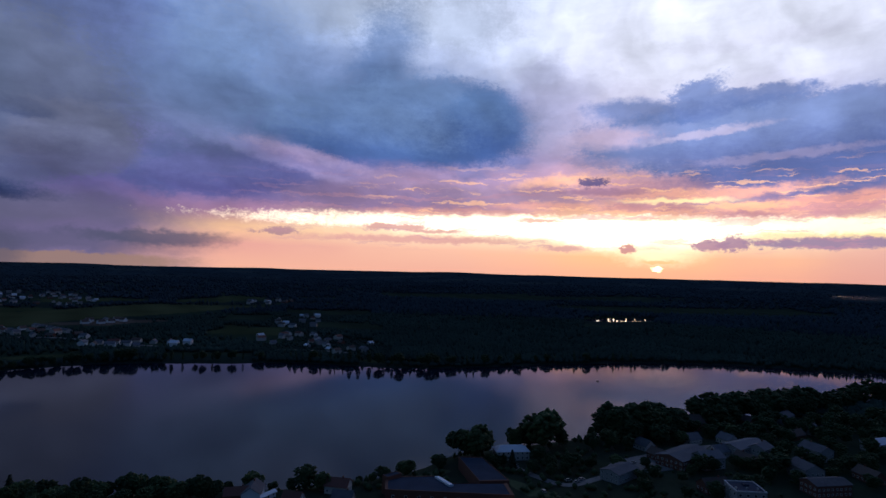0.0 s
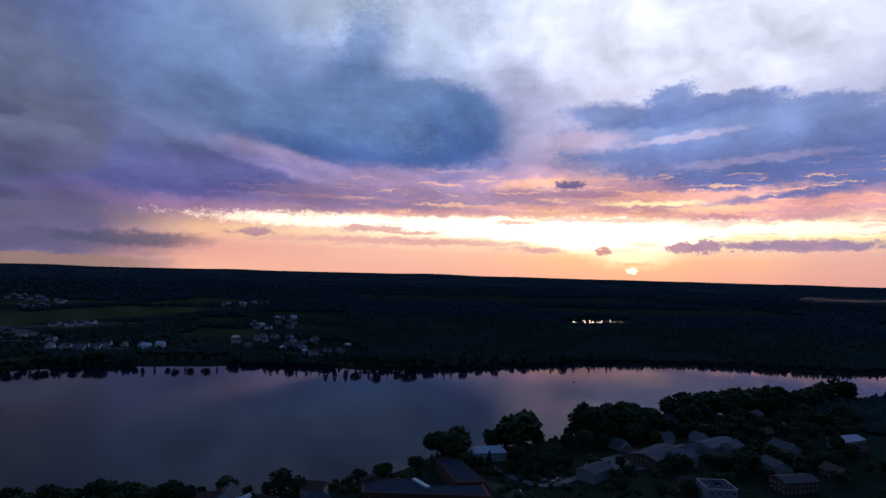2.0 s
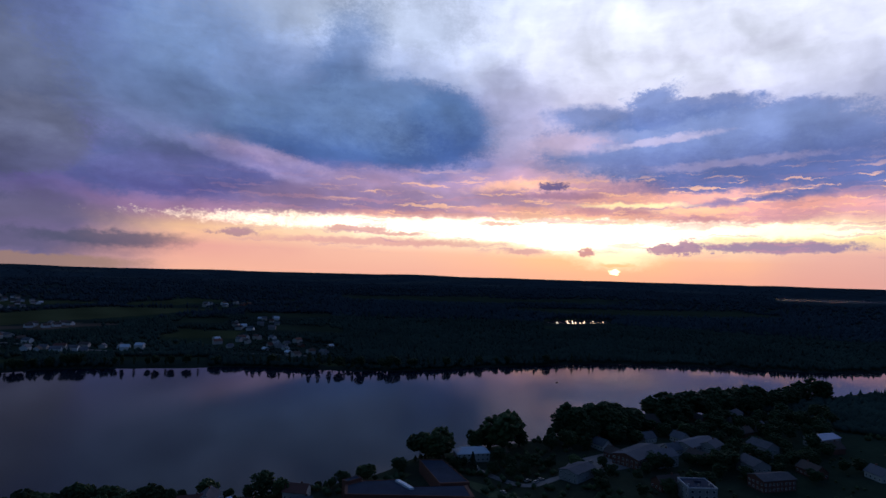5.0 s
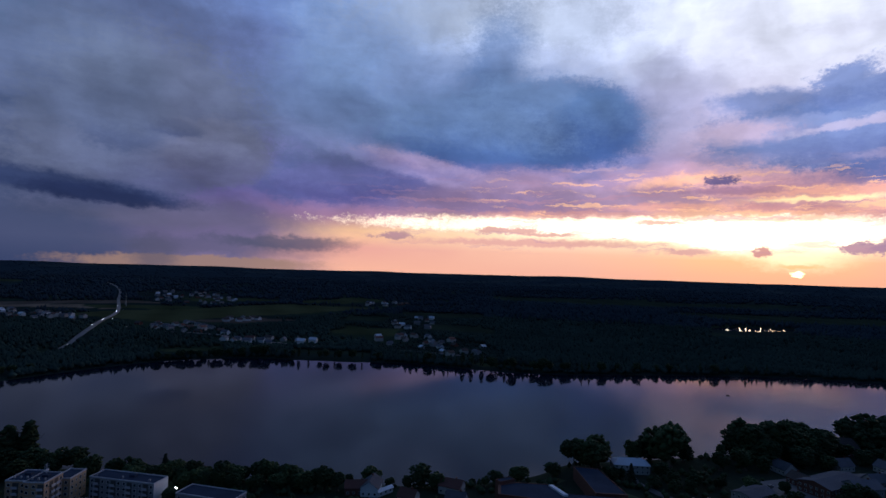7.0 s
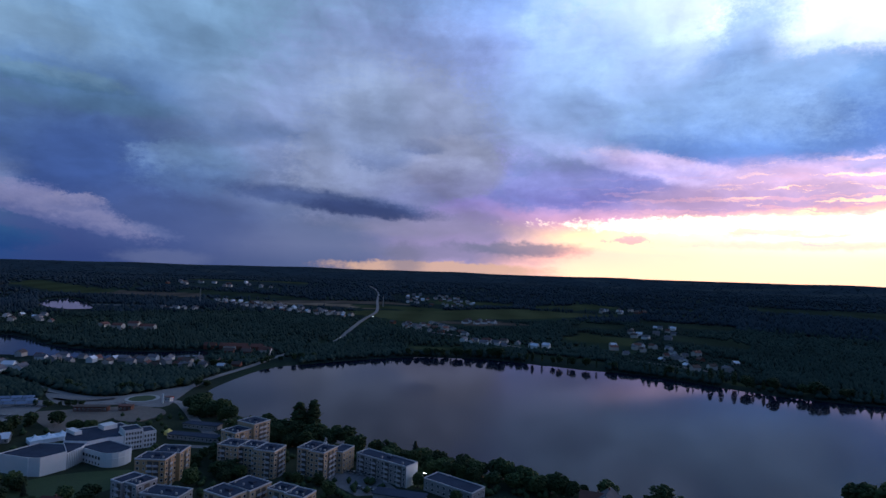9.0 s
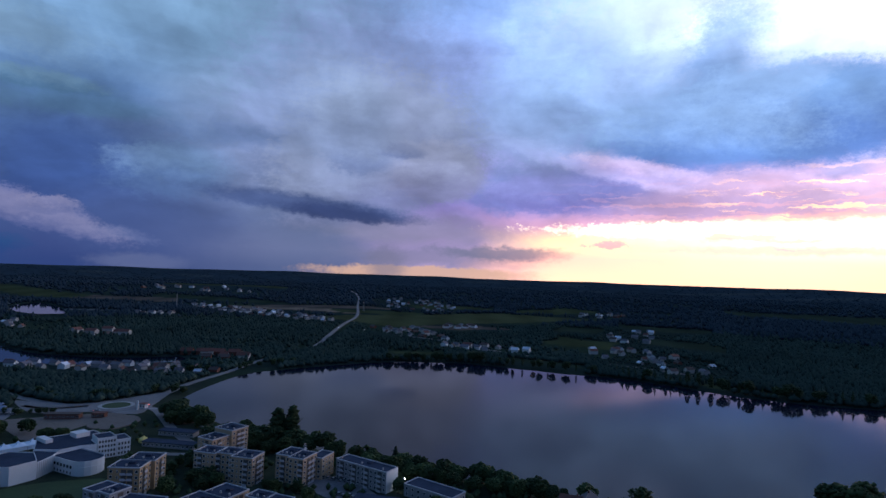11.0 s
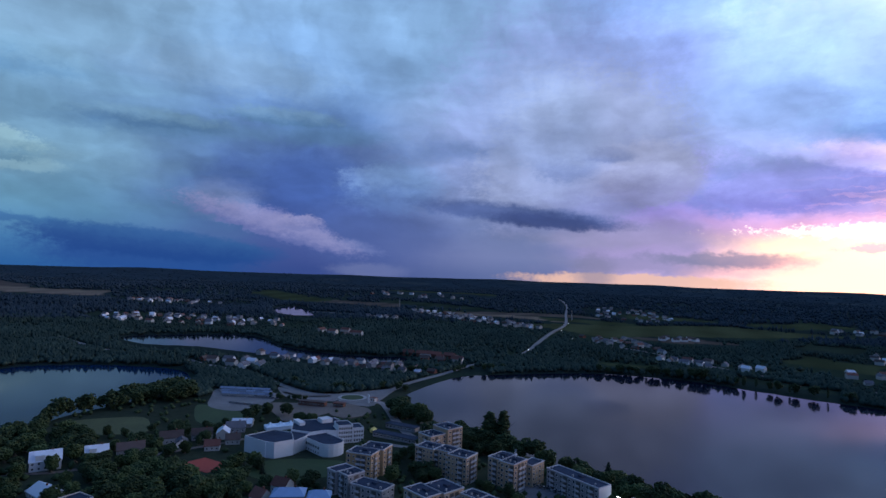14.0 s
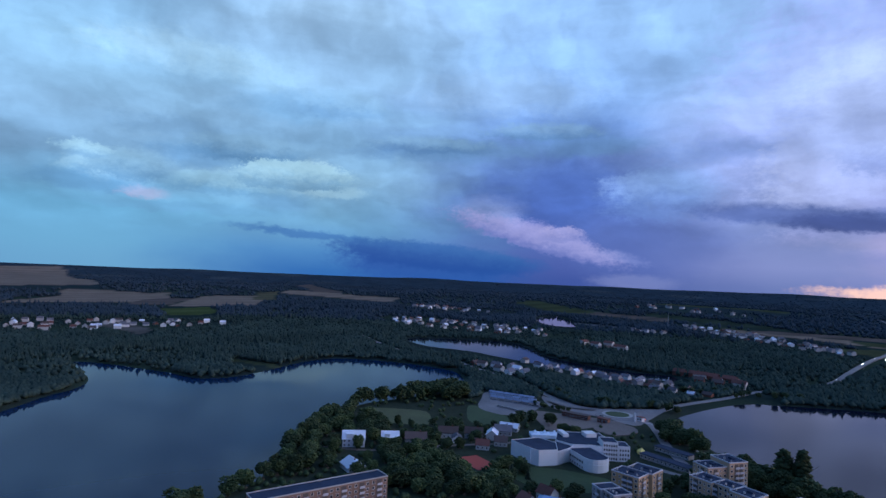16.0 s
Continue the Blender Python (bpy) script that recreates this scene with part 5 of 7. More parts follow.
# -- the white school
def school():
    e = thing("school", pose(0, 0, 2), "white school of joined wings with flat dark roofs", "school")

    def wing(outline, h, rim=0.5):
        bm = bmesh.new()
        prism(bm, outline, -0.5, h)
        part("wing", bm, M_WHITE, e)
        o = np.array(outline, float)
        inner = o + (o.mean(0) - o) * (0.35 / np.linalg.norm(o - o.mean(0), axis=1, keepdims=True))
        bm = bmesh.new()
        n = len(o)
        a = [bm.verts.new((*p, h + 0.003)) for p in o]
        b = [bm.verts.new((*p, h + rim)) for p in o]
        c = [bm.verts.new((*p, h + rim)) for p in inner]
        f = [bm.verts.new((*p, h + 0.003)) for p in inner]
        for k in range(n):
            q = (k + 1) % n
            for u, v in ((a, b), (b, c), (c, f)):
                bm.faces.new((u[k], u[q], v[q], v[k]))
        bmesh.ops.recalc_face_normals(bm, faces=bm.faces)
        part("parapet", bm, M_WHITE, e)
        bm = bmesh.new()
        prism(bm, [tuple(p) for p in inner], h + 0.005, h + 0.12)
        part("roof", bm, M_TAR, e)
        OCC.append(outline)

    def row(a, b, z, n, w=1.5, h=1.5, skip=0.0):
        """A row of windows along the wall from a to b, wall on the left hand."""
        (ax, ay), (bx, by) = a, b
        L = math.hypot(bx - ax, by - ay)
        tx, ty = (bx - ax) / L, (by - ay) / L
        for i in range(n):
            s = skip + (i + 0.5) * (L - 2 * skip) / n
            window(w, h, e, face_at(ax + tx * s, ay + ty * s, z, ty, -tx))

    wing([(-371, 119), (-352, 126), (-347, 130), (-348, 143), (-364, 148), (-376, 140)], 9.5)          # gym
    bm = bmesh.new()
    prism(bm, [(-352.2, 125.6), (-351.6, 125.8), (-351.6, 127.6), (-352.2, 127.4)], 0, 9.9)
    part("pilaster", bm, M_WHITE, e)
    wing([(-349, 143), (-355.5, 154), (-361, 159), (-373, 151), (-364, 147.5)], 8.0)                    # link with fins
    for i in range(9):                                                                                # upright fins
        s = i / 8
        x, y = -349.4 - s * 5.6, 143.8 + s * 9.6
        bm = bmesh.new()
        box(bm, -0.22, -0.8, 0, 0.22, 0.1, 8.3)
        part("fin", bm, M_WHITE, e, at=face_at(x, y, 0, 0.86, 0.5))
        if i < 8:
            for fl in range(3):
                window(0.9, 2.0, e, face_at(x - 0.35, y + 0.6, 0.3 + fl * 2.6, 0.86, 0.5))
    front = [(-338, 156.5), (-335, 157.8), (-332.8, 160), (-331.8, 163), (-332, 166.5), (-333.2, 169.5), (-335.4, 172), (-338.5, 173.5)]
    wing([(-359, 153.8)] + front + [(-360, 170.5)], 7.3, 0.7)                                         # rounded hall
    bm = bmesh.new()
    prism(bm, [(x + 0.3, y) for x, y in front] + [(x - 1.2, y) for x, y in front[::-1]], 4.6, 4.95)
    part("cornice", bm, M_WHITE, e)
    row((-356, 154.2), (-338, 156.5), 3.6, 6, 2.0, 1.9, 0.4)
    row((-356, 154.2), (-338, 156.5), 0.6, 6, 1.4, 1.4, 0.4)
    wing([(-368, 180.5), (-356, 178), (-353, 187.5), (-366, 190)], 11.8)                                # class rooms
    for fl in range(4):
        row((-356, 178), (-353, 187.5), 0.7 + fl * 2.8, 6, 1.15, 1.7, 0.3)
    wing([(-365, 190.2), (-352.9, 187.8), (-351, 195), (-363, 197.5)], 9.6)
    for fl in range(3):
        row((-352.9, 187.8), (-351, 195), 0.9 + fl * 2.8, 4, 1.15, 1.7, 0.3)
    wing([(-394, 161), (-373, 151.2), (-361.2, 159.3), (-360.2, 170.6), (-356.2, 177.6), (-368.2, 180.2), (-366.2, 190), (-388, 191)], 8.6)   # rear block
    bm = bmesh.new()
    box(bm, -386, 176, 8.7, -378, 184, 11.4)
    part("roof_house", bm, M_WHITE, e)
    bm = bmesh.new()
    box(bm, -392, 160, 8.7, -380, 164, 10.8)
    part("roof_house", bm, M_WHITE, e)


school()

# -- houses that stand out near the camera
roofed("house", 46, 361, 8, 21, 11, 5.4, 2.6, M_CREAM, M_ROOFW, "cream lakeside house with a pale hipped metal roof", hip=0.8, base=2.0)
roofed("house", -397, 14.5, 88, 15, 12, 5.6, 4.2, M_WHITE, M_ROOFW, "tall white house with a pale metal roof", dormer=True, base=2.0)
roofed("house", -402, 40, 86, 12, 10, 4.6, 3.2, M_WHITE, M_ROOFW, "white house with a pale grey roof", base=2.0, dormer=True)
roofed("house", -349, 13, 20, 13, 11, 2.8, 3.2, M_WHITE, M_ROOFW, "low house with a bright metal roof among trees", base=2.0)
roofed("house", -400, 58, 84, 15, 10, 4.2, 3.4, M_GREYWALL, M_ROOFB, "grey house with a brown pitched roof", base=2.0)
roofed("house", -414, 84, 80, 14, 10, 4.0, 3.6, M_CREAM, M_ROOFB, "cream house with a brown pitched roof", base=2.0)
roofed("shed", -402, 88, 170, 8, 7, 3.2, 2.2, M_WHITE, M_ROOFG, "small white annex with a grey roof", base=2.0, chimney=False)
roofed("house", -412, 103, 75, 13, 9, 4.0, 3.4, M_GREYWALL, M_ROOFB, "grey house with a dark brown roof", base=2.0)
roofed("house", -408, 116, 160, 11, 8, 4.2, 3.0, M_CREAM, M_ROOFW, "cream house with a pale blue metal roof", base=2.0)
roofed("house", -420, 128, 70, 13, 10, 3.6, 3.4, M_GREYWALL, M_ROOFG, "grey house with a slate roof", base=2.0)
roofed("house", -385, 103, 70, 9, 8, 3.4, 3.0, M_CREAM, M_ROOFR, "small cream house with a red roof", base=2.0)
roofed("house", -392, 118, 70, 9, 8, 3.4, 3.0, M_CREAM, M_ROOFB, "small cream house with a brown roof", base=2.0)
roofed("house", -430, 136, 60, 14, 8, 3.2, 2.6, M_GREYWALL, M_ROOFW, "low house with a pale roof by the square", base=2.0)


def marquee():
    e = thing("marquee", pose(-411, 158, 2, 0, 0, 82), "pale blue canvas marquee with three peaks", "marquee")
    for k in range(3):
        bm = bmesh.new()
        x0 = -11 + k * 7.4
        box(bm, x0, -5, 0, x0 + 7.2, 5, 2.6)
        part("canvas_wall", bm, M_TENT, e)
        bm = bmesh.new()
        b = [bm.verts.new(p) for p in ((x0 - 0.3, -5.3, 2.62), (x0 + 7.5, -5.3, 2.62), (x0 + 7.5, 5.3, 2.62), (x0 - 0.3, 5.3, 2.62))]
        m = [bm.verts.new(p) for p in ((x0 + 2.2, -1.8, 3.4), (x0 + 5, -1.8, 3.4), (x0 + 5, 1.8, 3.4), (x0 + 2.2, 1.8, 3.4))]
        tip = bm.verts.new((x0 + 3.6, 0, 5.4))
        for q in range(4):
            bm.faces.new((b[q], b[(q + 1) % 4], m[(q + 1) % 4], m[q]))
            bm.faces.new((m[q], m[(q + 1) % 4], tip))
        bm.faces.new(b[::-1])
        part("canvas_roof", bm, M_TENT, e)
    OCC.append([(-420, 146), (-402, 146), (-402, 170), (-420, 170)])


marquee()


# -- the red brick complex by the water
def brick_complex():
    e = thing("brick_building", pose(0, 0, 2), "red brick building with dark flat roofs and a long skylight", "building")
    for outline, h in (([(-26, 284), (38, 281), (36, 296), (7, 294), (-2, 304), (-19, 302), (-27, 296)], 7.6),
                       ([(22, 300), (38, 302), (26, 338), (12, 338)], 7.0), ([(-26, 296.3), (-19, 302.3), (-22, 305), (-29, 299)], 9.2)):
        bm = bmesh.new()
        prism(bm, outline, -0.5, h)
        part("wall", bm, M_REDBRICK, e)
        o = np.array(outline, float)
        inner = [tuple(p) for p in o + (o.mean(0) - o) * 0.05]
        bm = bmesh.new()
        prism(bm, inner, h + 0.004, h + 0.14)
        part("roof", bm, M_TAR, e)
        bm = bmesh.new()
        n = len(o)
        for k in range(n):
            a, b = o[k], o[(k + 1) % n]
            ai, bi = np.array(inner[k]), np.array(inner[(k + 1) % n])
            prism(bm, [tuple(a), tuple(b), tuple(bi), tuple(ai)], h + 0.002, h + 0.4)
        part("parapet", bm, M_REDBRICK, e)
        OCC.append(outline)
    bm = bmesh.new()
    prism(bm, [(-1.5, 301.5), (0.6, 302.2), (8.2, 290.6), (6.0, 290.0)], 7.75, 8.7)
    part("skylight", bm, M_ROOFW, e, "long pale skylight")
    for k in range(9):
        window(1.5, 1.5, e, face_at(-22 + k * 6.5, 283.8 - 0.047 * (k * 6.5), 3.9, -0.05, -1))
        window(1.5, 1.5, e, face_at(-22 + k * 6.5, 283.8 - 0.047 * (k * 6.5), 0.9, -0.05, -1))
    for k in range(7):
        window(1.5, 1.5, e, face_at(37.0 - k * 1.6, 305 + k * 4.8, 3.6, 0.95, 0.32))


brick_complex()


def street_lamp(x, y, h, lit, label, aim=0.0, base=2.0):
    e = thing("street_lamp", pose(x, y, base, 0, 0, aim), label, "street lamp", "street lamps")
    bm = bmesh.new()
    bmesh.ops.create_cone(bm, cap_ends=True, segments=8, radius1=0.12, radius2=0.07, depth=h, matrix=Matrix.Translation((0, 0, h / 2)))
    part("pole", bm, M_CONCRETE, e)
    bm = bmesh.new()
    box(bm, -0.06, -1.6, h - 0.1, 0.06, 0.05, h + 0.02)
    part("arm", bm, M_CONCRETE, e)
    bm = bmesh.new()
    box(bm, -0.25, -3.2, h - 0.2, 0.25, -1.4, h - 0.02)
    part("lamp_head", bm, M_LAMP if lit else M_CAP, e)
    return e


street_lamp(36, 277, 6, True, "lit street lamp with cold white light before the brick building")
street_lamp(-184, 253, 6.5, True, "lit floodlight on a pole beside the flats", 60)
# ---------------------------------------------------------------- villages
HOUSE_KINDS = [(10, 8, 3.2, 3.2, M_CREAM, M_ROOFG), (12, 9, 5.4, 3.0, M_CREAM, M_ROOFB), (9, 8, 3.0, 3.4, M_CREAM, M_ROOFR), (13, 10, 5.6, 2.6, M_GREYWALL, M_ROOFG),
               (11, 9, 3.4, 3.6, M_WHITE, M_ROOFB), (14, 10, 5.8, 3.0, M_CREAM, M_ROOFR), (10, 9, 5.2, 3.2, M_CREAM, M_ROOFG), (12, 8, 3.2, 3.0, M_REDBRICK, M_ROOFB),
               (11, 9, 5.4, 3.0, M_WHITE, M_ROOFW), (13, 9, 4.6, 3.2, M_WHITE, M_ROOFG), (9, 7, 3.0, 2.8, M_GREYWALL, M_ROOFW)]
WORDS = {"cream_render": "cream", "white_render": "white", "grey_panel": "grey", "red_brick": "red brick", "grey_roof": "grey", "brown_roof": "brown",
         "red_roof": "red", "pale_metal_roof": "pale metal"}


FAR_HOUSES = []


def village(cx, cy, a, b, ang, n, seed, big=1.0, kinds=(0, 1, 2, 3, 4, 5, 6, 7, 8, 9, 9, 10), where="among gardens and trees"):
    """Houses scattered over an oval, each turned to its lane."""
    VILLAGES.append((cx, cy, a * 1.15, b * 1.2, ang))
    rnd = random.Random(seed)
    c, s = math.cos(radians(ang)), math.sin(radians(ang))
    spots = []
    tries = 0
    while len(spots) < n and tries < 4000:
        tries += 1
        u, v = rnd.uniform(-1, 1), rnd.uniform(-1, 1)
        if u * u + v * v > 1:
            continue
        x, y = cx + c * u * a - s * v * b, cy + s * u * a + c * v * b
        if any((x - p) ** 2 + (y - q) ** 2 < (19 * big) ** 2 for p, q in spots):
            continue
        pt = (np.array([x]), np.array([y]))
        if any(poly_distance(*pt, poly)[0] < 14 for poly, _ in LAKES if abs(poly[:, 0].mean() - x) < 1200) or any(poly_distance(*pt, line, False)[0] < w / 2 + 8 for _, line, w in ROADS):
            continue
        if math.hypot(x, y) < 600 and not clear_of(*pt, 9)[0]:
            continue
        spots.append((x, y))
    for x, y in spots:
        w, d, h, rh, wall, roof = HOUSE_KINDS[rnd.choice(kinds)]
        if math.hypot(cx, cy) > 1050:
            FAR_HOUSES.append((x, y, ang + rnd.choice((0, 90)) + rnd.uniform(-12, 12), w * big, d * big, h * big, rh * big, wall, roof))
            continue
        lab = f"{WORDS[wall.name]} house with a {WORDS[roof.name]} pitched roof {where}"
        roofed("house", x, y, ang + rnd.choice((0, 90)) + rnd.uniform(-12, 12), w * big, d * big, h * big, rh * big, wall, roof, lab,
               windows=math.hypot(x, y) < 480, group="village houses")


village(-668, 332, 135, 30, 28, 34, 1, 0.85, where="by the lake")
village(-640, 455, 50, 24, 40, 8, 2, 1.1, (2, 5, 7), where="by the causeway")
village(-715, 205, 45, 25, 40, 9, 3)
village(-1230, 985, 330, 60, -8, 60, 4, 1.0)
village(-1210, 1700, 330, 130, -45, 44, 5, 1.1)
village(-640, 880, 120, 40, -20, 16, 6)
village(-430, 795, 75, 22, 12, 14, 7, where="by the shore")
village(-190, 860, 130, 70, -45, 22, 8, 0.9, where="near the shore")
village(-285, 1200, 60, 150, 5, 14, 9)
village(-1150, -480, 260, 90, -70, 60, 10, 1.0)
village(-1330, 300, 240, 110, 40, 60, 11, 1.0)
village(-2000, 420, 200, 120, 50, 26, 12, 1.15)
village(-970, 480, 50, 22, 25, 7, 13, 1.2, (2, 5, 7))
village(-1280, 760, 60, 30, 20, 6, 19, 1.2)
village(-2250, 1500, 260, 120, 30, 16, 14, 1.5)
village(-560, 1750, 120, 60, 60, 10, 15, 1.3)
village(230, 420, 110, 40, 30, 11, 16, 1.1, (0, 3, 7), where="under trees")
village(250, 350, 110, 40, 15, 9, 17, 1.2, (0, 3, 7), where="under trees")
village(-60, 290, 34, 12, 0, 6, 18, where="by the lake")
village(-650, 1080, 45, 30, 60, 8, 20, 1.1, (4, 6), where="on bare earth")


def far_houses():
    """Hundreds of houses too far off to tell apart, joined."""
    mats = [M_CREAM, M_WHITE, M_GREYWALL, M_REDBRICK, M_ROOFG, M_ROOFB, M_ROOFR, M_ROOFW]
    vs, fs, mi = [], [], []
    for x, y, ang, w, d, h, rh, wall, roof in FAR_HOUSES:
        c, s, z, o = math.cos(radians(ang)), math.sin(radians(ang)), zat(x, y), len(vs)
        e = 0.5
        for u, v, t in ((-w / 2, -d / 2, -1), (w / 2, -d / 2, -1), (w / 2, d / 2, -1), (-w / 2, d / 2, -1), (-w / 2, -d / 2, h), (w / 2, -d / 2, h),
                        (w / 2, d / 2, h), (-w / 2, d / 2, h), (-w / 2, 0, h + rh), (w / 2, 0, h + rh), (-w / 2 - e, -d / 2 - e, h - 0.2),
                        (w / 2 + e, -d / 2 - e, h - 0.2), (w / 2 + e, d / 2 + e, h - 0.2), (-w / 2 - e, d / 2 + e, h - 0.2), (-w / 2 - e, 0, h + rh + 0.2), (w / 2 + e, 0, h + rh + 0.2)):
            vs.append((x + c * u - s * v, y + s * u + c * v, z + t))
        for q, m in (((0, 1, 5, 4), wall), ((1, 2, 6, 9, 5), wall), ((2, 3, 7, 6), wall), ((3, 0, 4, 8, 7), wall), ((10, 11, 15, 14), roof), ((12, 13, 14, 15), roof)):
            fs.append([o + k for k in q])
            mi.append(mats.index(m))
    me = bpy.data.meshes.new("far_houses")
    me.from_pydata(vs, [], fs)
    for m in mats:
        me.materials.append(m)
    me.polygons.foreach_set("material_index", np.array(mi, np.int32))
    tagged(new("far_houses", me), "distant village houses with pale walls and mixed roofs", "houses", kind="stuff")


far_houses()

# ---------------------------------------------------------------- the square, roundabout and small things of the town
def ring(name, x, y, r0, r1, z, h, material, label, category, parent=None):
    bm = bmesh.new()
    n = 32
    rows = []
    for k in range(n):
        a = 2 * math.pi * k / n
        rows.append([bm.verts.new((x + r * math.cos(a), y + r * math.sin(a), zz)) for r, zz in ((r0, z), (r0, z + h), (r1, z + h), (r1, z))])
    for k in range(n):
        a, b = rows[k], rows[(k + 1) % n]
        for q in range(4):
            bm.faces.new((a[q], a[(q + 1) % 4], b[(q + 1) % 4], b[q]))
    bmesh.ops.recalc_face_normals(bm, faces=bm.faces)
    return tagged(part(name, bm, material, parent), label, category, kind="structure")


def disc(name, x, y, r, z, material, label, category):
    return flat_sheet(name, [(x + r * math.cos(2 * math.pi * k / 40), y + r * math.sin(2 * math.pi * k / 40)) for k in range(40)], z, material, label, category, 0.3)


disc("roundabout", -478, 252, 21, 2.3, M_PAVE, "grey asphalt roundabout", "roundabout")
ring("apron", -478, 252, 10.5, 13.5, 2.2, 0.22, M_MARK, "pale stone ring round the island", "kerb")
disc("island", -478, 252, 10.4, 2.5, M_GRASS, "grass island of the roundabout", "island")
ribbon("footpath", spline([(-452, 262), (-430, 272), (-405, 270), (-380, 262), (-350, 250)], closed=False), 2.2, M_MARK, "pale footpath beside the lake", 0.2)
ribbon("lane", spline([(-530, 205), (-505, 215), (-492, 240)], closed=False), 5, M_PAVE, "grey lane from the square", 0.16)
ribbon("shore_path", spline([(-612, 150), (-640, 158), (-665, 170), (-690, 190)], closed=False), 3, M_MARK, "pale path by the lake", 0.2)
ribbon("school_lane", spline([(-340, 205), (-325, 215), (-318, 228)], closed=False), 5, M_PAVE, "grey lane behind the school", 0.16)
ribbon("house_lane", spline([(-395, -5), (-385, 20), (-386, 50), (-392, 80), (-398, 130), (-420, 165), (-445, 175)], closed=False), 4, M_SAND, "dim lane along the houses", 0.16)
ribbon("brick_lane", spline([(44, 347), (56, 330), (72, 317), (95, 330), (120, 345)], closed=False), 5, M_PAVE, "grey lane beside the brick building", 0.16)
flat_sheet("mound", MOUND, 2.6, M_SAND, "low bare mound of earth", "mound", 0.8)
flat_sheet("shore_lawn", [(-12, 306), (8, 334), (2, 338), (-24, 314)], 2.1, M_GRASS, "dark lawn on the lake bank", "lawn", 0.3)
flat_sheet("house_lawn", [(38, 326), (56, 312), (66, 300), (48, 300), (41, 312)], 2.1, M_GRASS, "dark green lawn by the lane", "lawn", 0.3)


def stall(x, y, ang, w=7.5, d=6.0):
    e = thing("market_stall", pose(x, y, 2.12, 0, 0, ang), "market stall with a blue-grey pitched canopy", "market stall", "market stalls")
    for sx in (-1, 1):
        for sy in (-1, 1):
            bm = bmesh.new()
            box(bm, sx * (w / 2 - 0.2) - 0.08, sy * (d / 2 - 0.2) - 0.08, 0, sx * (w / 2 - 0.2) + 0.08, sy * (d / 2 - 0.2) + 0.08, 2.6)
            part("post", bm, M_CONCRETE, e)
    bm = bmesh.new()
    v = [bm.verts.new(p) for p in ((-w / 2, -d / 2, 2.6), (w / 2, -d / 2, 2.6), (w / 2, d / 2, 2.6), (-w / 2, d / 2, 2.6), (-w / 2, 0, 4.0), (w / 2, 0, 4.0))]
    for q in ((0, 1, 5, 4), (2, 3, 4, 5), (1, 2, 5), (3, 0, 4), (3, 2, 1, 0)):
        bm.faces.new([v[k] for k in q])
    part("canopy", bm, M_STALL, e)
    bm = bmesh.new()
    box(bm, -w / 2 + 0.6, -d / 2 + 0.3, 0, w / 2 - 0.6, -d / 2 + 1.1, 0.95)
    part("counter", bm, M_GREYWALL, e)


M_STALL = surface("stall_canvas", (0.14, 0.19, 0.28), 0.6, 0.15, 0.3, 2, by_object=0.3)
for r in range(3):
    for k in range(6):
        stall(-563 + k * 5.2 + r * 12.0, 159 + k * 6.3 - r * 2.4, 50)


def car(x, y, ang, label="", lights=False, base=2.14):
    """A parked or passing car: body, cabin glass, four wheels."""
    e = thing("car", pose(x, y, base, 0, 0, ang), label or "parked car on grey paving", "car", "cars")

    def body(bm):
        prof = [(-2.1, 0.35), (2.1, 0.35), (2.15, 0.75), (1.2, 0.95), (-2.1, 0.98)]
        L = [bm.verts.new((px, -0.85, z)) for px, z in prof]
        R = [bm.verts.new((px, 0.85, z)) for px, z in prof]
        for k in range(5):
            bm.faces.new((L[k], L[(k + 1) % 5], R[(k + 1) % 5], R[k]))
        bm.faces.new(L[::-1])
        bm.faces.new(R)
        bmesh.ops.recalc_face_normals(bm, faces=bm.faces)
        return (M_CAR,)

    def cabin(bm):
        lo = [bm.verts.new(p) for p in ((-1.9, -0.8, 0.96), (1.15, -0.8, 0.94), (1.15, 0.8, 0.94), (-1.9, 0.8, 0.96))]
        hi = [bm.verts.new(p) for p in ((-1.3, -0.65, 1.45), (0.4, -0.65, 1.45), (0.4, 0.65, 1.45), (-1.3, 0.65, 1.45))]
        for k in range(4):
            bm.faces.new((lo[k], lo[(k + 1) % 4], hi[(k + 1) % 4], hi[k])).material_index = 0
        bm.faces.new(hi).material_index = 1
        return M_GLASS, M_CAR

    def wheel(bm):
        bmesh.ops.create_cone(bm, cap_ends=True, segments=12, radius1=0.32, radius2=0.32, depth=0.22, matrix=Matrix.Rotation(math.pi / 2, 4, "X"))
        return (M_TYRE,)

    part("body", cached("car_body", body), None, e)
    part("cabin", cached("car_cabin", cabin), None, e)
    for sx in (-1.3, 1.3):
        for sy in (-0.8, 0.8):
            part("wheel", cached("wheel", wheel), None, e, at=pose(sx, sy, 0.32))
    if lights:
        for sy in (-0.6, 0.6):
            def lens(bm):
                box(bm, -0.06, -0.16, -0.09, 0.06, 0.16, 0.09)
                return (M_HEAD,)
            part("headlight", cached("headlight", lens), None, e, at=pose(2.17, sy, 0.62))
    return e


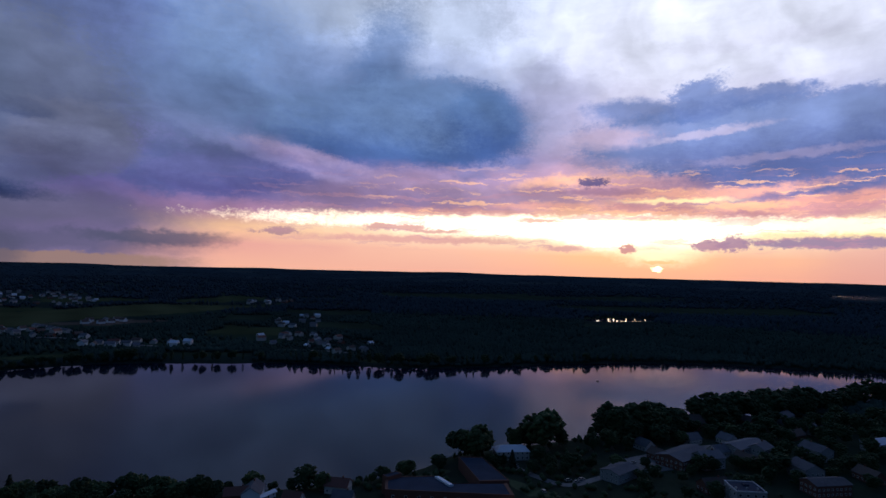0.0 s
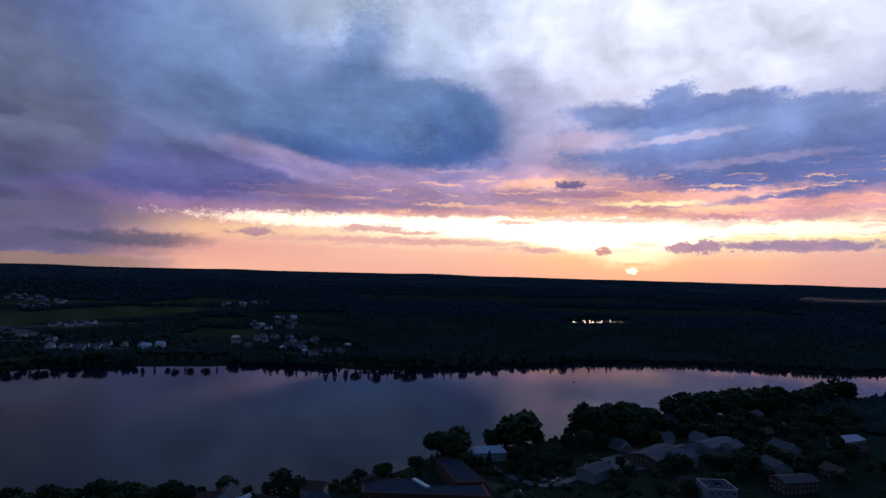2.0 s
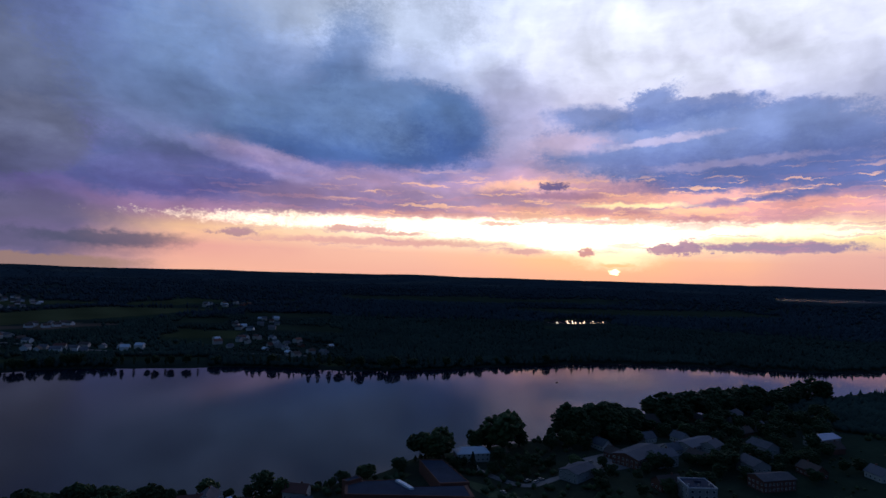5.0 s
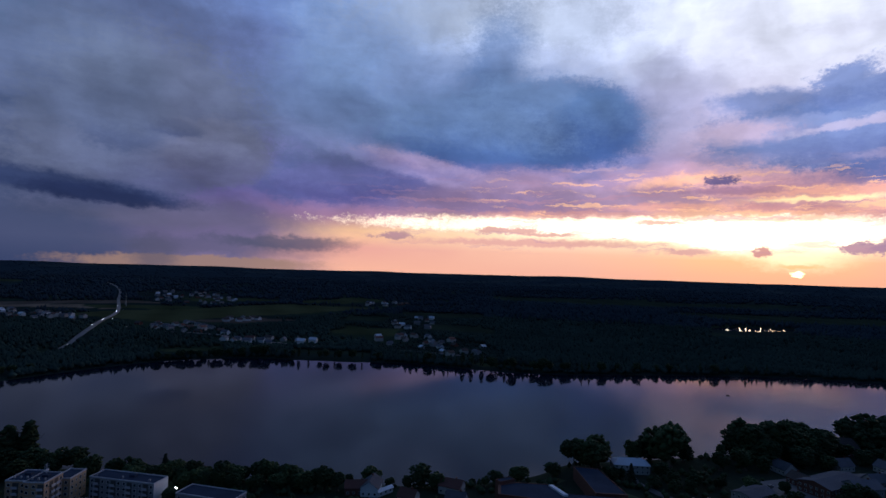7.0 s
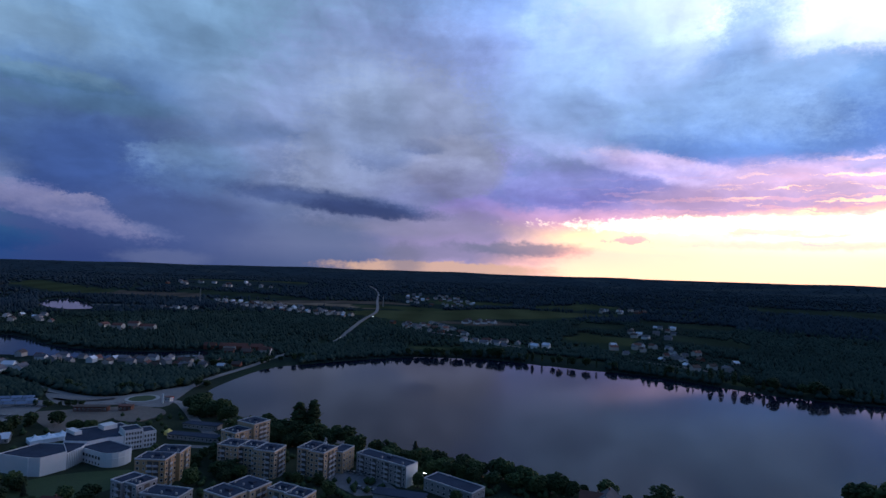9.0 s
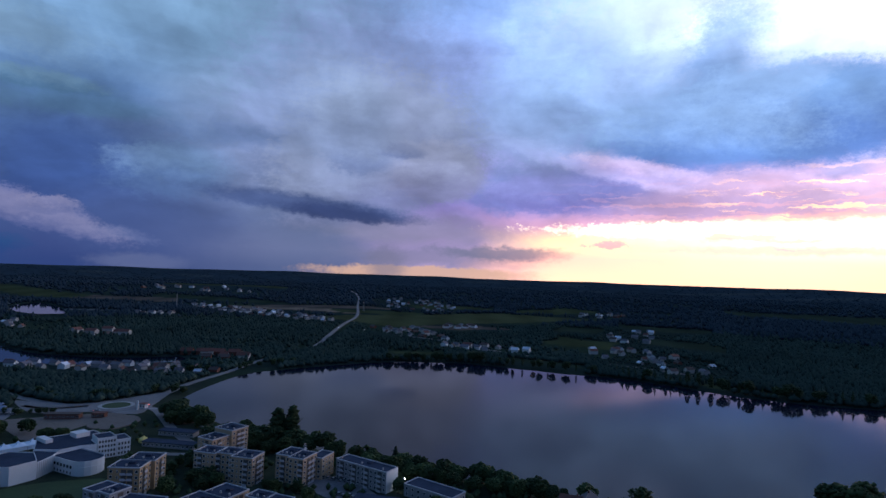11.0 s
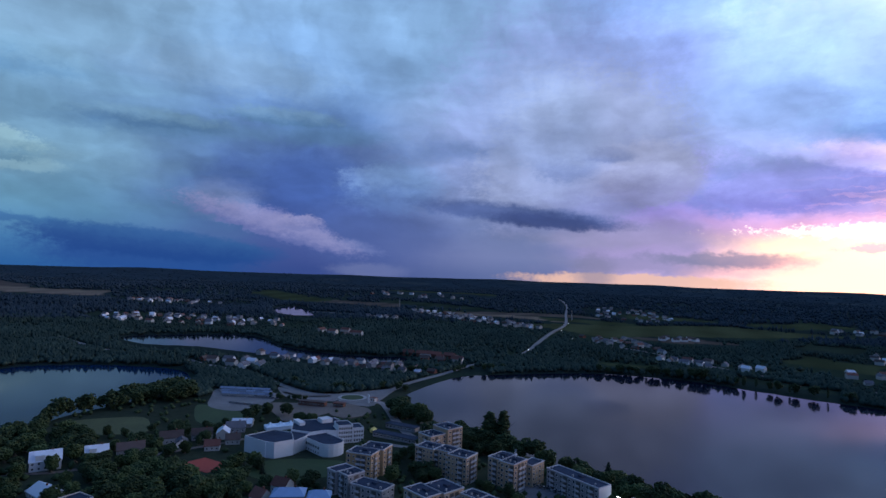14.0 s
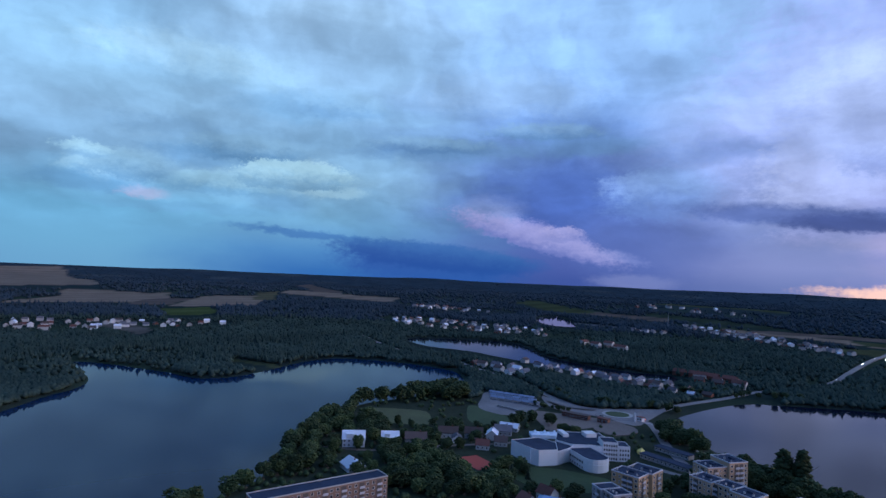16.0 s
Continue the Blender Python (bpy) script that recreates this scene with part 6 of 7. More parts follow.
rc = random.Random(5)
for k in range(14):
    car(-508 + (k % 7) * 2.9 - (k // 7) * 14, 150 + (k % 7) * 2.2 + (k // 7) * 26, 60 + rc.uniform(-5, 5))
for k in range(6):
    car(-229 + k * 3.1, 238.5 + k * 0.9, 105 + rc.uniform(-4, 4), "parked car beside the flats")
for k in range(3):
    car(-205 + k * 5.5, 226 + k * 2, 20 + rc.uniform(-8, 8), "parked car beside the flats")
for x, y, a in ((47, 345, 120), (74, 323, 30), (78, 321, 35), (82, 325, 30), (94, 358, 70), (57, 306, 110)):
    car(x, y, a, "parked car by the lakeside lane")
for x, y, a in ((118, 352, 40), (122, 356, 40), (150, 371, 120), (178, 384, 30), (184, 386, 28), (198, 392, 100), (206, 396, 30), (130, 362, 45)):
    car(x, y, a, "parked car on the asphalt yard")
for x, y, a in ((-655, 662, -55), (-860, 945, -52), (-984, 1120, -52), (-1090, 1245, -50), (-985, 1140, -52)):
    car(x, y, a, "car on the road with its headlights on", True, zat(x, y) + 1.3)

# the filling station and stalls beside the roundabout
def kiosk(x, y, ang, w, d, h, wall, roof, label, name="kiosk"):
    e = thing(name, pose(x, y, 2.1, 0, 0, ang), label, "kiosk")
    bm = bmesh.new()
    box(bm, -w / 2, -d / 2, -0.2, w / 2, d / 2, h)
    part("wall", bm, wall, e)
    bm = bmesh.new()
    box(bm, -w / 2 - 0.5, -d / 2 - 0.5, h + 0.003, w / 2 + 0.5, d / 2 + 0.5, h + 0.35)
    part("roof", bm, roof, e)
    for s in range(max(2, int(w / 3))):
        window(1.5, 1.5, e, face_at(-w / 2 + (s + 0.5) * w / max(2, int(w / 3)), -d / 2, 0.9, 0, -1))
    OCC.append([(x - w / 2, y - w / 2), (x + w / 2, y - w / 2), (x + w / 2, y + w / 2), (x - w / 2, y + w / 2)])


kiosk(-468, 208, 42, 24, 6, 3.4, M_REDBRICK, M_ROOFB, "long low brown market hall", "market_hall")
kiosk(-452, 226, 42, 9, 6, 3.2, M_REDBRICK, M_ROOFR, "small kiosk with a red roof")
kiosk(-455, 262, 20, 5, 4, 3.4, M_WHITE, M_ROOFR, "small white kiosk with a red roof")
kiosk(-345, 218, 25, 36, 7, 3.0, M_GREYWALL, M_TAR, "row of low garages with a dark roof", "garage_row")
kiosk(-365, 236, 25, 26, 7, 3.0, M_GREYWALL, M_TAR, "row of low garages with a dark roof", "garage_row")
kiosk(-178, 226, 20, 26, 8, 4.2, M_GREYWALL, M_TAR, "low grey utility building by the car park", "utility_building")


def tent(x, y):
    e = thing("garden_tent", pose(x, y, 2), "small bright yellow garden tent", "tent")
    bm = bmesh.new()
    lo = [bm.verts.new(p) for p in ((-2.2, -2.2, 0), (2.2, -2.2, 0), (2.2, 2.2, 0), (-2.2, 2.2, 0))]
    mid = [bm.verts.new((p.co.x, p.co.y, 2.1)) for p in lo]
    tip = bm.verts.new((0, 0, 4.2))
    for k in range(4):
        bm.faces.new((lo[k], lo[(k + 1) % 4], mid[(k + 1) % 4], mid[k]))
        bm.faces.new((mid[k], mid[(k + 1) % 4], tip))
    part("canvas", bm, M_YELLOW, e)


tent(-368, 213)


def column_sign(x, y):
    e = thing("advertising_column", pose(x, y, 2.2), "tall white advertising column beside the roundabout", "column")
    bm = bmesh.new()
    box(bm, -0.9, -0.35, 0, 0.9, 0.35, 7.5)
    part("panel", bm, M_WHITE, e)
    bm = bmesh.new()
    box(bm, -1.1, -0.5, -0.2, 1.1, 0.5, 0.0)
    part("plinth", bm, M_CONCRETE, e)


column_sign(-452, 255)


def aerial(x, y, z):
    e = thing("roof_aerial", pose(x, y, z), "white roof aerial with crossed arms", "aerial")
    bm = bmesh.new()
    box(bm, -0.1, -0.1, 0, 0.1, 0.1, 5.0)
    part("mast", bm, M_CAP, e)
    for k, h in enumerate((2.8, 3.8, 4.6)):
        bm = bmesh.new()
        box(bm, -1.3 + 0.3 * k, -0.07, h, 1.3 - 0.3 * k, 0.07, h + 0.2)
        part("arm", bm, M_CAP, e, at=pose(0, 0, 0, 0, 0, 40 * k))
    bm = bmesh.new()
    bmesh.ops.create_cone(bm, cap_ends=True, segments=12, radius1=0.2, radius2=0.8, depth=0.4, matrix=Matrix.Translation((0.4, 0, 2.2)) @ Matrix.Rotation(1.2, 4, "Y"))
    part("dish", bm, M_CAP, e)


aerial(-236, 230, 17.1)


def mast(x, y, h):
    """A lattice mast far off."""
    e = thing("lattice_mast", pose(x, y, zat(x, y)), "tall thin lattice mast beside the road", "mast")
    for k in range(3):
        a = k * 2.094
        bm = bmesh.new()
        w0, w1 = 2.0, 0.5
        p0, p1 = Vector((w0 * math.cos(a), w0 * math.sin(a), 0)), Vector((w1 * math.cos(a), w1 * math.sin(a), h))
        s = 0.18
        lo = [bm.verts.new(p0 + Vector(q)) for q in ((-s, -s, 0), (s, -s, 0), (s, s, 0), (-s, s, 0))]
        hi = [bm.verts.new(p1 + Vector(q)) for q in ((-s, -s, 0), (s, -s, 0), (s, s, 0), (-s, s, 0))]
        for q in range(4):
            bm.faces.new((lo[q], lo[(q + 1) % 4], hi[(q + 1) % 4], hi[q]))
        part("leg", bm, M_CONCRETE, e)
    for k in range(10):
        z = h * k / 10
        w = 2.0 - 1.5 * k / 10
        bm = bmesh.new()
        vs = [bm.verts.new((w * math.cos(q * 2.094), w * math.sin(q * 2.094), z + d)) for d in (0, 0.3) for q in range(3)]
        for q in range(3):
            bm.faces.new((vs[q], vs[(q + 1) % 3], vs[3 + (q + 1) % 3], vs[3 + q]))
        part("brace", bm, M_CONCRETE, e)


mast(-1400, 880, 45)
mast(-1080, 1260, 30)

# white row houses on the building site, and lit lamps by the road
for k in range(5):
    roofed("house", -690 + k * 22, 965 - k * 14, -30, 16, 10, 4.0, 2.6, M_CREAM, M_ROOFG, "long pale house by the main road", windows=False, chimney=False, group="pale row houses")
street_lamp(-745, 800, 9, True, "lit street lamp by the main road", base=zat(-745, 800))
street_lamp(-696, 817, 8, True, "lit street lamp by the main road", base=zat(-696, 817))
street_lamp(-800, 905, 9, True, "lit street lamp by the main road", base=zat(-800, 905))

# further roofs that stand out
roofed("house", 192, 440, 5, 24, 13, 5.2, 5.5, M_REDBRICK, M_ROOFB, "large house with a steep brown roof under trees", hip=0.4, base=2.0)
roofed("hall", 155, 360, 38, 34, 18, 6.0, 2.2, M_REDBRICK, M_HALL, "wide dark brick hall with a low pitched roof", base=2.0, chimney=False)
roofed("hall", 205, 383, 30, 30, 14, 6.0, 2.0, M_GREYWALL, M_HALL, "grey hall with a dark low pitched roof", base=2.0, chimney=False)
roofed("hall", 105, 330, 40, 20, 12, 5.5, 1.6, M_GREYWALL, M_HALL, "grey hall with a low dark roof", base=2.0, chimney=False)
roofed("hall", 308, 397, 20, 24, 12, 6.0, 2.0, M_GREYWALL, M_ROOFBL, "hall with a pale blue metal roof", base=2.0, chimney=False)
roofed("house", 214, 315, 10, 22, 12, 6.5, 1.8, M_REDBRICK, M_HALL, "dark brick building with a low roof", base=2.0, chimney=False)
block(152, 290, -4, [(0, 0, 15, 15, 3)], "grey flat-roofed building with a blue-grey roof", wall=M_GREYWALL, plans=[{"s": "wwww", "w": "www", "e": "www"}], name="office_building", group="")
roofed("house", -276, 112, 60, 16, 11, 6.2, 2.4, M_GREYWALL, M_ROOFBL, "grey house with a blue metal roof", hip=0.6, base=2.0)
roofed("house", -266, 124, 60, 11, 9, 6.0, 2.2, M_WHITE, M_ROOFBL, "white house with a blue metal roof", hip=0.6, base=2.0)
roofed("house", -285, 101, 20, 8, 8, 4.2, 3.4, M_CREAM, M_ROOFR, "small house with a red roof", base=2.0)
roofed("house", -295, 116, 30, 9, 8, 4.0, 3.2, M_CREAM, M_ROOFR, "small house with a red roof", base=2.0)
roofed("house", -100, 286, 15, 12, 9, 4.0, 2.6, M_REDBRICK, M_ROOFR, "red-roofed house on the lake bank", base=2.0)
roofed("house", -52, 300, -10, 12, 9, 4.2, 3.0, M_CREAM, M_ROOFR, "house with a dark red roof by the water", base=2.0)
roofed("house", -86, 288, 60, 10, 3, 2.6, 0.8, M_WHITE, M_ROOFW, "narrow pale boat shed by the water", base=2.0, chimney=False)
for k in range(4):
    roofed("house", -690 + k * 17, 452 + k * 12, 36, 15, 10, 5.0, 3.4, M_REDBRICK, M_ROOFR, "red brick terrace house by the causeway", windows=False, group="terrace houses")


def boat(x, y, ang):
    e = thing("rowing_boat", pose(x, y, 0.02, 0, 0, ang), "small dark rowing boat on the lake", "boat")
    bm = bmesh.new()
    rim, keel = [], []
    for k in range(9):
        u = -1 + k / 4
        w = 0.7 * (1 - abs(u) ** 2.4)
        rim.append((bm.verts.new((u * 2.2, -w, 0.55)), bm.verts.new((u * 2.2, w, 0.55))))
        keel.append(bm.verts.new((u * 1.9, 0, -0.15)))
    for k in range(8):
        bm.faces.new((rim[k][0], rim[k + 1][0], keel[k + 1], keel[k]))
        bm.faces.new((rim[k + 1][1], rim[k][1], keel[k], keel[k + 1]))
    part("hull", bm, M_BARK, e)
    for u in (-0.8, 0.6):
        bm = bmesh.new()
        box(bm, u - 0.15, -0.6, 0.35, u + 0.15, 0.6, 0.4)
        part("seat", bm, M_BARK, e)


boat(175, 630, 30)


def brake_car(x, y, ang):
    e = car(x, y, ang, "car at the roundabout with its red tail lights on")
    for sy in (-0.6, 0.6):
        def lens(bm):
            box(bm, -0.06, -0.18, -0.1, 0.06, 0.18, 0.1)
            return (M_TAIL,)
        part("tail_light", cached("tail_light", lens), None, e, at=pose(-2.14, sy, 0.75))


brake_car(-457, 266, 150)
brake_car(-461, 269, 145)
brake_car(-470, 233, 60)
# ---------------------------------------------------------------- trees
def trunk_mesh(key, h, lean):
    def make(bm):
        rnd = random.Random(lean)
        prev = None
        for k in range(5):
            z = h * k / 4
            r = 0.028 * h * (1 - 0.16 * k) + (0.12 if k == 0 else 0)
            off = (math.sin(k + lean) * 0.02 * h * k / 4, math.cos(k * 1.3 + lean) * 0.02 * h * k / 4)
            ring = [bm.verts.new((off[0] + r * math.cos(q * 1.0472), off[1] + r * math.sin(q * 1.0472), z)) for q in range(6)]
            if prev:
                for q in range(6):
                    bm.faces.new((prev[q], prev[(q + 1) % 6], ring[(q + 1) % 6], ring[q]))
            prev = ring
        for k in range(6):                                    # limbs
            a, z0 = k * 1.05 + rnd.uniform(0, 0.6), h * rnd.uniform(0.35, 0.8)
            ln = h * rnd.uniform(0.2, 0.38)
            p0, p1 = Vector((0, 0, z0)), Vector((math.cos(a) * ln, math.sin(a) * ln, z0 + ln * 0.8))
            side = Vector((-math.sin(a), math.cos(a), 0)) * 0.012 * h
            tri0 = [bm.verts.new(p0 + s) for s in (side, -side, Vector((0, 0, 0.02 * h)))]
            tri1 = [bm.verts.new(p1 + s * 0.3) for s in (side, -side, Vector((0, 0, 0.02 * h)))]
            for q in range(3):
                bm.faces.new((tri0[q], tri0[(q + 1) % 3], tri1[(q + 1) % 3], tri1[q]))
        return (M_BARK,)
    return cached(("trunk", key), make)


def crown_mesh(key, kind, seed, mat, full=1.0):
    """A crown, one unit high, of many uneven leaf clumps, with gaps between them."""
    if ("crown", key) in MESH:
        return MESH[("crown", key)]
    r = np.random.default_rng(seed)
    if kind == "broad":
        n = int(520 * full)
        d = r.normal(size=(n, 3))
        d /= np.linalg.norm(d, axis=1, keepdims=True)
        lobes = np.clip(r.normal(size=(7, 3)), -1.3, 1.3) * (0.15, 0.15, 0.13)
        c = d * r.uniform(0.55, 1.0, (n, 1)) ** 0.5 * (0.3, 0.3, 0.3) + lobes[r.integers(0, 7, n)]
        c[:, 2] += 0.62
        size = r.uniform(0.035, 0.085, n) / full ** 0.3
    elif kind == "poplar":
        n = int(300 * full)
        z = r.uniform(0.12, 1.0, n)
        a = r.uniform(0, 6.28, n)
        w = 0.15 * np.sin(np.clip((z - 0.05) / 0.98, 0, 1) * 2.6 + 0.35) * np.sqrt(r.uniform(0.2, 1, n))
        c = np.stack([np.cos(a) * w, np.sin(a) * w, z], 1)
        size = r.uniform(0.03, 0.065, n)
    else:
        n = int(320 * full)
        z = r.uniform(0.1, 1.0, n)
        a = r.uniform(0, 6.28, n)
        tier = 0.75 + 0.35 * np.abs(np.sin(z * 17))
        w = 0.24 * (1.02 - z) * tier * np.sqrt(r.uniform(0.15, 1, n))
        c = np.stack([np.cos(a) * w, np.sin(a) * w, z], 1)
        size = r.uniform(0.025, 0.06, n) * (1.25 - 0.7 * z)
    turn_z = r.uniform(0, 6.28, n)
    V = np.repeat(LEAF_V[None], n, 0) * r.uniform(0.6, 1.5, (n, len(LEAF_V), 1)) * size[:, None, None] * (1.2, 1.2, 0.85)
    V[:, :, 2] += 0.3 * V[:, :, 0] * r.uniform(-1, 1, (n, 1))
    V[:, :, :2] = np.stack([V[:, :, 0] * np.cos(turn_z)[:, None] - V[:, :, 1] * np.sin(turn_z)[:, None],
                            V[:, :, 0] * np.sin(turn_z)[:, None] + V[:, :, 1] * np.cos(turn_z)[:, None]], 2)
    V += c[:, None, :]
    V *= 0.97 / V[:, :, 2].max()
    F = LEAF_F[None] + (np.arange(n) * len(LEAF_V))[:, None, None]
    me = bpy.data.meshes.new("crown")
    me.from_pydata(V.reshape(-1, 3).tolist(), [], F.reshape(-1, 3).tolist())
    me.polygons.foreach_set("use_smooth", np.ones(len(me.polygons), bool))
    me.materials.append(mat)
    MESH[("crown", key)] = me
    return me


TREE_COUNT = 0
FAR_TREES = []     # trees past those that can be counted


def tree(x, y, h, kind="broad", label="", wide=1.0, base=None):
    global TREE_COUNT
    if TREE_COUNT >= 296 or math.hypot(x, y) > 470 and not label:
        FAR_TREES.append((x, y, h, kind, wide))
        return
    TREE_COUNT += 1
    k = TREE_COUNT % (6 if kind == "broad" else 3)
    mat = {"broad": M_LEAF if k % 2 else M_LEAF_DARK, "poplar": M_LEAF_DARK, "conifer": M_NEEDLE}[kind]
    lab = label or {"broad": "dark green broadleaf tree with a full crown", "poplar": "tall narrow poplar tree", "conifer": "dark spruce tree with drooping tiers"}[kind]
    z = zat(x, y) if base is None else base
    e = thing("tree", pose(x, y, z - 0.2, 0, 0, TREE_COUNT * 47 % 360), lab, "tree", "town trees")
    part("trunk", trunk_mesh((kind, k), 0.6 if kind == "broad" else 0.85, k), None, e, at=Matrix.Diagonal((h, h, h, 1)))
    part("crown", crown_mesh((kind, k), kind, 40 + k * 7 + len(kind), mat), None, e, at=Matrix.Diagonal((h * wide, h * wide, h, 1)))


def tree_row(points, spacing, h0, h1, seed, kinds=("broad",), jitter=3.0):
    """Trees along a line, unevenly spaced."""
    rnd = random.Random(seed)
    line = spline(points, closed=False, step=12)
    acc, nxt = 0.0, 0.0
    for p, q in zip(line, line[1:]):
        acc += float(np.linalg.norm(q - p))
        if acc >= nxt:
            nxt = acc + spacing * rnd.uniform(0.6, 1.4)
            x, y = q[0] + rnd.uniform(-jitter, jitter), q[1] + rnd.uniform(-jitter, jitter)
            if clear_of(np.array([x]), np.array([y]), 3.0)[0] and zat(x, y) > 0.6:
                tree(x, y, rnd.uniform(h0, h1), rnd.choice(kinds), wide=rnd.uniform(0.85, 1.25))


# single trees that stand out
tree(70, 378, 29, "broad", "large round broadleaf tree on the lake shore", 1.0)
tree(60, 384, 17)
tree(50, 380, 15)
tree(82, 388, 14)
tree(20, 352, 24, "broad", "", 1.0)
tree(13, 358, 19)
tree(28, 362, 19)
tree(106, 396, 12, "poplar", "lone narrow tree on the shore", 1.5)
tree(-297, 264, 26, "poplar", "tall broad poplar behind the flats", 1.35)
tree(-289, 269, 28, "poplar", "tall narrow poplar behind the flats", 1.1)
tree(-209, 279, 14, "conifer", "", 1.4)
tree(-155, 289, 12, "broad", "", 1.0)
tree(-97, 300, 11, "broad", "", 1.1)
tree(-273, 193, 9, "conifer", "", 1.3)
tree(44, 338, 13, "conifer", "", 1.2)
# along the near shore of the big lake
tree_row([(-420, 270), (-395, 262), (-365, 262)], 6, 11, 15, 1)
tree_row([(-425, 262), (-400, 252), (-372, 255)], 7, 10, 14, 2)
tree_row([(-330, 262), (-300, 258), (-275, 266), (-245, 268), (-215, 272)], 7, 10, 16, 3)
tree_row([(-320, 252), (-285, 250), (-262, 262)], 8, 9, 13, 4)
tree_row([(-205, 276), (-180, 283), (-150, 286), (-135, 292)], 7, 8, 11, 5)
tree_row([(-135, 293), (-100, 296), (-70, 300), (-40, 312), (-15, 330)], 9, 5, 8, 6)
tree_row([(118, 405), (150, 425), (200, 450), (260, 478), (310, 502), (370, 530), (440, 550)], 7, 20, 28, 7)
tree_row([(130, 398), (170, 422), (230, 452), (300, 485), (380, 520)], 9, 16, 22, 8)
tree_row([(100, 380), (150, 395), (220, 420), (300, 450), (380, 480)], 12, 9, 14, 9)
tree_row([(90, 345), (150, 350), (220, 360), (300, 370)], 12, 7, 11, 10)
tree_row([(-215, 264), (-190, 271), (-165, 279), (-145, 285), (-125, 282), (-105, 287)], 5, 9, 13, 51, jitter=4.0)
tree_row([(-185, 262), (-160, 272), (-140, 278)], 6, 8, 12, 52, jitter=4.0)
tree(-70, 304, 13, "broad", "", 1.2)
tree(-61, 301, 10, "broad", "", 1.2)
tree(-30, 317, 9, "broad", "", 1.3)
tree(-19, 323, 11, "broad", "", 1.2)
tree(0, 336, 10, "broad", "", 1.2)
# tall trees along the far shore of the big lake
tree_row([(-190, 706), (-150, 704), (-120, 700), (-85, 696), (-55, 691), (-15, 694), (15, 701)], 8, 10, 17, 61, ("poplar", "conifer", "broad"))
tree_row([(-470, 600), (-440, 634), (-415, 652), (-385, 669), (-350, 680), (-320, 684), (-285, 690), (-250, 696), (-215, 702)], 9, 9, 15, 62, ("broad", "broad", "poplar"))
tree_row([(15, 702), (55, 714), (110, 734), (180, 754), (260, 772)], 14, 9, 14, 63, ("broad", "conifer"))
# bushes between the square and the street
tree_row([(-512, 186), (-500, 196), (-490, 206), (-480, 212)], 5, 4, 6, 64, jitter=1.5)
tree_row([(-520, 236), (-545, 232), (-575, 228), (-610, 228)], 6, 5, 9, 65, jitter=3.0)
# the peninsula and its shore
tree_row([(-590, 122), (-560, 88), (-535, 55), (-520, 25)], 6, 12, 17, 11)
tree_row([(-575, 122), (-548, 92), (-525, 60)], 7, 11, 16, 12)
tree_row([(-510, 18), (-480, -2), (-440, -10), (-395, -25), (-350, -28), (-318, -50), (-290, -75)], 6, 10, 14, 13)
tree_row([(-480, 12), (-440, 5), (-410, -8), (-375, -12), (-340, -18)], 7, 9, 13, 14)
tree_row([(-445, 50), (-425, 20), (-385, 0), (-345, 0)], 8, 8, 11, 15)
tree_row([(-385, 35), (-375, 55), (-385, 75), (-385, 95)], 8, 8, 11, 16)
tree_row([(-360, 30), (-345, 45), (-350, 65), (-335, 80)], 8, 8, 12, 17)
tree_row([(-330, 30), (-318, 55), (-315, 80), (-320, 100)], 9, 8, 12, 18)
tree_row([(-330, 105), (-325, 118), (-345, 112)], 8, 7, 10, 19, ("broad", "conifer"))
tree_row([(-440, 140), (-450, 170), (-440, 180)], 8, 9, 12, 20)
tree_row([(-425, 175), (-410, 185), (-395, 195)], 9, 7, 10, 21)
tree_row([(-275, 175), (-265, 190), (-262, 200)], 7, 8, 10, 22)
tree_row([(-245, 205), (-225, 212), (-205, 212)], 9, 6, 9, 23)
tree_row([(-200, 262), (-175, 240), (-150, 240)], 9, 6, 9, 24)


def grove(cx, cy, a, b, ang, n, h0, h1, seed, gap=6.0):
    """Trees scattered over an oval, clear of buildings and paving."""
    rnd = random.Random(seed)
    c, s = math.cos(radians(ang)), math.sin(radians(ang))
    spots, tries = [], 0
    while len(spots) < n and tries < 3000:
        tries += 1
        u, v = rnd.uniform(-1, 1), rnd.uniform(-1, 1)
        if u * u + v * v > 1:
            continue
        x, y = cx + c * u * a - s * v * b, cy + s * u * a + c * v * b
        pt = (np.array([x]), np.array([y]))
        if any((x - p) ** 2 + (y - q) ** 2 < gap ** 2 for p, q in spots) or not clear_of(*pt, 4.0)[0] or zat(x, y) < 0.8:
            continue
        if any(poly_distance(*pt, np.array(p, float))[0] < 3 for p in (PLAZA, LOT, JUNCTION, YARD, CARPARK, MEADOW_W, LAWN, SCHOOL_LAWN)):
            continue
        spots.append((x, y))
        tree(x, y, rnd.uniform(h0, h1), "broad", wide=rnd.uniform(0.9, 1.3))


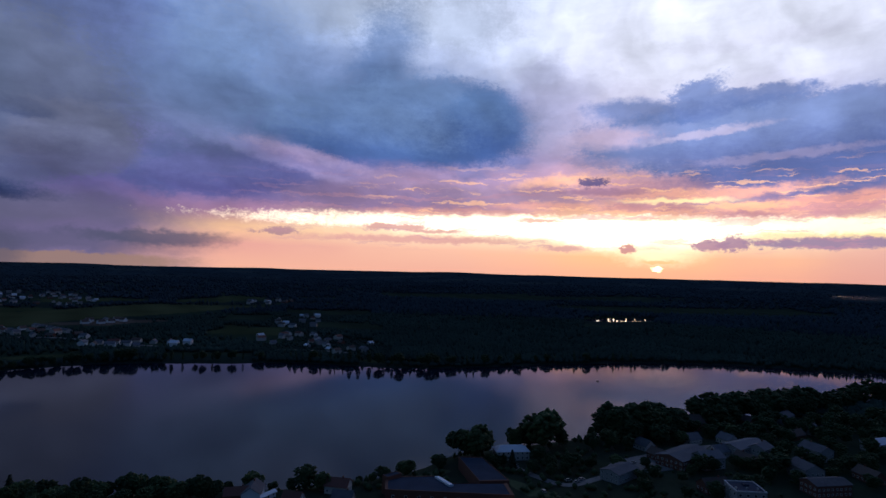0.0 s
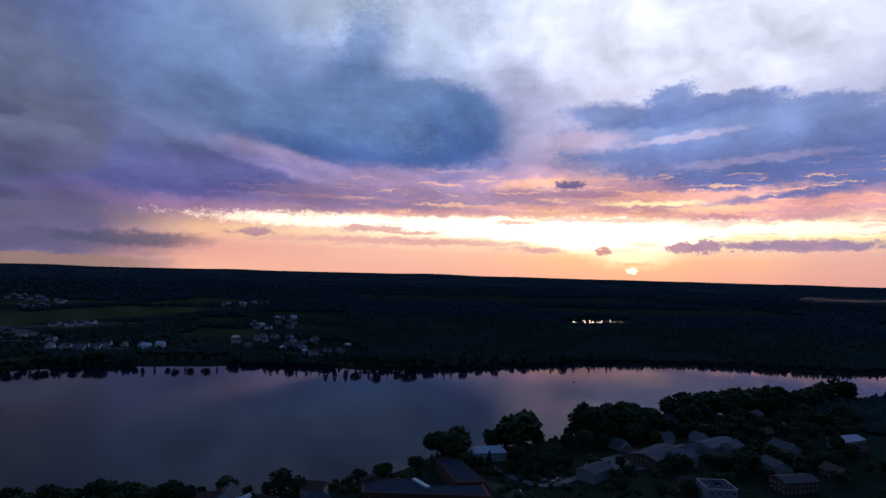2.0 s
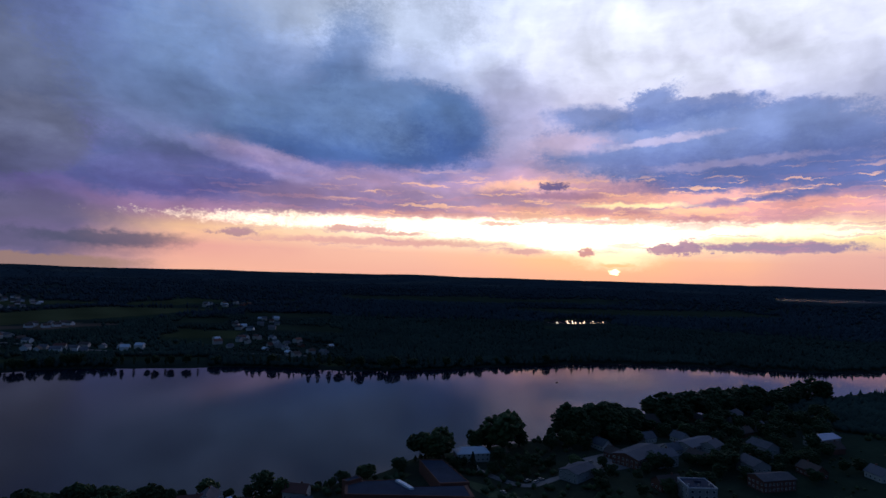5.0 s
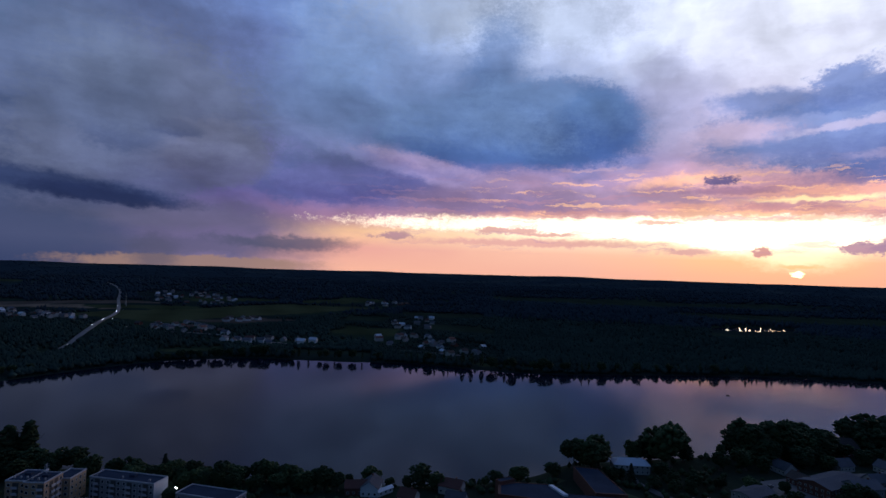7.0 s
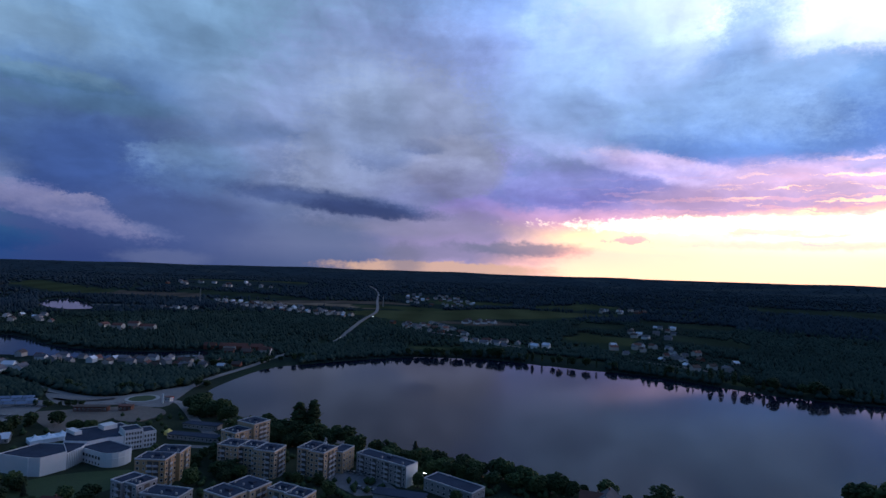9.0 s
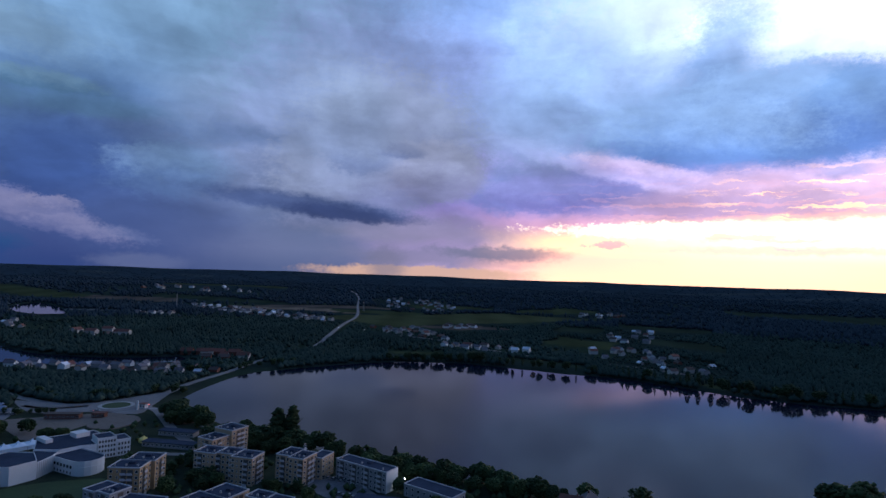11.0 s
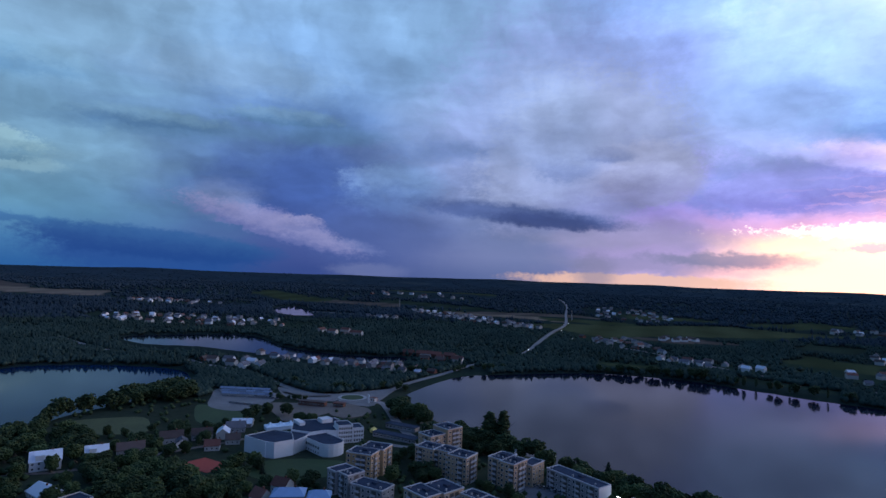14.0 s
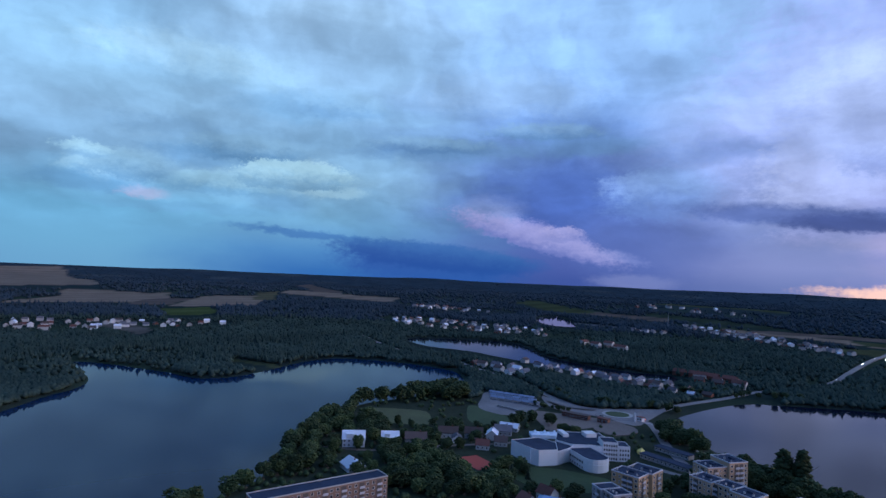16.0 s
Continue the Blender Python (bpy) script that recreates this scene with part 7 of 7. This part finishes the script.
OCC.append([(-374, 76), (-379, 99), (-350, 109), (-342, 88)])
grove(-335, 60, 48, 40, 70, 42, 8, 12, 31)
grove(-430, 10, 45, 28, 0, 20, 9, 13, 32)
grove(-400, 75, 18, 40, 0, 10, 6, 9, 33)
grove(-560, 95, 40, 25, 50, 16, 12, 17, 34)
grove(-300, 105, 20, 30, 0, 14, 7, 10, 35)
grove(240, 420, 140, 60, 30, 62, 10, 15, 36, 8)
grove(200, 345, 110, 40, 12, 30, 7, 11, 37, 8)
grove(60, 345, 28, 24, 0, 8, 7, 11, 38)
grove(-290, 205, 30, 20, 0, 8, 7, 10, 39)
grove(-425, 95, 22, 50, 0, 16, 5, 8, 41)
grove(-500, 290, 14, 60, -18, 12, 6, 9, 42)
grove(-560, 420, 12, 90, -18, 18, 6, 10, 43)
grove(-312, 250, 40, 14, 10, 16, 8, 12, 40)


def far_trees():
    """The trees farther off, joined."""
    vs, fs, off = [], [], 0
    for q, (x, y, h, kind, wide) in enumerate(FAR_TREES):
        me = crown_mesh((kind, q % 3, "far"), kind, 40 + (q % 3) * 7 + len(kind), M_LEAF_DARK, 0.4)
        co = np.empty(len(me.vertices) * 3, np.float32)
        me.vertices.foreach_get("co", co)
        co = co.reshape(-1, 3) * (h * wide, h * wide, h)
        a = q * 0.82
        co = np.stack([co[:, 0] * math.cos(a) - co[:, 1] * math.sin(a) + x, co[:, 0] * math.sin(a) + co[:, 1] * math.cos(a) + y, co[:, 2] + zat(x, y)], 1)
        idx = np.empty(len(me.loops), np.int32)
        me.loops.foreach_get("vertex_index", idx)
        vs.append(co)
        fs.append(idx.reshape(-1, 3) + off)
        off += len(co)
    me = bpy.data.meshes.new("shore_trees")
    V, F = np.concatenate(vs), np.concatenate(fs)
    me.vertices.add(len(V))
    me.vertices.foreach_set("co", V.ravel().astype(np.float32))
    me.loops.add(len(F) * 3)
    me.loops.foreach_set("vertex_index", F.ravel().astype(np.int32))
    me.polygons.add(len(F))
    me.polygons.foreach_set("loop_start", np.arange(0, len(F) * 3, 3, dtype=np.int32))
    me.update(calc_edges=True)
    tagged(part("shore_trees", me, M_LEAF_DARK), "dark green broadleaf trees along the shore", "trees", kind="stuff")


far_trees()

# ---------------------------------------------------------------- woods beyond
woods("woodland", 560, 1500, 95000, 3.9, "dark mixed woodland round the lakes", thin=0.35)
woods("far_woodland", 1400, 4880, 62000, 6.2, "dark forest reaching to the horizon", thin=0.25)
woods("scrub", 240, 640, 6500, 2.2, "low scrub and garden bushes", thin=0.6, leafy=True)
